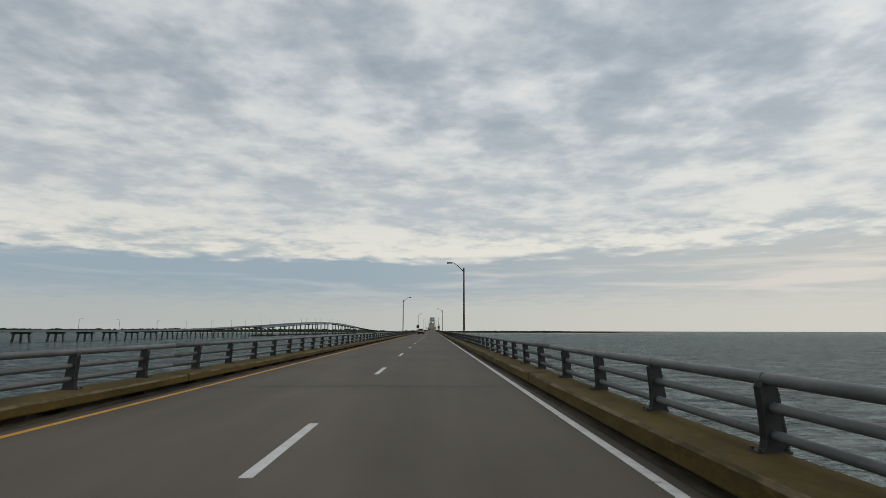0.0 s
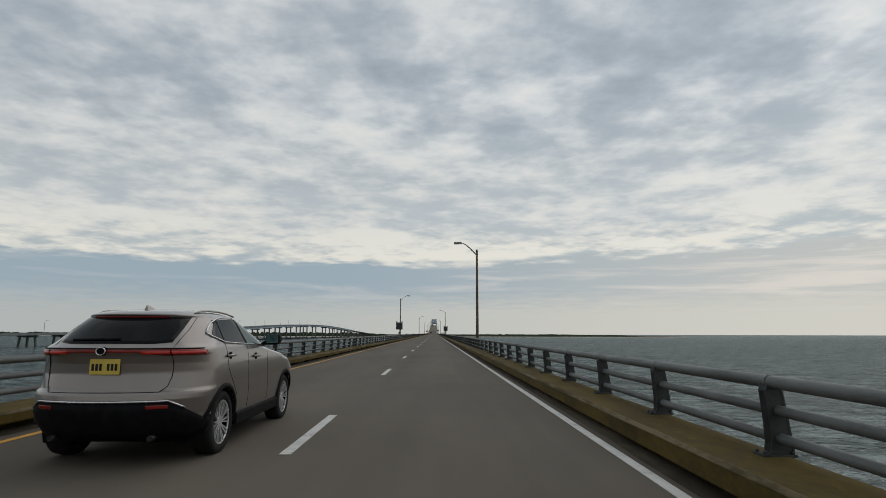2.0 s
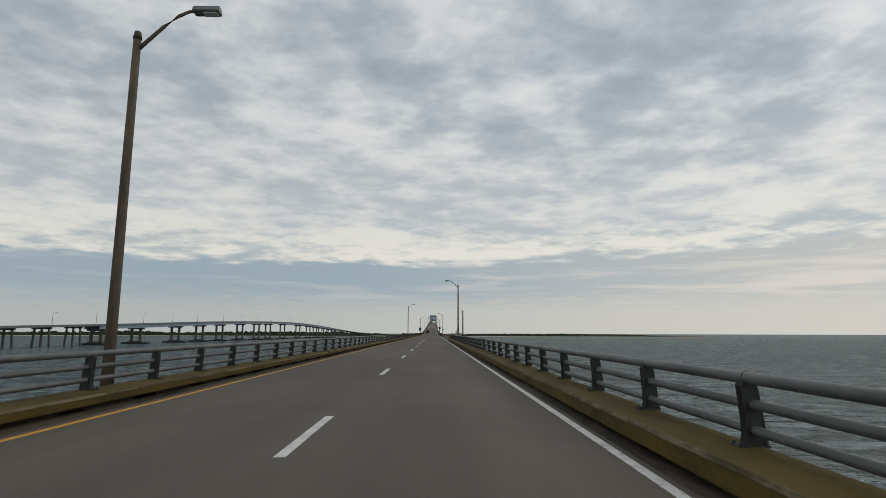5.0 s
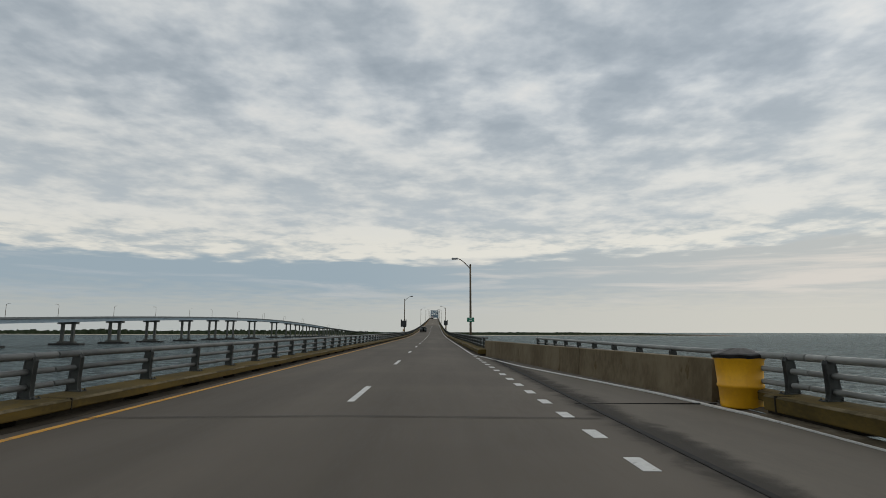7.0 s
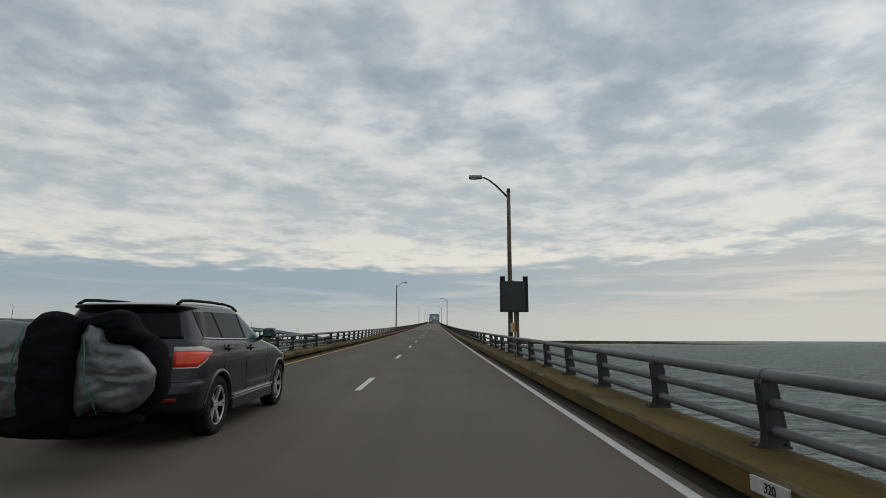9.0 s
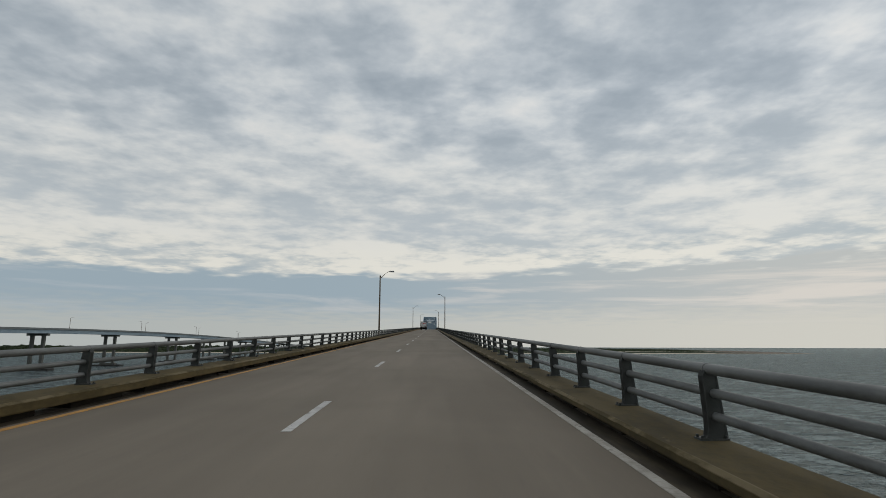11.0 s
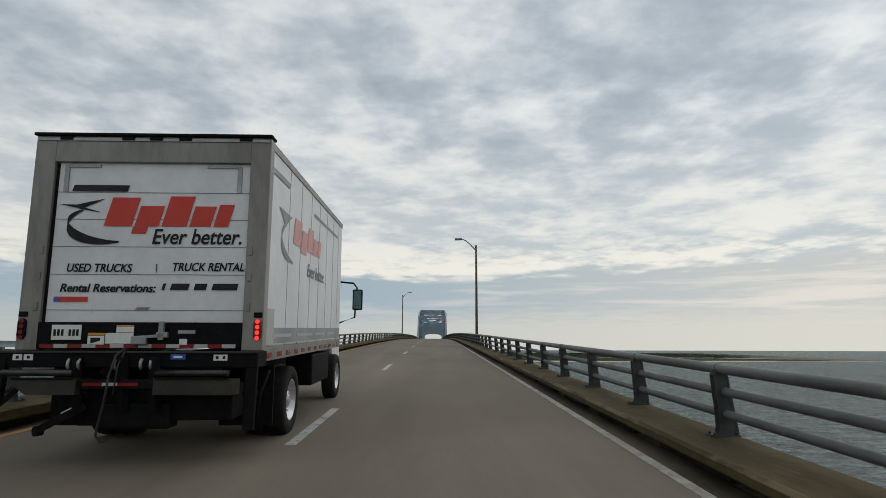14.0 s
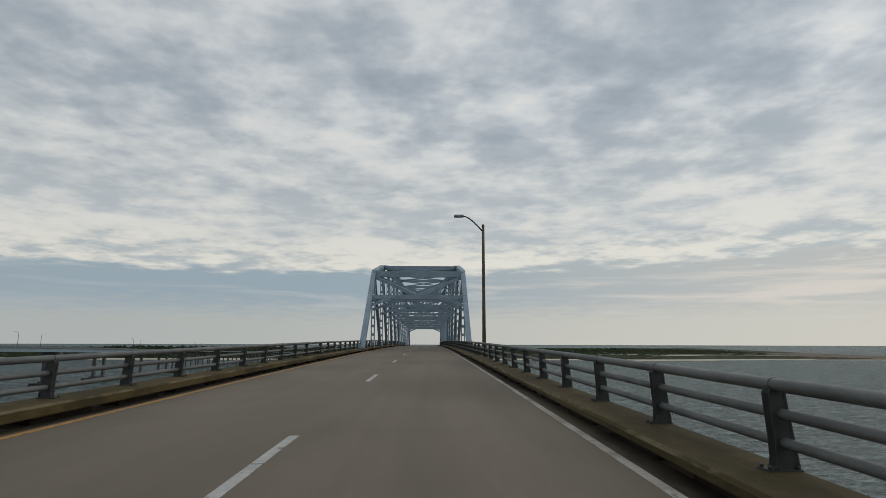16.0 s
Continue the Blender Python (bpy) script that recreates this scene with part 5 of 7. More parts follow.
def window_patch(shell, parent, mat, s, quad, label, d=0.005):
    """A side window between four corners (y, z)."""
    bm = bmesh.new()
    rows = []
    (a, b, c, e) = quad
    for j in range(6):
        g = j / 5
        row = []
        for i in range(9):
            f = i / 8
            y = (a[0] * (1 - f) + b[0] * f) * (1 - g) + (e[0] * (1 - f) + c[0] * f) * g
            z = (a[1] * (1 - f) + b[1] * f) * (1 - g) + (e[1] * (1 - f) + c[1] * f) * g
            row.append(bm.verts.new(shell.on_side(y, z, s, d)))
        rows.append(row)
    for p, q in zip(rows, rows[1:]):
        for i in range(8):
            bm.faces.new((p[i], p[i + 1], q[i + 1], q[i])).smooth = True
    return part("side_window", bm, mat, parent, label)


def span(a, b, n):
    return [a + (b - a) * i / n for i in range(n + 1)]


def skin_line(name, shell, parent, mat, places, r, d=0.0, label=""):
    bm = bmesh.new()
    tube(bm, [shell.off(u, z, d) for u, z in places], r, 6)
    return part(name, bm, mat, parent, label)


def car(name, m, label, paint, P):
    """A sport utility car, its rear axle over the origin and its nose towards +y."""
    t = thing(name, m, label, "car")
    S = Shell(P["rows"], P["corner"], P["power"])
    wr, wb = P["wheel_r"], P["wheelbase"]
    gap = wr + 0.05
    # body: level outlines, open at the wheels
    zs = sorted({round(r[0], 4) for r in P["rows"]} | {round(v, 4) for v in steps(P["rows"][0][0], P["rows"][-1][0], 0.035)})
    bm = bmesh.new()
    rings = []
    for z in zs:
        w, yr, yf = S.level(z)
        half = [S.at(u, z) for u in span(0, 1, 14)]
        y0 = half[-1].y
        ln = min(0.75, (yf - yr) * 0.45)
        half += [S.at(1 + (y - y0), z) for y in span(y0, yf - ln, 60)[1:]]
        half += [S.at(1 + (y - y0), z) for y in [yf - ln + ln * math.sin(a * math.pi / 2) for a in span(0, 1, 8)[1:]]]
        ring = half + [Vector((-p.x, p.y, p.z)) for p in half[-2:0:-1]]
        rings.append([bm.verts.new(p) for p in ring])
    n = len(rings[0])
    for a, b in zip(rings, rings[1:]):
        for k in range(n):
            q = (a[k], a[(k + 1) % n], b[(k + 1) % n], b[k])
            c = sum((v.co for v in q), Vector()) / 4
            if abs(c.x) > 0.5 and any(math.hypot(c.y - yw, c.z - wr) < gap for yw in (0.0, wb)):
                continue
            bm.faces.new(q).smooth = True
    bm.faces.new(rings[-1])
    body = part("body", bm, paint, t)
    hw = along(P["rows"], 0.6)
    part("underbody", boxes((-hw + 0.24, hw - 0.24, P["rows"][0][2] + 0.30, P["rows"][0][3] - 0.4, 0.22, P["rows"][0][0] + 0.03)), CLADDING, t)
    for s in (-1, 1):
        for quad in P["pillars"]:
            window_patch(S, body, CLADDING, s, quad, "", 0.0025).name = "window_pillar"
        for label2, mat, quad in P["windows"]:
            window_patch(S, body, mat, s, quad, label2)
        bm = bmesh.new()
        tube(bm, [S.on_side(y, z, s, 0.008) for y, z in P["belt_line"]], 0.010, 6)
        part("belt_trim", bm, CHROME, body, "chrome belt trim")
        if P["top_line"]:
            bm = bmesh.new()
            tube(bm, [S.on_side(y, z, s, 0.008) for y, z in P["top_line"]], 0.009, 6)
            part("window_trim", bm, CHROME, body, "chrome window trim")
        for line in P["seams"]:
            bm = bmesh.new()
            tube(bm, [S.on_side(line[0][0] + (line[1][0] - line[0][0]) * f, line[0][1] + (line[1][1] - line[0][1]) * f, s, 0.0) for f in span(0, 1, 10)], 0.0035, 4)
            part("door_seam", bm, CLADDING, body)
        for y, z in P["handles"]:
            q = [S.on_side(y + a, z, s, d) for a, d in ((-0.11, 0.0), (-0.08, 0.032), (0.08, 0.032), (0.11, 0.0))]
            bm = bmesh.new()
            tube(bm, q, 0.017, 8)
            part("door_handle", bm, paint, body)
            bm = bmesh.new()
            p = S.on_side(y, z, s, -0.004)
            tube(bm, [p, p + Vector((s * 0.012, 0, 0))], 0.045, 14)
            part("handle_recess", bm, CLADDING, body)
        # mirror
        y, z = P["mirror"]
        p = S.on_side(y, z - 0.06, s, 0.0)
        bm = bmesh.new()
        box(bm, 0.06, 0.27, -0.10, 0.09, 0.0, 0.165, bev=0.055)
        beam(bm, (-0.04, 0.02, -0.02), (0.10, 0.0, 0.05), 0.09, 0.045)
        for v in bm.verts:
            v.co = Vector((p.x + s * v.co.x, p.y + v.co.y, p.z + v.co.z))
        mirror = part("door_mirror", bm, P["mirror_mat"], t, "door mirror")
        bm = bmesh.new()
        box(bm, 0.085, 0.25, -0.106, -0.098, 0.025, 0.142, bev=0.003)
        for v in bm.verts:
            v.co = Vector((p.x + s * v.co.x, p.y + v.co.y, p.z + v.co.z))
        part("mirror_glass", bm, MIRROR_GLASS, mirror, "greenish mirror glass")
        # wheel arches with dark wells
        for yw in (0.0, wb):
            bm = bmesh.new()
            ra, rb = wr + P["arch_in"], wr + 0.085
            arc = span(-0.16 * math.pi, 1.16 * math.pi, 26)
            rows = []
            for a in arc:
                row = []
                for r, d in ((ra, -0.10), (ra, 0.012), (ra + 0.012, 0.018), (rb, 0.014), (rb + 0.004, -0.02)):
                    y, z = yw + r * math.cos(a), wr + r * math.sin(a)
                    row.append(bm.verts.new(S.on_side(y, max(z, P["rows"][0][0]), s, d)))
                rows.append(row)
            for p, q in zip(rows, rows[1:]):
                for k in range(4):
                    bm.faces.new((p[k], p[k + 1], q[k + 1], q[k])).smooth = True
            part("arch_trim", bm, P["arch"], body)
            bm = bmesh.new()
            rows = [[bm.verts.new((s * x, yw + r * math.cos(a), wr + r * math.sin(a))) for r, x in ((gap + 0.03, hw - 0.07), (gap + 0.03, hw - 0.36), (0.05, hw - 0.36))] for a in span(-0.12 * math.pi, 1.12 * math.pi, 20)]
            for p, q in zip(rows, rows[1:]):
                for k in range(2):
                    bm.faces.new((p[k], p[k + 1], q[k + 1], q[k]))
            part("wheel_well", bm, CLADDING, body)
            wheel(t, s * (hw - 0.125), yw, wr, 0.225, s, P["spokes"], P["rim_r"])
        # sill
        bm = bmesh.new()
        box(bm, hw - 0.06, hw + 0.008, wr + 0.09, wb - wr - 0.09, 0.25, P["sill_top"], bev=0.02)
        for v in bm.verts:
            v.co.x *= s
        part("sill", bm, P["sill"], body)
        if P["sill_chrome"]:
            bm = bmesh.new()
            box(bm, hw - 0.01, hw + 0.022, wr + 0.12, wb - wr - 0.10, 0.425, 0.455, bev=0.006)
            for v in bm.verts:
                v.co.x *= s
            part("sill_strip", bm, CHROME, body, "chrome sill strip")
        # roof rail
        bm = bmesh.new()
        tube(bm, [(s * x, y, z) for x, y, z in P["rail"]], P["rail_r"], 8)
        part("roof_rail", bm, P["rail_mat"], t)
        shell_patch("headlamp", S, t, CLEAR_LENS, [s * S.u_of_y(y, 0.85) for y in span(3.1, 3.5, 5)][::s], lambda u: 0.80, lambda u: 0.90, 0.008)
    # windscreen
    bm = bmesh.new()
    rows = []
    for z in span(*P["screen"], 6):
        w, yr, yf = S.level(z)
        rows.append([bm.verts.new((k * w * 0.82, yf + 0.008 - 0.20 * k * k, z + 0.006)) for k in span(-1, 1, 8)])
    for a, b in zip(rows, rows[1:]):
        for k in range(8):
            bm.faces.new((a[k], a[k + 1], b[k + 1], b[k])).smooth = True
    part("windscreen", bm, GLASS, body, "dark windscreen")
    return t, S, body


SILVER = dict(
    rows=((0.28, 0.86, -0.78, 3.50), (0.40, 0.905, -0.90, 3.60), (0.55, 0.925, -0.965, 3.66), (0.70, 0.928, -0.98, 3.66), (0.765, 0.928, -0.97, 3.65), (0.80, 0.926, -0.92, 3.64), (0.95, 0.92, -0.885, 3.5),
             (1.06, 0.912, -0.89, 3.0), (1.14, 0.902, -0.915, 2.4), (1.165, 0.898, -0.935, 2.22), (1.212, 0.888, -0.935, 2.10), (1.228, 0.882, -0.91, 2.06), (1.265, 0.86, -0.84, 1.98), (1.30, 0.838, -0.80, 1.92), (1.45, 0.750, -0.62, 1.62),
             (1.555, 0.685, -0.48, 1.40), (1.562, 0.672, -0.515, 1.38), (1.578, 0.650, -0.53, 1.33), (1.600, 0.610, -0.47, 1.25), (1.625, 0.550, -0.30, 1.08), (1.645, 0.45, -0.08, 0.85), (1.655, 0.34, 0.10, 0.62)),
    corner=0.70, power=2.3, wheelbase=2.69, wheel_r=0.355, rim_r=0.25, spokes=10, arch=CLADDING, arch_in=0.035, sill=CLADDING, sill_top=0.40, sill_chrome=False,
    pillars=(((0.02, 1.27), (1.66, 1.213), (1.18, 1.55), (0.08, 1.525)),),
    windows=(("dark tinted rear quarter window", GLASS, ((-0.14, 1.345), (0.06, 1.27), (0.13, 1.515), (0.06, 1.475))),
                ("dark tinted rear door window", GLASS, ((0.10, 1.265), (0.78, 1.235), (0.80, 1.555), (0.17, 1.525))),
                ("greenish front door window", GLASS_CLEAR, ((0.86, 1.235), (1.66, 1.215), (1.18, 1.545), (0.86, 1.555)))),
    belt_line=[(-0.20, 1.372), (-0.16, 1.338), (-0.05, 1.30), (0.1, 1.262), (0.5, 1.243), (1.0, 1.225), (1.70, 1.205)],
    top_line=[(-0.20, 1.372), (-0.12, 1.425), (0.02, 1.49), (0.2, 1.54), (0.5, 1.565), (0.9, 1.57), (1.15, 1.56), (1.40, 1.43), (1.72, 1.205)],
    seams=(((0.06, 1.26), (0.12, 0.95)), ((0.12, 0.95), (0.42, 0.62)), ((0.82, 1.55), (0.86, 0.42)), ((1.68, 1.20), (1.72, 0.42))),
    handles=((0.18, 1.105), (1.15, 1.065)), mirror=(1.58, 1.27), mirror_mat=CLADDING,
    rail=[(0.56, -0.10, 1.595), (0.555, 0.05, 1.630), (0.55, 0.30, 1.645), (0.55, 0.60, 1.645), (0.56, 0.9, 1.628), (0.57, 1.15, 1.595)], rail_r=0.013, rail_mat=SILVER_PAINT, screen=(1.24, 1.56),
)
DARK = dict(
    rows=((0.30, 0.90, -0.84, 3.55), (0.42, 0.94, -0.97, 3.66), (0.60, 0.955, -1.01, 3.72), (0.70, 0.955, -1.0, 3.72), (0.745, 0.955, -0.95, 3.70), (0.90, 0.955, -0.935, 3.62), (1.03, 0.950, -0.925, 3.2), (1.14, 0.935, -0.905, 2.55),
             (1.19, 0.918, -0.885, 2.35), (1.22, 0.90, -0.865, 2.28), (1.45, 0.80, -0.765, 1.90), (1.60, 0.735, -0.695, 1.62), (1.607, 0.735, -0.78, 1.60), (1.635, 0.715, -0.80, 1.52), (1.652, 0.680, -0.72, 1.42), (1.675, 0.60, -0.50, 1.25), (1.692, 0.50, -0.2, 1.0), (1.70, 0.38, 0.05, 0.75)),
    corner=0.52, power=2.7, wheelbase=2.79, wheel_r=0.375, rim_r=0.25, spokes=5, arch=DARK_PAINT, arch_in=0.04, sill=DARK_PAINT, sill_top=0.42, sill_chrome=True,
    pillars=(((-0.42, 1.235), (2.02, 1.180), (1.50, 1.565), (-0.42, 1.572)),),
    windows=(("dark tinted rear quarter window", GLASS, ((-0.42, 1.245), (0.10, 1.225), (0.04, 1.565), (-0.42, 1.56))),
                ("dark tinted rear door window", GLASS, ((0.17, 1.22), (0.97, 1.205), (0.97, 1.57), (0.11, 1.568))),
                ("greenish front door window", GLASS_CLEAR, ((1.05, 1.205), (2.02, 1.185), (1.50, 1.555), (1.05, 1.57)))),
    belt_line=[(-0.44, 1.235), (0.1, 1.215), (1.0, 1.195), (2.06, 1.175)], top_line=[],
    seams=(((0.13, 1.21), (0.12, 0.85)), ((0.12, 0.85), (0.42, 0.6)), ((1.01, 1.57), (1.0, 0.45)), ((2.04, 1.17), (2.04, 0.45))),
    handles=((0.28, 1.09), (1.20, 1.07)), mirror=(1.86, 1.26), mirror_mat=DARK_PAINT,
    rail=[(0.60, -0.60, 1.65), (0.60, -0.48, 1.698), (0.60, -0.2, 1.712), (0.60, 0.4, 1.716), (0.60, 1.0, 1.704), (0.60, 1.25, 1.678), (0.61, 1.42, 1.62)], rail_r=0.019, rail_mat=CLADDING, screen=(1.20, 1.60),
)


def number_plate(parent, x, y, z, w, h, mat):
    p = part("number_plate", boxes((x - w / 2, x + w / 2, y - 0.012, y, z - h / 2, z + h / 2), bev=0.003), mat, parent, "number plate with dark bars")
    for k in range(7):
        if k != 3:
            q = x + w * (-0.385 + 0.128 * k)
            part("plate_bar", boxes((q - w * 0.042, q + w * 0.042, y - 0.015, y - 0.011, z - h * 0.24, z + h * 0.2)), INK, p)
    return p


def silver_car():
    t, S, body = car("silver_suv", pose(-3.33, 164.10, deck_z(164.10) + 0.012, 0.15), "silver-beige sport utility car with a full-width red tail lamp", SILVER_PAINT, SILVER)
    lamp = shell_patch("tail_lamp", S, t, RED_DEEP, span(-0.84, 0.84, 44), lambda u: 1.172 - 0.026 * max(0.0, min(1.0, (abs(u) - 0.2) * 5)), lambda u: 1.203 - 0.012 * max(0.0, abs(u) - 0.7) / 0.18, 0.010, "full-width deep red tail lamp")
    for s in (-1, 1):
        shell_patch("bright_strip", S, lamp, RED_BRIGHT, [s * u for u in span(0.24, 0.81, 16)][::s], lambda u: 1.160 + 0.02 * max(0.0, abs(u) - 0.6), lambda u: 1.184, 0.013, "bright red lamp strip")
    shell_patch("dark_split", S, lamp, CLADDING, span(0.452, 0.462, 3), lambda u: 1.146, lambda u: 1.200, 0.016)
    shell_patch("dark_split", S, lamp, CLADDING, span(-0.462, -0.452, 3), lambda u: 1.146, lambda u: 1.200, 0.016)
    shell_patch("lamp_lip", S, t, CLADDING, span(-0.80, 0.80, 30), lambda u: 1.206, lambda u: 1.213, 0.012)
    # hatch window: clear of the corners at its top, with black flanks
    shell_patch("rear_window", S, body, GLASS, span(-0.45, 0.45, 24), lambda u: 1.262 + 0.10 * max(0.0, abs(u) - 0.30), lambda u: 1.552, 0.005, "dark tinted rear window", rows=8, deep=0.01, spread=1.36)
    for s in (-1, 1):
        skin_line("hatch_seam", S, body, CLADDING, [(s * u, z) for u, z in ((0.68, 1.55), (0.60, 1.42), (0.49, 1.26), (0.47, 1.21), (0.465, 1.02), (0.455, 0.93), (0.43, 0.83), (0.38, 0.775))], 0.004)
        shell_patch("reflector", S, t, RED_DEEP, [s * u for u in span(0.30, 0.46, 5)][::s], lambda u: 0.612, lambda u: 0.648, 0.016)
        bm = bmesh.new()
        tube(bm, [(s * 0.50, -0.85, 0.315), (s * 0.50, -0.70, 0.315)], 0.030, 12)
        part("exhaust", bm, LIFT_ROD, t, "dark steel exhaust tip")
    skin_line("hatch_seam", S, body, CLADDING, [(u, 0.775) for u in span(-0.38, 0.38, 16)], 0.004)
    low = lambda u: 0.675 if abs(u) < 0.48 else max(0.47, 0.675 - (abs(u) - 0.48) * 0.6)
    shell_patch("rear_bumper", S, t, CLADDING, span(-0.90, 0.90, 44), lambda u: 0.285, low, 0.012, "black lower rear bumper")
    skin_line("bumper_strip", S, t, CHROME, [(u, 0.688 if abs(u) < 0.46 else 0.688 - (abs(u) - 0.46) * 0.55) for u in span(-0.60, 0.60, 34)], 0.011, 0.014, "chrome bumper strip")
    number_plate(t, 0.02, -0.895, 1.03, 0.305, 0.155, PLATE)
    bm = bmesh.new()
    tube(bm, [(0, -0.965, 1.188), (0, -0.92, 1.188)], 0.046, 20)
    b = part("badge", bm, CLADDING, t, "plain dark badge with chrome ring")
    bm = bmesh.new()
    tube(bm, [(0.046 * math.cos(a), -0.967, 1.188 + 0.038 * math.sin(a)) for a in span(0, 2 * math.pi, 24)], 0.007, 6, caps=False)
    part("ring", bm, CHROME, b)
    shell_patch("brake_light", S, t, RED_DEEP, span(-0.36, 0.36, 8), lambda u: 1.538, lambda u: 1.552, 0.016)
    bm = bmesh.new()
    vs = [bm.verts.new(p) for p in ((-0.025, -0.13, 1.63), (0.025, -0.13, 1.63), (0.02, 0.08, 1.65), (-0.02, 0.08, 1.65), (0, -0.11, 1.70), (0, -0.07, 1.698))]
    for f in ((0, 1, 4), (1, 2, 5, 4), (2, 3, 5), (3, 0, 4, 5)):
        bm.faces.new([vs[i] for i in f])
    part("antenna_fin", bm, SILVER_PAINT, t)
    skin_line("rear_wiper", S, t, CLADDING, [(u, 1.288 + 0.02 * (u + 0.30)) for u in span(-0.28, 0.06, 6)], 0.013, 0.018)
    return t


silver_car()


def pillow(points, y, depth, seed, wrinkle=0.02):
    """A wrapped soft bundle over an outline (x, z), bulging backwards and forwards from y."""
    bm = bmesh.new()
    cx = sum(p[0] for p in points) / len(points)
    cz = sum(p[1] for p in points) / len(points)
    n = len(points)
    rx, rz = (max(p[k] for p in points) / 2 - min(p[k] for p in points) / 2 for k in (0, 1))
    m = n * 6
    ring = []
    for i in range(m):
        f = i / 6
        k, g = int(f), f - int(f)
        p0, p1, p2, p3 = (points[(k + j - 1) % n] for j in range(4))
        ring.append([0.5 * (2 * p1[c] + (p2[c] - p0[c]) * g + (2 * p0[c] - 5 * p1[c] + 4 * p2[c] - p3[c]) * g * g + (3 * p1[c] - p0[c] - 3 * p2[c] + p3[c]) * g ** 3) for c in (0, 1)])
    rows = []
    for g, r in [(-1, math.sin(k * math.pi / 36)) for k in range(19)] + [(1, math.sin(k * math.pi / 36)) for k in range(17, -1, -1)]:
        dy = g * depth * math.sqrt(max(0.0, 1 - r ** 5))
        row = []
        for x, z in ring:
            a2 = math.atan2((z - cz) / rz, (x - cx) / rx)
            w = r * r
            q = Vector((cx + r * (w * (x - cx) + (1 - w) * 0.8 * rx * math.cos(a2)), y + dy, cz + r * (w * (z - cz) + (1 - w) * 0.8 * rz * math.sin(a2))))
            fold = noise.noise(Vector((q.x * 3 + q.z * 2 + seed, q.z * 11 - q.x * 3, seed))) + 0.7 * noise.noise(Vector((q.x * 7 - q.z * 5, q.z * 22 + seed, 1.0)))
            edge = noise.noise(Vector((q.x * 6 + seed, q.y * 4, q.z * 6)))
            q.y += -fold * wrinkle * 1.5
            q.x += edge * wrinkle * 0.7
            q.z += edge * wrinkle * 0.5
            row.append(bm.verts.new(q))
        rows.append(row)
    for p, q in zip(rows, rows[1:]):
        for k in range(m):
            bm.faces.new((p[k], p[(k + 1) % m], q[(k + 1) % m], q[k])).smooth = True
    return bm


def dark_car():
    t, S, body = car("dark_suv", pose(-3.72, 743.72, deck_z(743.72) + 0.012, 1.35), "dark grey sport utility car with roof rails", DARK_PAINT, DARK)
    shell_patch("rear_window", S, body, GLASS, span(-0.58, 0.58, 24), lambda u: 1.235, lambda u: 1.595, 0.005, "dark tinted rear window", rows=8, deep=0.01)
    for s in (-1, 1):
        us = [s * u for u in span(0.46, 1.08, 18)][::s]
        top = lambda u: 1.138 - 0.21 * max(0.0, abs(u) - 0.84)
        mid = lambda u: 1.084 - 0.05 * max(0.0, abs(u) - 0.75)
        low = lambda u: 0.905 + 0.52 * max(0.0, abs(u) - 0.77)
        lamp = shell_patch("tail_lamp", S, t, RED_LENS, us, low, lambda u: mid(u) - 0.002, 0.014, "red tail lamp")
        shell_patch("clear_band", S, lamp, CLEAR_LENS, us, mid, top, 0.014, "clear lamp band")
        shell_patch("clear_band", S, lamp, CLEAR_LENS, us[3:] if s < 0 else us[:-3], lambda u: low(u) - 0.018, lambda u: low(u) - 0.002, 0.014)
        skin_line("hatch_seam", S, body, CLADDING, [(s * 0.45, 1.2), (s * 0.45, 0.76)], 0.004)
        shell_patch("reflector", S, t, RED_DEEP, [s * u for u in span(0.38, 0.55, 4)][::s], lambda u: 0.52, lambda u: 0.56, 0.012)
    shell_patch("bumper_lip", S, t, CLADDING, span(-1.1, 1.1, 36), lambda u: 0.31, lambda u: 0.42, 0.012)
    skin_line("bumper_seam", S, body, CLADDING, [(u, 0.735) for u in span(-1.0, 1.0, 24)], 0.004)
    return t


dark_car()


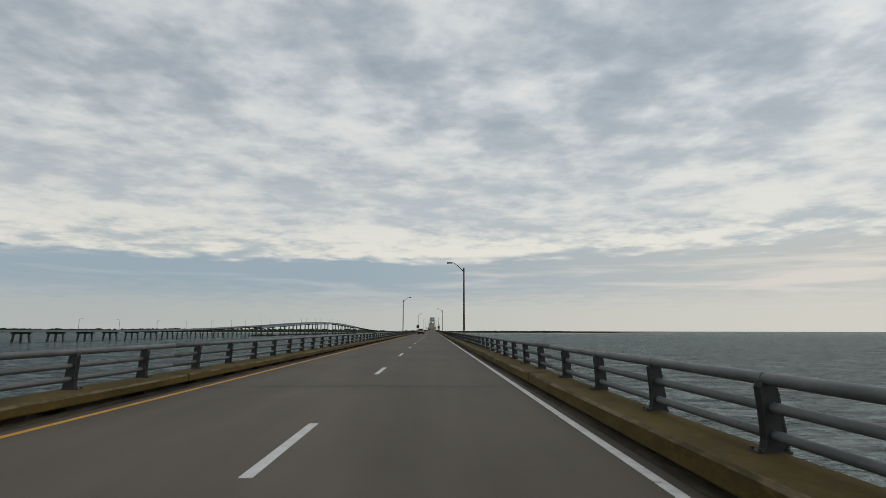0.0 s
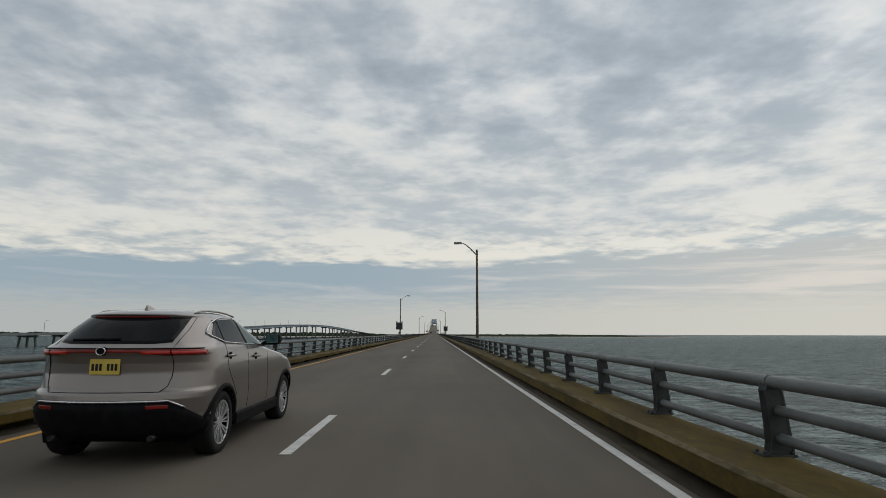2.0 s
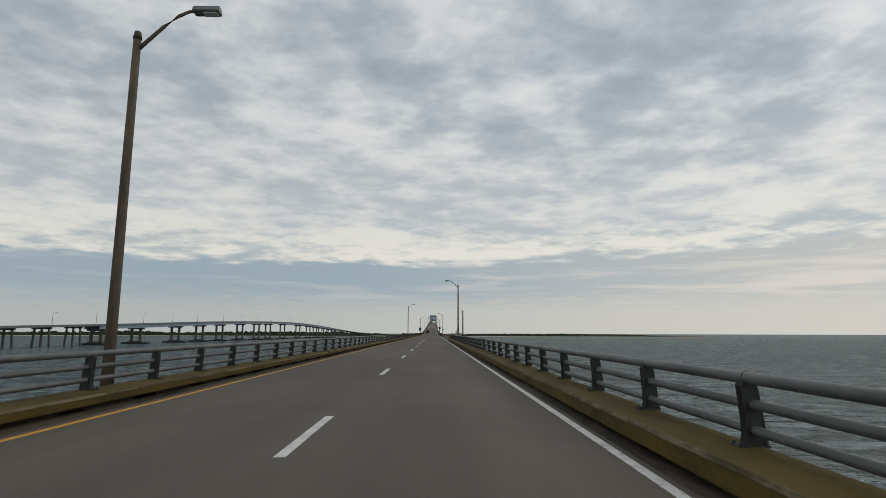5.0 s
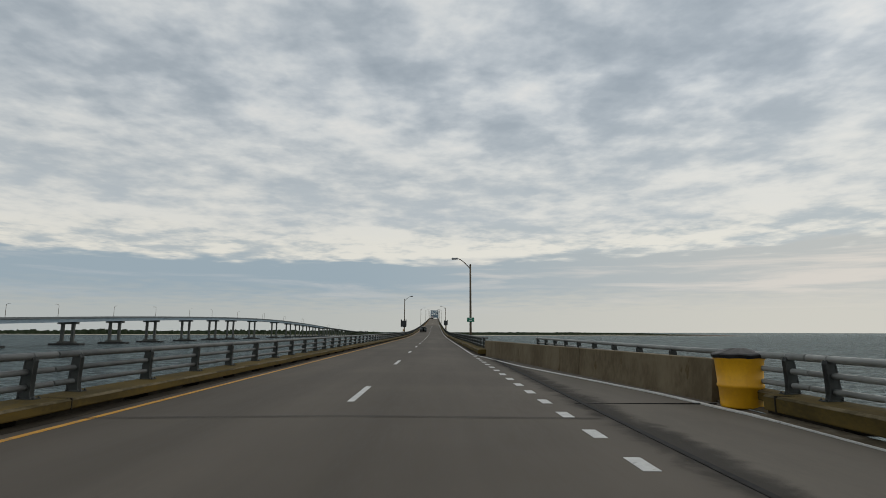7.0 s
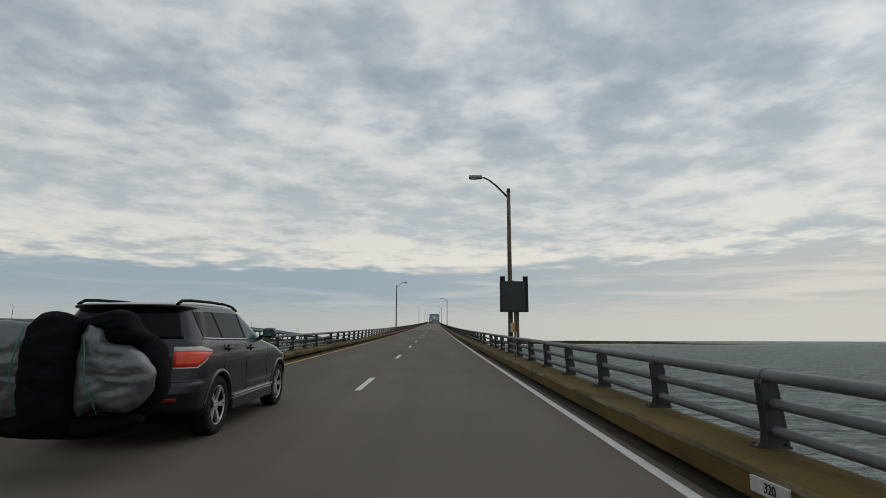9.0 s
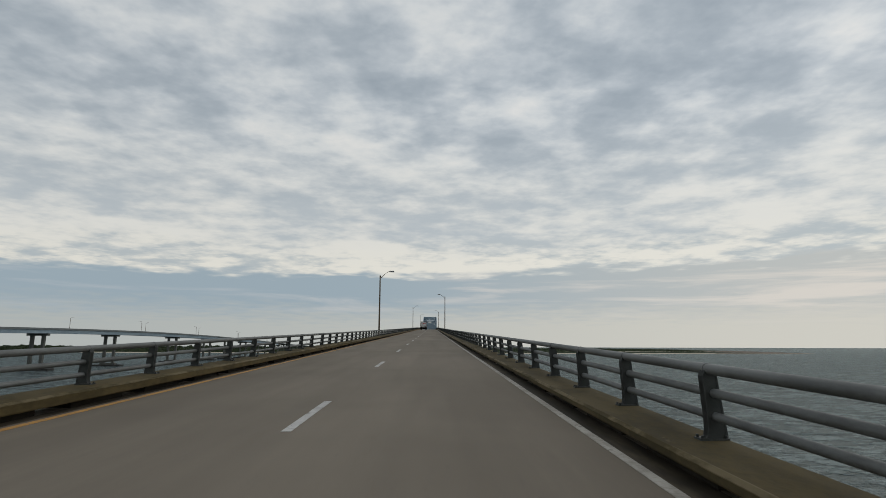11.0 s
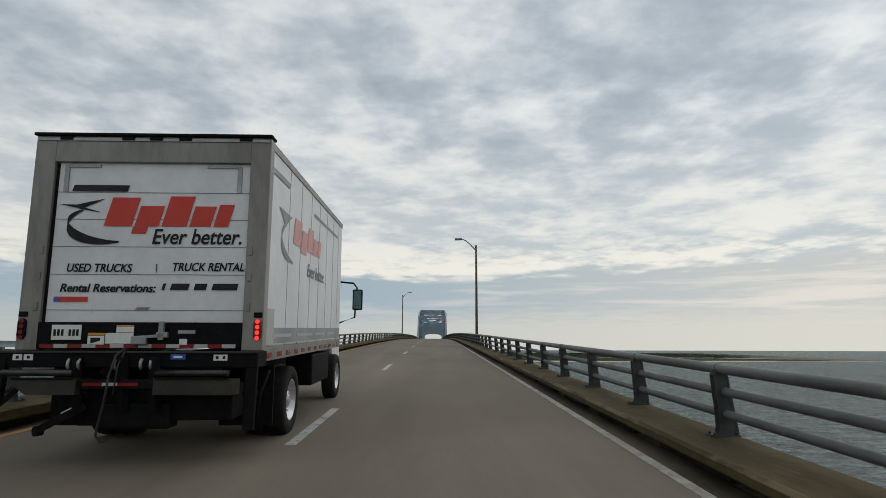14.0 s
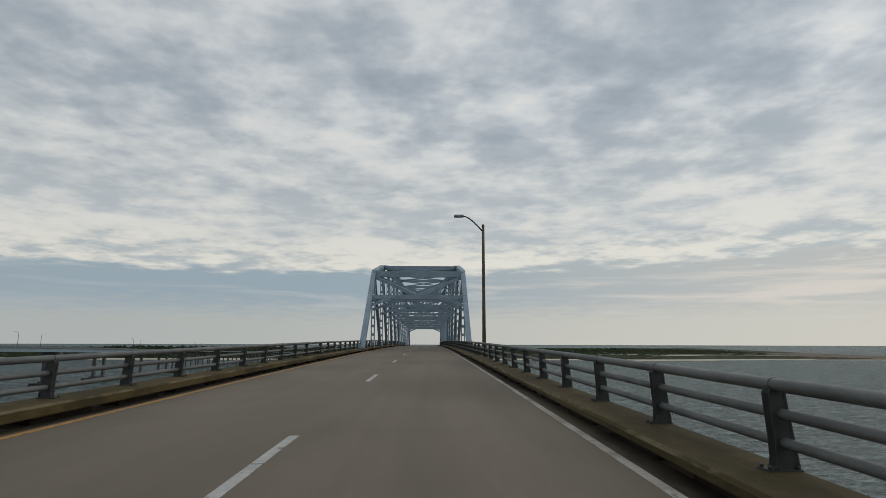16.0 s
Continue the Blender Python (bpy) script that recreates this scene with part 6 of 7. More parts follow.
def covered_bicycles():
    """Bicycles wrapped in covers on a rack behind a car: two grey wheel ends, a black middle and cords."""
    y = 741.75
    t = thing("covered_bicycles", pose(-3.64, y, deck_z(y), 1.35), "bicycles under grey and black covers on a car rack", "bicycle cover")
    part("grey_cover", pillow([(-3.30, 0.55), (-3.31, 0.95), (-3.29, 1.30), (-3.22, 1.42), (-3.10, 1.36), (-3.05, 1.24), (-2.84, 1.20), (-2.66, 1.08), (-2.57, 0.93), (-2.62, 0.74), (-2.78, 0.59), (-2.98, 0.58), (-3.10, 0.62), (-3.20, 0.56)], 0.0, 0.17, 2.0), GREY_FABRIC, t, "silver-grey wheel cover")
    part("grey_cover", pillow([(-3.74, 1.36), (-3.95, 1.44), (-4.25, 1.42), (-4.50, 1.2), (-4.55, 0.9), (-4.4, 0.62), (-4.1, 0.52), (-3.80, 0.56), (-3.70, 0.8), (-3.72, 1.1)], 0.02, 0.17, 5.0), GREY_FABRIC, t, "silver-grey wheel cover")
    part("black_cover", pillow([(-3.72, 0.42), (-3.80, 0.8), (-3.79, 1.25), (-3.70, 1.48), (-3.58, 1.54), (-3.42, 1.51), (-3.30, 1.40), (-3.29, 0.9), (-3.30, 0.5), (-3.38, 0.36), (-3.55, 0.34)], -0.05, 0.24, 9.0), BLACK_FABRIC, t, "black fabric middle")
    part("black_top", pillow([(-3.50, 1.34), (-3.48, 1.47), (-3.25, 1.50), (-3.06, 1.56), (-2.92, 1.53), (-2.84, 1.40), (-2.74, 1.28), (-2.90, 1.16), (-3.2, 1.22)], 0.16, 0.20, 4.0), BLACK_FABRIC, t)
    part("black_side", pillow([(-3.2, 0.55), (-3.2, 1.2), (-2.9, 1.34), (-2.68, 1.24), (-2.60, 1.0), (-2.60, 0.75), (-2.72, 0.55), (-2.95, 0.45)], 0.30, 0.20, 14.0), BLACK_FABRIC, t)
    # added black bulge: the rack's dark parts and the shade below the covers
    part("black_base", pillow([(-4.4, 0.56), (-3.8, 0.50), (-3.4, 0.52), (-2.9, 0.55), (-2.7, 0.50), (-2.9, 0.36), (-3.6, 0.31), (-4.3, 0.38)], 0.10, 0.18, 17.0), BLACK_FABRIC, t)
    for x, lean, out in ((-3.74, 0.02, 0.31), (-3.20, 0.16, 0.205)):
        bm = bmesh.new()
        tube(bm, [(x + lean * (1 - k / 8) + 0.012 * math.sin(k * 1.3), -0.02 - out * (math.sin(math.pi * (k + 0.6) / 9.2)) ** 0.4, 0.58 + 0.09 * k * (1.12 if lean < 0.1 else 0.98)) for k in range(9)], 0.007, 6)
        part("cord", bm, GREEN_CORD, t, "green cord")
    bm = bmesh.new()
    beam(bm, (-3.6, 0.1, 0.42), (-3.6, 1.05, 0.42), 0.08, 0.08)
    beam(bm, (-4.2, 0.15, 0.42), (-3.0, 0.15, 0.42), 0.10, 0.06)
    part("rack", bm, CLADDING, t)
    for piece in t.children:
        piece.data.transform(pose(3.55, 0, 0))
    return t


covered_bicycles()


def slanted(bm, x0, x1, z0, z1, lean, y):
    vs = [bm.verts.new(p) for p in ((x0, y, z0), (x1, y, z0), (x1 + lean, y, z1), (x0 + lean, y, z1))]
    bm.faces.new(vs)


TRUCK_DARK = material("dull_dirty_steel", (0.022, 0.020, 0.016), (0.045, 0.040, 0.032), 2.0, 0.65, 0.3, grain=6)

FADED_RED = material("faded_red_vinyl", (0.52, 0.21, 0.18), (0.60, 0.30, 0.27), 4.0, 0.5)
FADED_INK = material("faded_dark_vinyl", (0.16, 0.17, 0.18), (0.26, 0.27, 0.28), 3.0, 0.55)
FADED_GREY = material("faded_grey_vinyl", (0.20, 0.205, 0.21), (0.30, 0.305, 0.31), 1.5, 0.55)


def box_truck():
    """A box truck seen from behind: a roll-up door in a metal frame, a folded lift, a cab ahead."""
    yr = 1138.32
    slope = math.degrees(math.atan(0.0355))
    t = thing("box_truck", pose(-3.18, yr, deck_z(yr) + 0.02, slope, 0, 0.5), "white rental box truck with printed rear door", "truck")
    W, zb, zt, L = 1.28, 1.17, 3.46, 5.2
    bx = part("cargo_box", boxes((-W + 0.02, W - 0.02, 0.10, L, zb, zt - 0.02), bev=0.02), TRUCK_WHITE, t)
    part("rear_frame", boxes((-W, -W + 0.22, 0.0, 0.14, zb - 0.03, zt), (W - 0.22, W, 0.0, 0.14, zb - 0.03, zt), (-W + 0.22, W - 0.22, 0.0, 0.14, zt - 0.29, zt), bev=0.008), TRUCK_FRAME, t, "grimy metal door frame")
    part("roof_rim", boxes((-W - 0.02, W + 0.015, -0.03, 0.16, zt, zt + 0.035), bev=0.01), CLADDING, t)
    part("header_rail", boxes((-W + 0.02, W - 0.02, -0.012, 0.01, zt - 0.055, zt - 0.02), bev=0.004), STEEL_GREY, t, "pale riveted header rail")
    for x in (-0.95, -0.28, 0.02, 0.34, 1.0):
        part("header_clip", boxes((x - 0.07, x + 0.07, -0.02, 0.0, zt - 0.045, zt - 0.005), bev=0.004), CLADDING, t)
    door = part("roll_up_door", boxes((-W + 0.2, W - 0.2, 0.045, 0.075, zb + 0.02, zt - 0.28)), TRUCK_WHITE, t, "white roll-up door in slats")
    # thin black strip painting the frame's shade on the door's left edge
    part("door_shadow_gap", boxes((-W + 0.225, -W + 0.255, 0.036, 0.044, zb + 0.24, zt - 0.30)), CLADDING, t)
    for z in (1.56, 1.94, 2.24, 2.54, 2.84):
        part("door_slat_joint", boxes((-W + 0.24, W - 0.23, 0.040, 0.046, z - 0.003, z + 0.003)), TRUCK_FRAME, door)
    part("rear_sill", boxes((-W + 0.22, W - 0.22, -0.01, 0.06, zb, zb + 0.262), bev=0.006), CLADDING, t, "black rear sill")
    for k in range(14):
        x = -1.02 + 0.145 * k
        part("marker_tape", boxes((x, x + 0.14, -0.016, -0.011, zb - 0.005, zb + 0.035)), (RED_DEEP, CABINET)[k % 2], t)
    for s in (-1, 1):
        x = s * (W - 0.055)
        bm = bmesh.new()
        rings = []
        for d, g in ((0.004, 1.0), (-0.012, 1.0), (-0.018, 0.86)):
            rings.append([bm.verts.new((x + g * 0.046 * math.cos(v), d, zb + 0.19 + g * (0.046 * math.sin(v) + (0.064 if math.sin(v) > 0 else -0.064)))) for v in (2 * math.pi * (k + 0.5) / 20 for k in range(20))])
        for p, q in zip(rings, rings[1:]):
            for k in range(20):
                bm.faces.new((p[k], p[(k + 1) % 20], q[(k + 1) % 20], q[k])).smooth = True
        bm.faces.new(rings[-1])
        oval = part("tail_lamp", bm, RED_DEEP if s > 0 else CLADDING, t, "oval tail lamp")
        for k in range(4):
            bm = bmesh.new()
            tube(bm, [(x, -0.024, zb + 0.10 + 0.058 * k), (x, -0.016, zb + 0.10 + 0.058 * k)], 0.023, 10)
            part("lamp_cell", bm, RED_GLOW if s > 0 else RED_DEEP, oval)
        part("marker_box", boxes((x - 0.045, x + 0.045, -0.014, 0.004, zb + 0.315, zb + 0.37), bev=0.006), CLADDING, t)
        part("guide", boxes((s * (W - 0.34) - 0.025, s * (W - 0.34) + 0.025, 0.03, 0.044, zt - 0.62, zt - 0.32), (s * (W - 0.52) - 0.18, s * (W - 0.52) + 0.18, 0.03, 0.044, zt - 0.34, zt - 0.31)), STEEL_GREY, door)
        for z in (1.30, 1.62, 1.90):
            part("frame_latch", boxes((s * (W - 0.17) - 0.02, s * (W - 0.17) + 0.02, -0.012, 0.002, z + 0.25, z + 0.34), bev=0.004), TRUCK_FRAME, t)
    # printing on the door
    y = 0.036
    narrow = Matrix.Diagonal((0.86, 1, 1, 1))
    bm = bmesh.new()
    for x, w, z0, z1 in ((-0.50, 0.30, 2.466, 2.783), (-0.17, 0.26, 2.466, 2.69), (0.12, 0.27, 2.466, 2.80), (0.42, 0.23, 2.466, 2.69), (0.68, 0.16, 2.466, 2.71), (-0.20, 0.16, 2.385, 2.465)):
        slanted(bm, x, x + w, z0, z1, (z1 - z0) * 0.25, y)
    part("red_logo_block", bm, RED_PRINT, door, "red slanted logo shapes")
    bm = bmesh.new()
    arc = [(-0.42 - 0.47 * math.cos(a), 2.49 + 0.20 * math.sin(a), 0.008 + 0.050 * math.sin(math.pi * k / 17)) for k, a in enumerate([0.85 - 0.155 * k for k in range(18)])]
    for (xa, za, wa), (xb, zb2, wb) in zip(arc, arc[1:]):
        bm.faces.new([bm.verts.new(p) for p in ((xa, y, za - wa), (xb, y, zb2 - wb), (xb, y, zb2 + wb), (xa, y, za + wa))])
    bm.faces.new([bm.verts.new((p, y - 0.001, q)) for p, q in ((-1.01, 2.705), (-0.75, 2.655), (-0.60, 2.72), (-0.50, 2.768), (-0.66, 2.735), (-0.80, 2.70))])
    bm.faces.new([bm.verts.new((p, y - 0.002, q)) for p, q in ((-0.78, 2.655), (-0.54, 2.612), (-0.55, 2.622), (-0.74, 2.675))])
    part("swoosh", bm, INK, door, "black swoosh with a dart")
    bm = bmesh.new()
    slanted(bm, -0.87, -0.27, 2.85, 2.92, 0.02, y)
    part("logo_bar", bm, INK, door, "small black line of print")
    writing("Ever better.", 0.235, pose(0.51, y, 2.345, 90) @ narrow, INK, door, "slogan", 0.2, 0.003)
    writing("USED TRUCKS", 0.125, pose(-0.51, y, 2.005, 90) @ narrow, INK, door, "print", 0.2, 0.002)
    writing("TRUCK RENTAL", 0.125, pose(0.65, y, 2.02, 90) @ narrow, INK, door, "print", 0.2, 0.002)
    part("divider", boxes((0.098, 0.106, y - 0.001, y + 0.004, 1.965, 2.055)), INK, door)
    writing("Rental Reservations:", 0.122, pose(-0.40, y, 1.79, 90), INK, door, "print", 0.2, 0.003)
    bm = bmesh.new()
    for x0, x1 in ((0.17, 0.20), (0.26, 0.45), (0.51, 0.64), (0.70, 0.97)):
        slanted(bm, x0, x1, 1.775, 1.845, 0.018, y)
    part("phone_bar", bm, INK, door, "black bars of print")
    part("small_label", boxes((-0.955, -0.60, y - 0.001, y + 0.004, 1.645, 1.70)), RED_PRINT, door)
    part("small_label", boxes((-0.945, -0.885, y - 0.003, y, 1.652, 1.693)), SIGN_BLUE, door)
    bm = bmesh.new()
    slanted(bm, -0.10, 0.04, 1.555, 1.59, 0.03, y)
    part("peeled_paint", bm, TRUCK_FRAME, door)
    # things on the sill
    number_plate(t, -0.75, -0.014, 1.325, 0.305, 0.155, SIGN_WHITE)
    for x0, x1, z0, z1, m2 in ((-0.53, -0.36, 1.20, 1.29, SIGN_WHITE), (-0.35, -0.06, 1.21, 1.32, SIGN_WHITE), (-0.53, -0.36, 1.295, 1.32, ORANGE_BOX), (-0.24, -0.06, 1.325, 1.385, SIGN_WHITE), (-0.24, -0.06, 1.387, 1.402, ORANGE_BOX), (-0.50, -0.40, 1.215, 1.27, INK), (0.40, 0.58, 1.315, 1.35, STEEL_GREY), (0.42, 0.50, 1.20, 1.26, SIGN_WHITE)):
        part("sticker", boxes((x0, x1, -0.016, -0.011, z0, z1)), m2, t)
    bm = bmesh.new()
    beam(bm, (0.24, -0.04, 1.25), (0.24, -0.04, 1.44), 0.05, 0.04)
    beam(bm, (-0.02, -0.045, 1.275), (0.26, -0.045, 1.295), 0.03, 0.03)
    box(bm, -0.06, 0.10, -0.07, -0.01, 1.20, 1.29, bev=0.012)
    box(bm, 0.19, 0.31, -0.06, -0.01, 1.27, 1.33, bev=0.012)
    part("door_latch", bm, STEEL_GREY, t, "steel door latch")
    # bumper and folded lift
    part("rear_bumper", boxes((-W - 0.13, W, -0.14, 0.2, 0.97, 1.135), bev=0.012), CLADDING, t, "black rear bumper")
    part("bumper_lip", boxes((-W - 0.12, W - 0.005, -0.16, -0.13, 1.118, 1.14), bev=0.004), TRUCK_DARK, t)
    for x, w in ((-1.14, 0.045), (-1.03, 0.045), (0.87, 0.035), (0.94, 0.035)):
        part("small_sticker", boxes((x - w, x + w, -0.147, -0.139, 1.045, 1.105)), SIGN_WHITE, t)
        part("sticker_mark", boxes((x - 0.012, x + 0.016, -0.15, -0.146, 1.06, 1.09)), INK, t)
    part("maker_plate", boxes((0.40, 0.55, -0.147, -0.139, 1.055, 1.11)), SIGN_BLUE, t, "blue and white plate")
    part("plate_bar", boxes((0.43, 0.52, -0.15, -0.146, 1.07, 1.092)), SIGN_WHITE, t)
    for x in (-0.58, -0.48, -0.12, 0.14, 0.24):
        bm = bmesh.new()
        tube(bm, [(x, -0.20, 1.06), (x, -0.225, 1.03), (x, -0.225, 0.99), (x, -0.20, 0.96)], 0.017, 8)
        part("hinge_plate", bm, STEEL_GREY, t, "worn pale hinge plate")
    for x0, x1 in ((-1.22, -0.52), (0.30, 1.02)):
        bm = bmesh.new()
        tube(bm, [(x0, -0.22, 0.925), (x1, -0.22, 0.925)], 0.034, 14)
        part("lift_rod", bm, LIFT_ROD, t, "dark oily lift rod")
    for x0, x1, cut in ((-1.10, -0.46, 0.16), (0.30, 1.06, 0.0)):
        bm = bmesh.new()
        loop = [(x0, 0.875), (x1, 0.875), (x1, 0.715), (x0 + cut, 0.715), (x0 + cut * 0.2, 0.80)]
        va = [bm.verts.new((p, -0.27, q)) for p, q in loop]
        vb = [bm.verts.new((p, 0.02, q - 0.02)) for p, q in loop]
        bm.faces.new(va)
        bm.faces.new(vb[::-1])
        for k in range(5):
            bm.faces.new((va[k], vb[k], vb[(k + 1) % 5], va[(k + 1) % 5]))
        plate = part("lift_platform", bm, TRUCK_DARK, t, "dull dirty folded lift platform")
        part("platform_edge", boxes((x0 + 0.02, x1 - 0.02, -0.285, -0.268, 0.862, 0.884), bev=0.004), CLADDING, plate)
    for k, (x0, x1) in enumerate(((-0.40, -0.22), (-0.21, -0.06), (-0.05, 0.14))):
        part("marker_tape", boxes((x0, x1, -0.253, -0.246, 0.80, 0.832)), (RED_DEEP, CABINET)[k % 2], t)
    part("lift_bar", boxes((-0.46, 0.30, -0.245, -0.15, 0.77, 0.86), bev=0.01), CLADDING, t)
    bm = bmesh.new()
    for x in (-0.52, -0.06, 0.26):
        beam(bm, (x, -0.20, 1.08), (x + 0.02, -0.16, 0.55), 0.09, 0.07)
    beam(bm, (-0.30, -0.10, 0.95), (0.20, 0.35, 0.5), 0.10, 0.08)
    box(bm, -0.46, W - 0.26, -0.06, 0.30, 0.44, 0.80, bev=0.02)
    box(bm, -0.30, 0.42, -0.12, 0.1, 0.36, 0.62, bev=0.03)
    part("lift_frame", bm, CLADDING, t)
    bm = bmesh.new()
    beam(bm, (-0.42, -0.12, 0.60), (-0.80, -0.22, 0.38), 0.075, 0.07)
    tube(bm, [(-0.83, -0.25, 0.365), (-0.79, -0.19, 0.365)], 0.05, 12)
    arm = part("lift_arm", bm, CLADDING, t, "black lift arm")
    bm2 = bmesh.new()
    beam(bm2, (-0.62, -0.18, 0.53), (-0.50, -0.16, 0.595), 0.05, 0.012)
    part("arm_label", bm2, CABINET, arm)
    part("splash_flap", boxes((-0.56, -0.22, -0.02, 0.0, 0.38, 0.66), bev=0.006), CLADDING, t)
    bm = bmesh.new()
    tube(bm, [(-0.05, -0.15, 1.17), (-0.09, -0.26, 1.10), (-0.13, -0.29, 0.90), (-0.15, -0.30, 0.65), (-0.20, -0.29, 0.42), (-0.215, -0.28, 0.33), (-0.17, -0.27, 0.27), (-0.10, -0.26, 0.285)], 0.012, 8)
    tube(bm, [(-0.05, -0.15, 1.17), (-0.06, -0.27, 1.0), (-0.07, -0.30, 0.72)], 0.008, 6)
    part("hose", bm, TRUCK_DARK, t, "hanging grey hose and cord")
    bm = bmesh.new()
    for a, b in (((-W - 0.10, -0.12, 1.10), (-W - 0.13, -0.16, 0.62)), ((-W + 0.0, -0.12, 1.06), (-W - 0.005, -0.16, 0.60))):
        beam(bm, a, b, 0.075, 0.06)
    for a, b in (((-W - 0.13, -0.16, 0.64), (-W - 0.165, -0.20, 0.30)), ((-W - 0.005, -0.16, 0.64), (-W - 0.03, -0.20, 0.30)), ((-W - 0.17, -0.20, 0.30), (-W - 0.02, -0.20, 0.30)), ((-W - 0.12, -0.14, 0.88), (-W, -0.14, 0.88)), ((-W + 0.22, -0.10, 0.83), (-W + 0.0, -0.14, 0.60))):
        beam(bm, a, b, 0.042, 0.042)
    part("hanging_step", bm, CLADDING, t, "black hanging step")
    bm = bmesh.new()
    beam(bm, (W - 0.06, -0.10, 1.0), (W - 0.06, -0.14, 0.36), 0.11, 0.06)
    beam(bm, (W - 0.14, -0.10, 0.72), (W + 0.0, -0.10, 0.72), 0.05, 0.05)
    tube(bm, [(W + 0.06, 0.1, 0.93), (W + 0.01, -0.02, 0.70), (W - 0.01, -0.08, 0.36)], 0.016, 8)
    part("side_bracket", bm, CLADDING, t, "black side bracket")
    for s in (-1, 1):
        part("mud_flap", boxes((s * 0.95 - 0.30, s * 0.95 + 0.30, 0.62, 0.65, 0.28, 0.95)), CLADDING, t)
        for dx in ((0.0, -0.27) if s > 0 else (0.0, 0.27)):
            wheel(t, s * 1.09 + dx, 1.68, 0.44, 0.24, s, 0, 0.27)
        wheel(t, s * 1.05, 5.62, 0.43, 0.24, s, 0, 0.26)
        part("side_skirt", boxes((s * (W - 0.02) - 0.012, s * (W - 0.02) + 0.012, 0.1, L, zb - 0.15, zb + 0.0), bev=0.004), TRUCK_FRAME, bx, "riveted metal bottom rail")
        part("top_rail", boxes((s * (W - 0.02) - 0.012, s * (W - 0.02) + 0.012, 0.1, L, zt - 0.09, zt - 0.005), bev=0.004), TRUCK_FRAME, bx)
        part("dark_stripe", boxes((s * (W - 0.02) - 0.004, s * (W - 0.02) + 0.004, 0.32, L - 0.05, zb + 0.03, zb + 0.21)), FADED_GREY, bx, "faded grey printed stripe")
        for q in (0.99, 1.64, 2.29, 2.93, 3.57, 4.20, 4.78):
            part("panel_seam", boxes((s * (W - 0.02) - 0.003, s * (W - 0.02) + 0.003, q - 0.005, q + 0.005, zb, zt - 0.09)), TRUCK_FRAME, bx)
        for k in range(12):
            part("marker_tape", boxes((s * (W - 0.006) - 0.004, s * (W - 0.006) + 0.004, 0.2 + 0.42 * k, 0.40 + 0.42 * k, zb - 0.12, zb - 0.065)), RED_DEEP, bx)
        for q0, q1 in ((0.42, 1.30), (1.6, 2.6), (2.8, 3.6), (3.8, 4.5)):
            part("text_bar", boxes((s * (W - 0.014) - 0.003, s * (W - 0.014) + 0.003, q0, q1, zb + 0.10, zb + 0.14)), CABINET, bx)
        xx = s * (W - 0.014)

        def lean(bm, q0, q1, z0, z1):
            k = (z1 - z0) * 0.25
            bm.faces.new([bm.verts.new(p) for p in ((xx, q0, z0), (xx, q1, z0), (xx, q1 + k, z1), (xx, q0 + k, z1))])
        bm = bmesh.new()
        for q, w, z0, z1 in ((1.21, 0.40, 2.47, 2.82), (1.65, 0.35, 2.40, 2.73), (2.04, 0.36, 2.48, 2.84), (2.44, 0.30, 2.48, 2.73), (2.78, 0.22, 2.48, 2.75)):
            lean(bm, q, q + w, z0, z1)
        part("side_logo_block", bm, FADED_RED, bx, "faded red slanted logo shapes")
        bm = bmesh.new()
        arc = [(1.30 - 0.66 * math.cos(a), 2.46 + 0.25 * math.sin(a), 0.010 + 0.055 * math.sin(math.pi * k / 15)) for k, a in enumerate([0.85 - 0.155 * k for k in range(16)])]
        for (qa, za, wa), (qb, zb2, wb) in zip(arc, arc[1:]):
            bm.faces.new([bm.verts.new(p) for p in ((xx, qa, za - wa), (xx, qb, zb2 - wb), (xx, qb, zb2 + wb), (xx, qa, za + wa))])
        bm.faces.new([bm.verts.new((xx, p, q)) for p, q in ((0.50, 2.80), (0.80, 2.62), (1.12, 2.78))])
        part("side_swoosh", bm, FADED_INK, bx, "faded dark swoosh")
        for q0, q1, z0, z1 in ((0.10, 0.95, 3.12, 3.19), (2.45, 4.65, 3.07, 3.12)):
            bm = bmesh.new()
            lean(bm, q0, q1, z0, z1)
            part("text_bar", bm, FADED_INK, bx, "faded dark line of print")
        if s > 0:
            writing("Ever better.", 0.27, pose(xx + 0.001, 2.75, 2.20, 90, 0, 90), FADED_INK, bx, "slogan", 0.2, 0.004)
            part("sticker_patch", boxes((xx - 0.002, xx + 0.002, 0.14, 0.46, zb + 0.02, zb + 0.42)), CABINET, bx, "peeling pale stickers")
        bm = bmesh.new()
        box(bm, s * (W - 0.22) - 0.2, s * (W - 0.22) + 0.2, 2.7, 4.1, 0.52, 0.98, bev=0.02)
        part("side_locker", bm, CLADDING, t)
    # chassis and cab
    part("chassis", boxes((-0.45, -0.33, 0.2, 6.6, 0.75, 1.05), (0.33, 0.45, 0.2, 6.6, 0.75, 1.05), (-0.9, 0.9, 1.25, 1.45, 0.38, 0.5)), CLADDING, t)
    bm = bmesh.new()
    prof = [(L + 0.15, 1.02), (L + 0.15, 2.62), (L + 0.9, 2.68), (L + 1.35, 2.55), (L + 1.85, 1.45), (L + 1.92, 0.55), (L + 1.0, 0.55), (L + 0.9, 1.02)]
    va = [bm.verts.new((-0.97, a, b)) for a, b in prof]
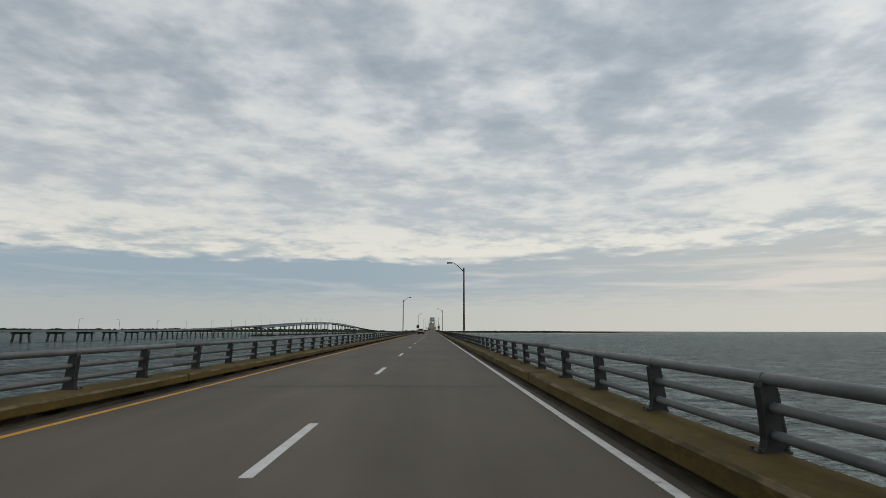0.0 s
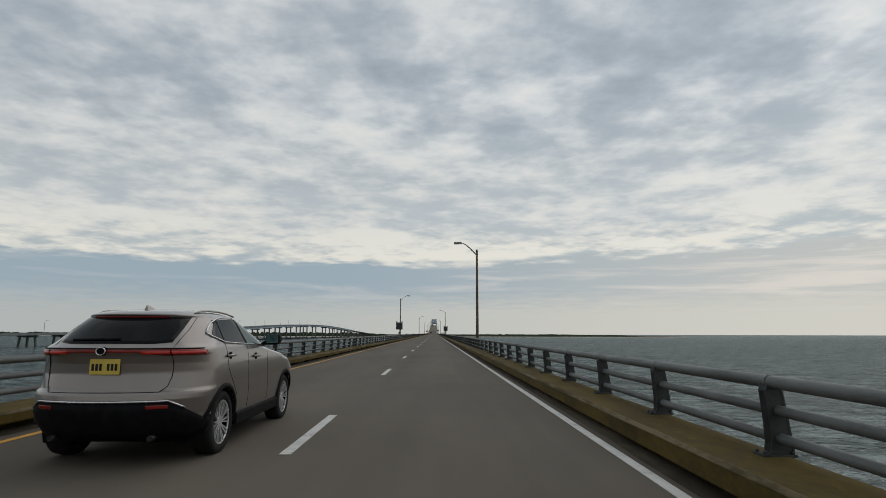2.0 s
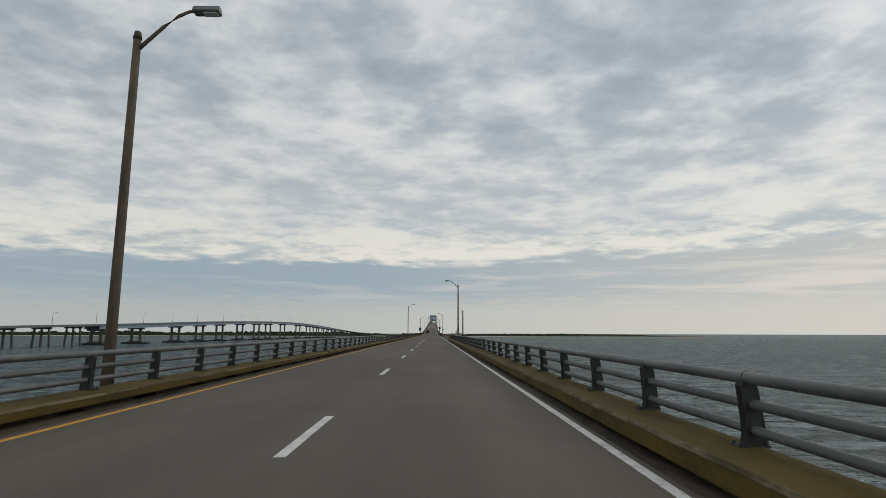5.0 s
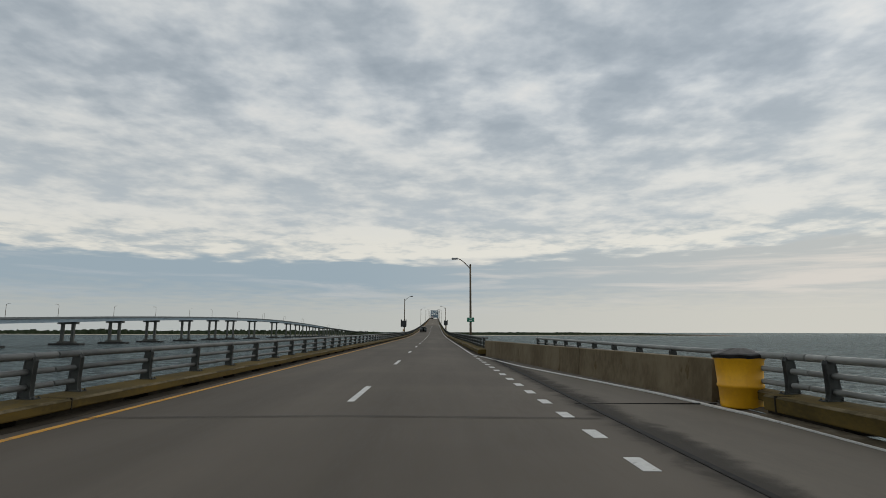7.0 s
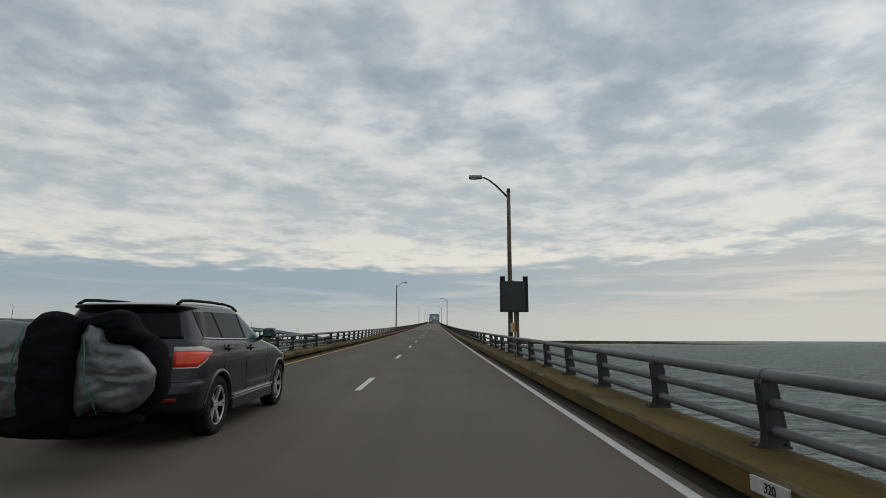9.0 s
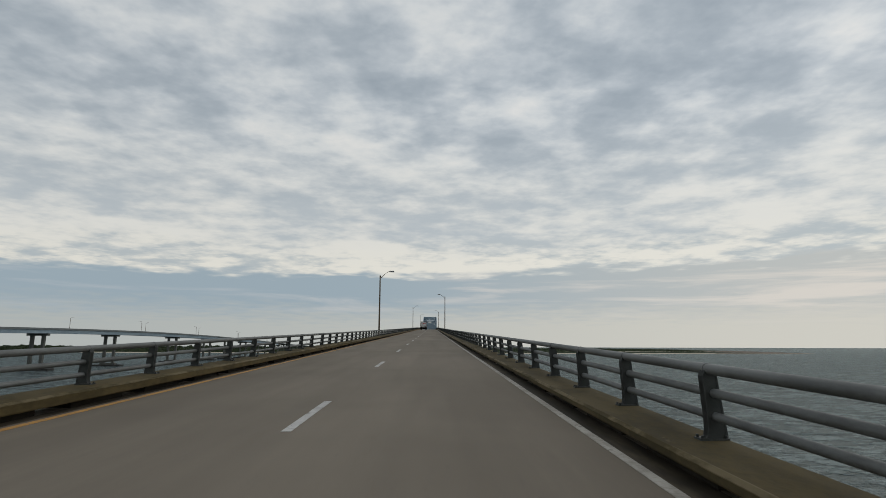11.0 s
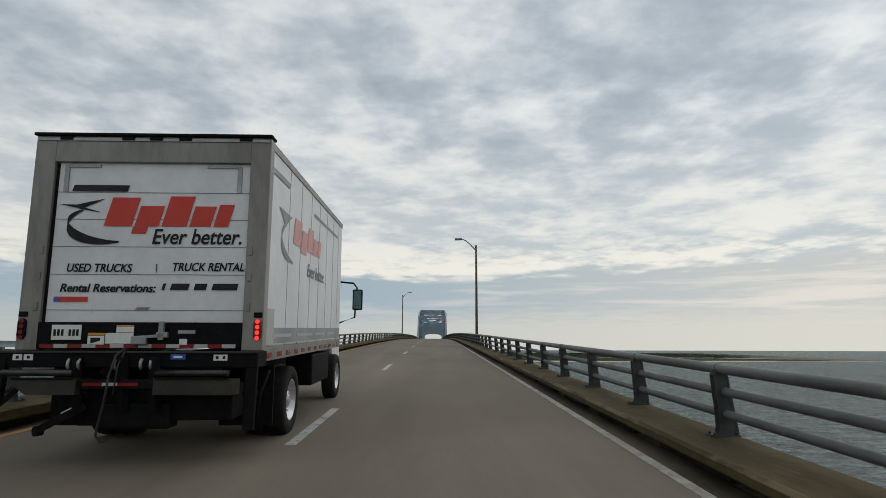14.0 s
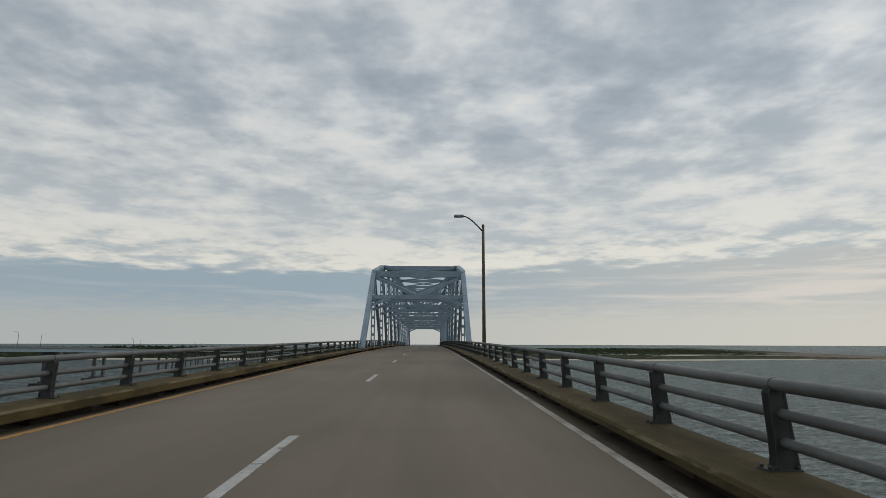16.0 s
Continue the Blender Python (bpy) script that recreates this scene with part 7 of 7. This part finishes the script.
    vb = [bm.verts.new((0.97, a, b)) for a, b in prof]
    bm.faces.new(va)
    bm.faces.new(vb[::-1])
    for k in range(8):
        bm.faces.new((va[k], vb[k], vb[(k + 1) % 8], va[(k + 1) % 8]))
    bmesh.ops.bevel(bm, geom=bm.edges[:], offset=0.05, segments=2, affect="EDGES")
    cab = part("cab", bm, TRUCK_WHITE, t, "white cab-over cab")
    for s in (-1, 1):
        bm = bmesh.new()
        vs = [bm.verts.new((s * 0.976, a, b)) for a, b in ((L + 0.45, 1.62), (L + 1.62, 1.56), (L + 1.24, 2.42), (L + 0.5, 2.46))]
        bm.faces.new(vs)
        part("cab_window", bm, GLASS_CLEAR, cab)
        bm = bmesh.new()
        tube(bm, [(s * 1.0, L + 1.3, 2.40), (s * 1.32, L + 1.42, 2.38), (s * 1.40, L + 1.45, 2.28), (s * 1.36, L + 1.45, 1.62), (s * 1.0, L + 1.6, 1.50)], 0.02, 8)
        arm = part("mirror_arm", bm, CLADDING, t)
        part("mirror", boxes((s * 1.42 - 0.11, s * 1.42 + 0.11, L + 1.38, L + 1.48, 1.78, 2.24), bev=0.03), CLADDING, arm, "black mirror housing")
        part("mirror_glass", boxes((s * 1.42 - 0.085, s * 1.42 + 0.085, L + 1.372, L + 1.384, 1.81, 2.21), bev=0.003), MIRROR_GLASS, arm, "greenish mirror glass")
        bm = bmesh.new()
        tube(bm, [(s * 0.8, L + 0.9, 2.68), (s * 0.8, L + 0.9, 2.76)], 0.06, 10, 0.045)
        part("roof_marker", bm, AMBER, cab)
        part("red_stripe", boxes((s * 0.98 - 0.004, s * 0.98 + 0.004, L + 0.2, L + 1.75, 1.0, 1.14)), RED_PRINT, cab)
    return t


box_truck()

# ---- the scale of the whole place ----


def set_scale(k):
    """Every mesh and every place set to the one scale; turns stay as they are."""
    for me in {ob.data for ob in scene.objects if ob.type == "MESH"}:
        me.transform(Matrix.Scale(k, 4))
    for ob in scene.objects:
        if ob.type in ("MESH", "EMPTY"):
            ob.location = ob.location * k


set_scale(SCALE)
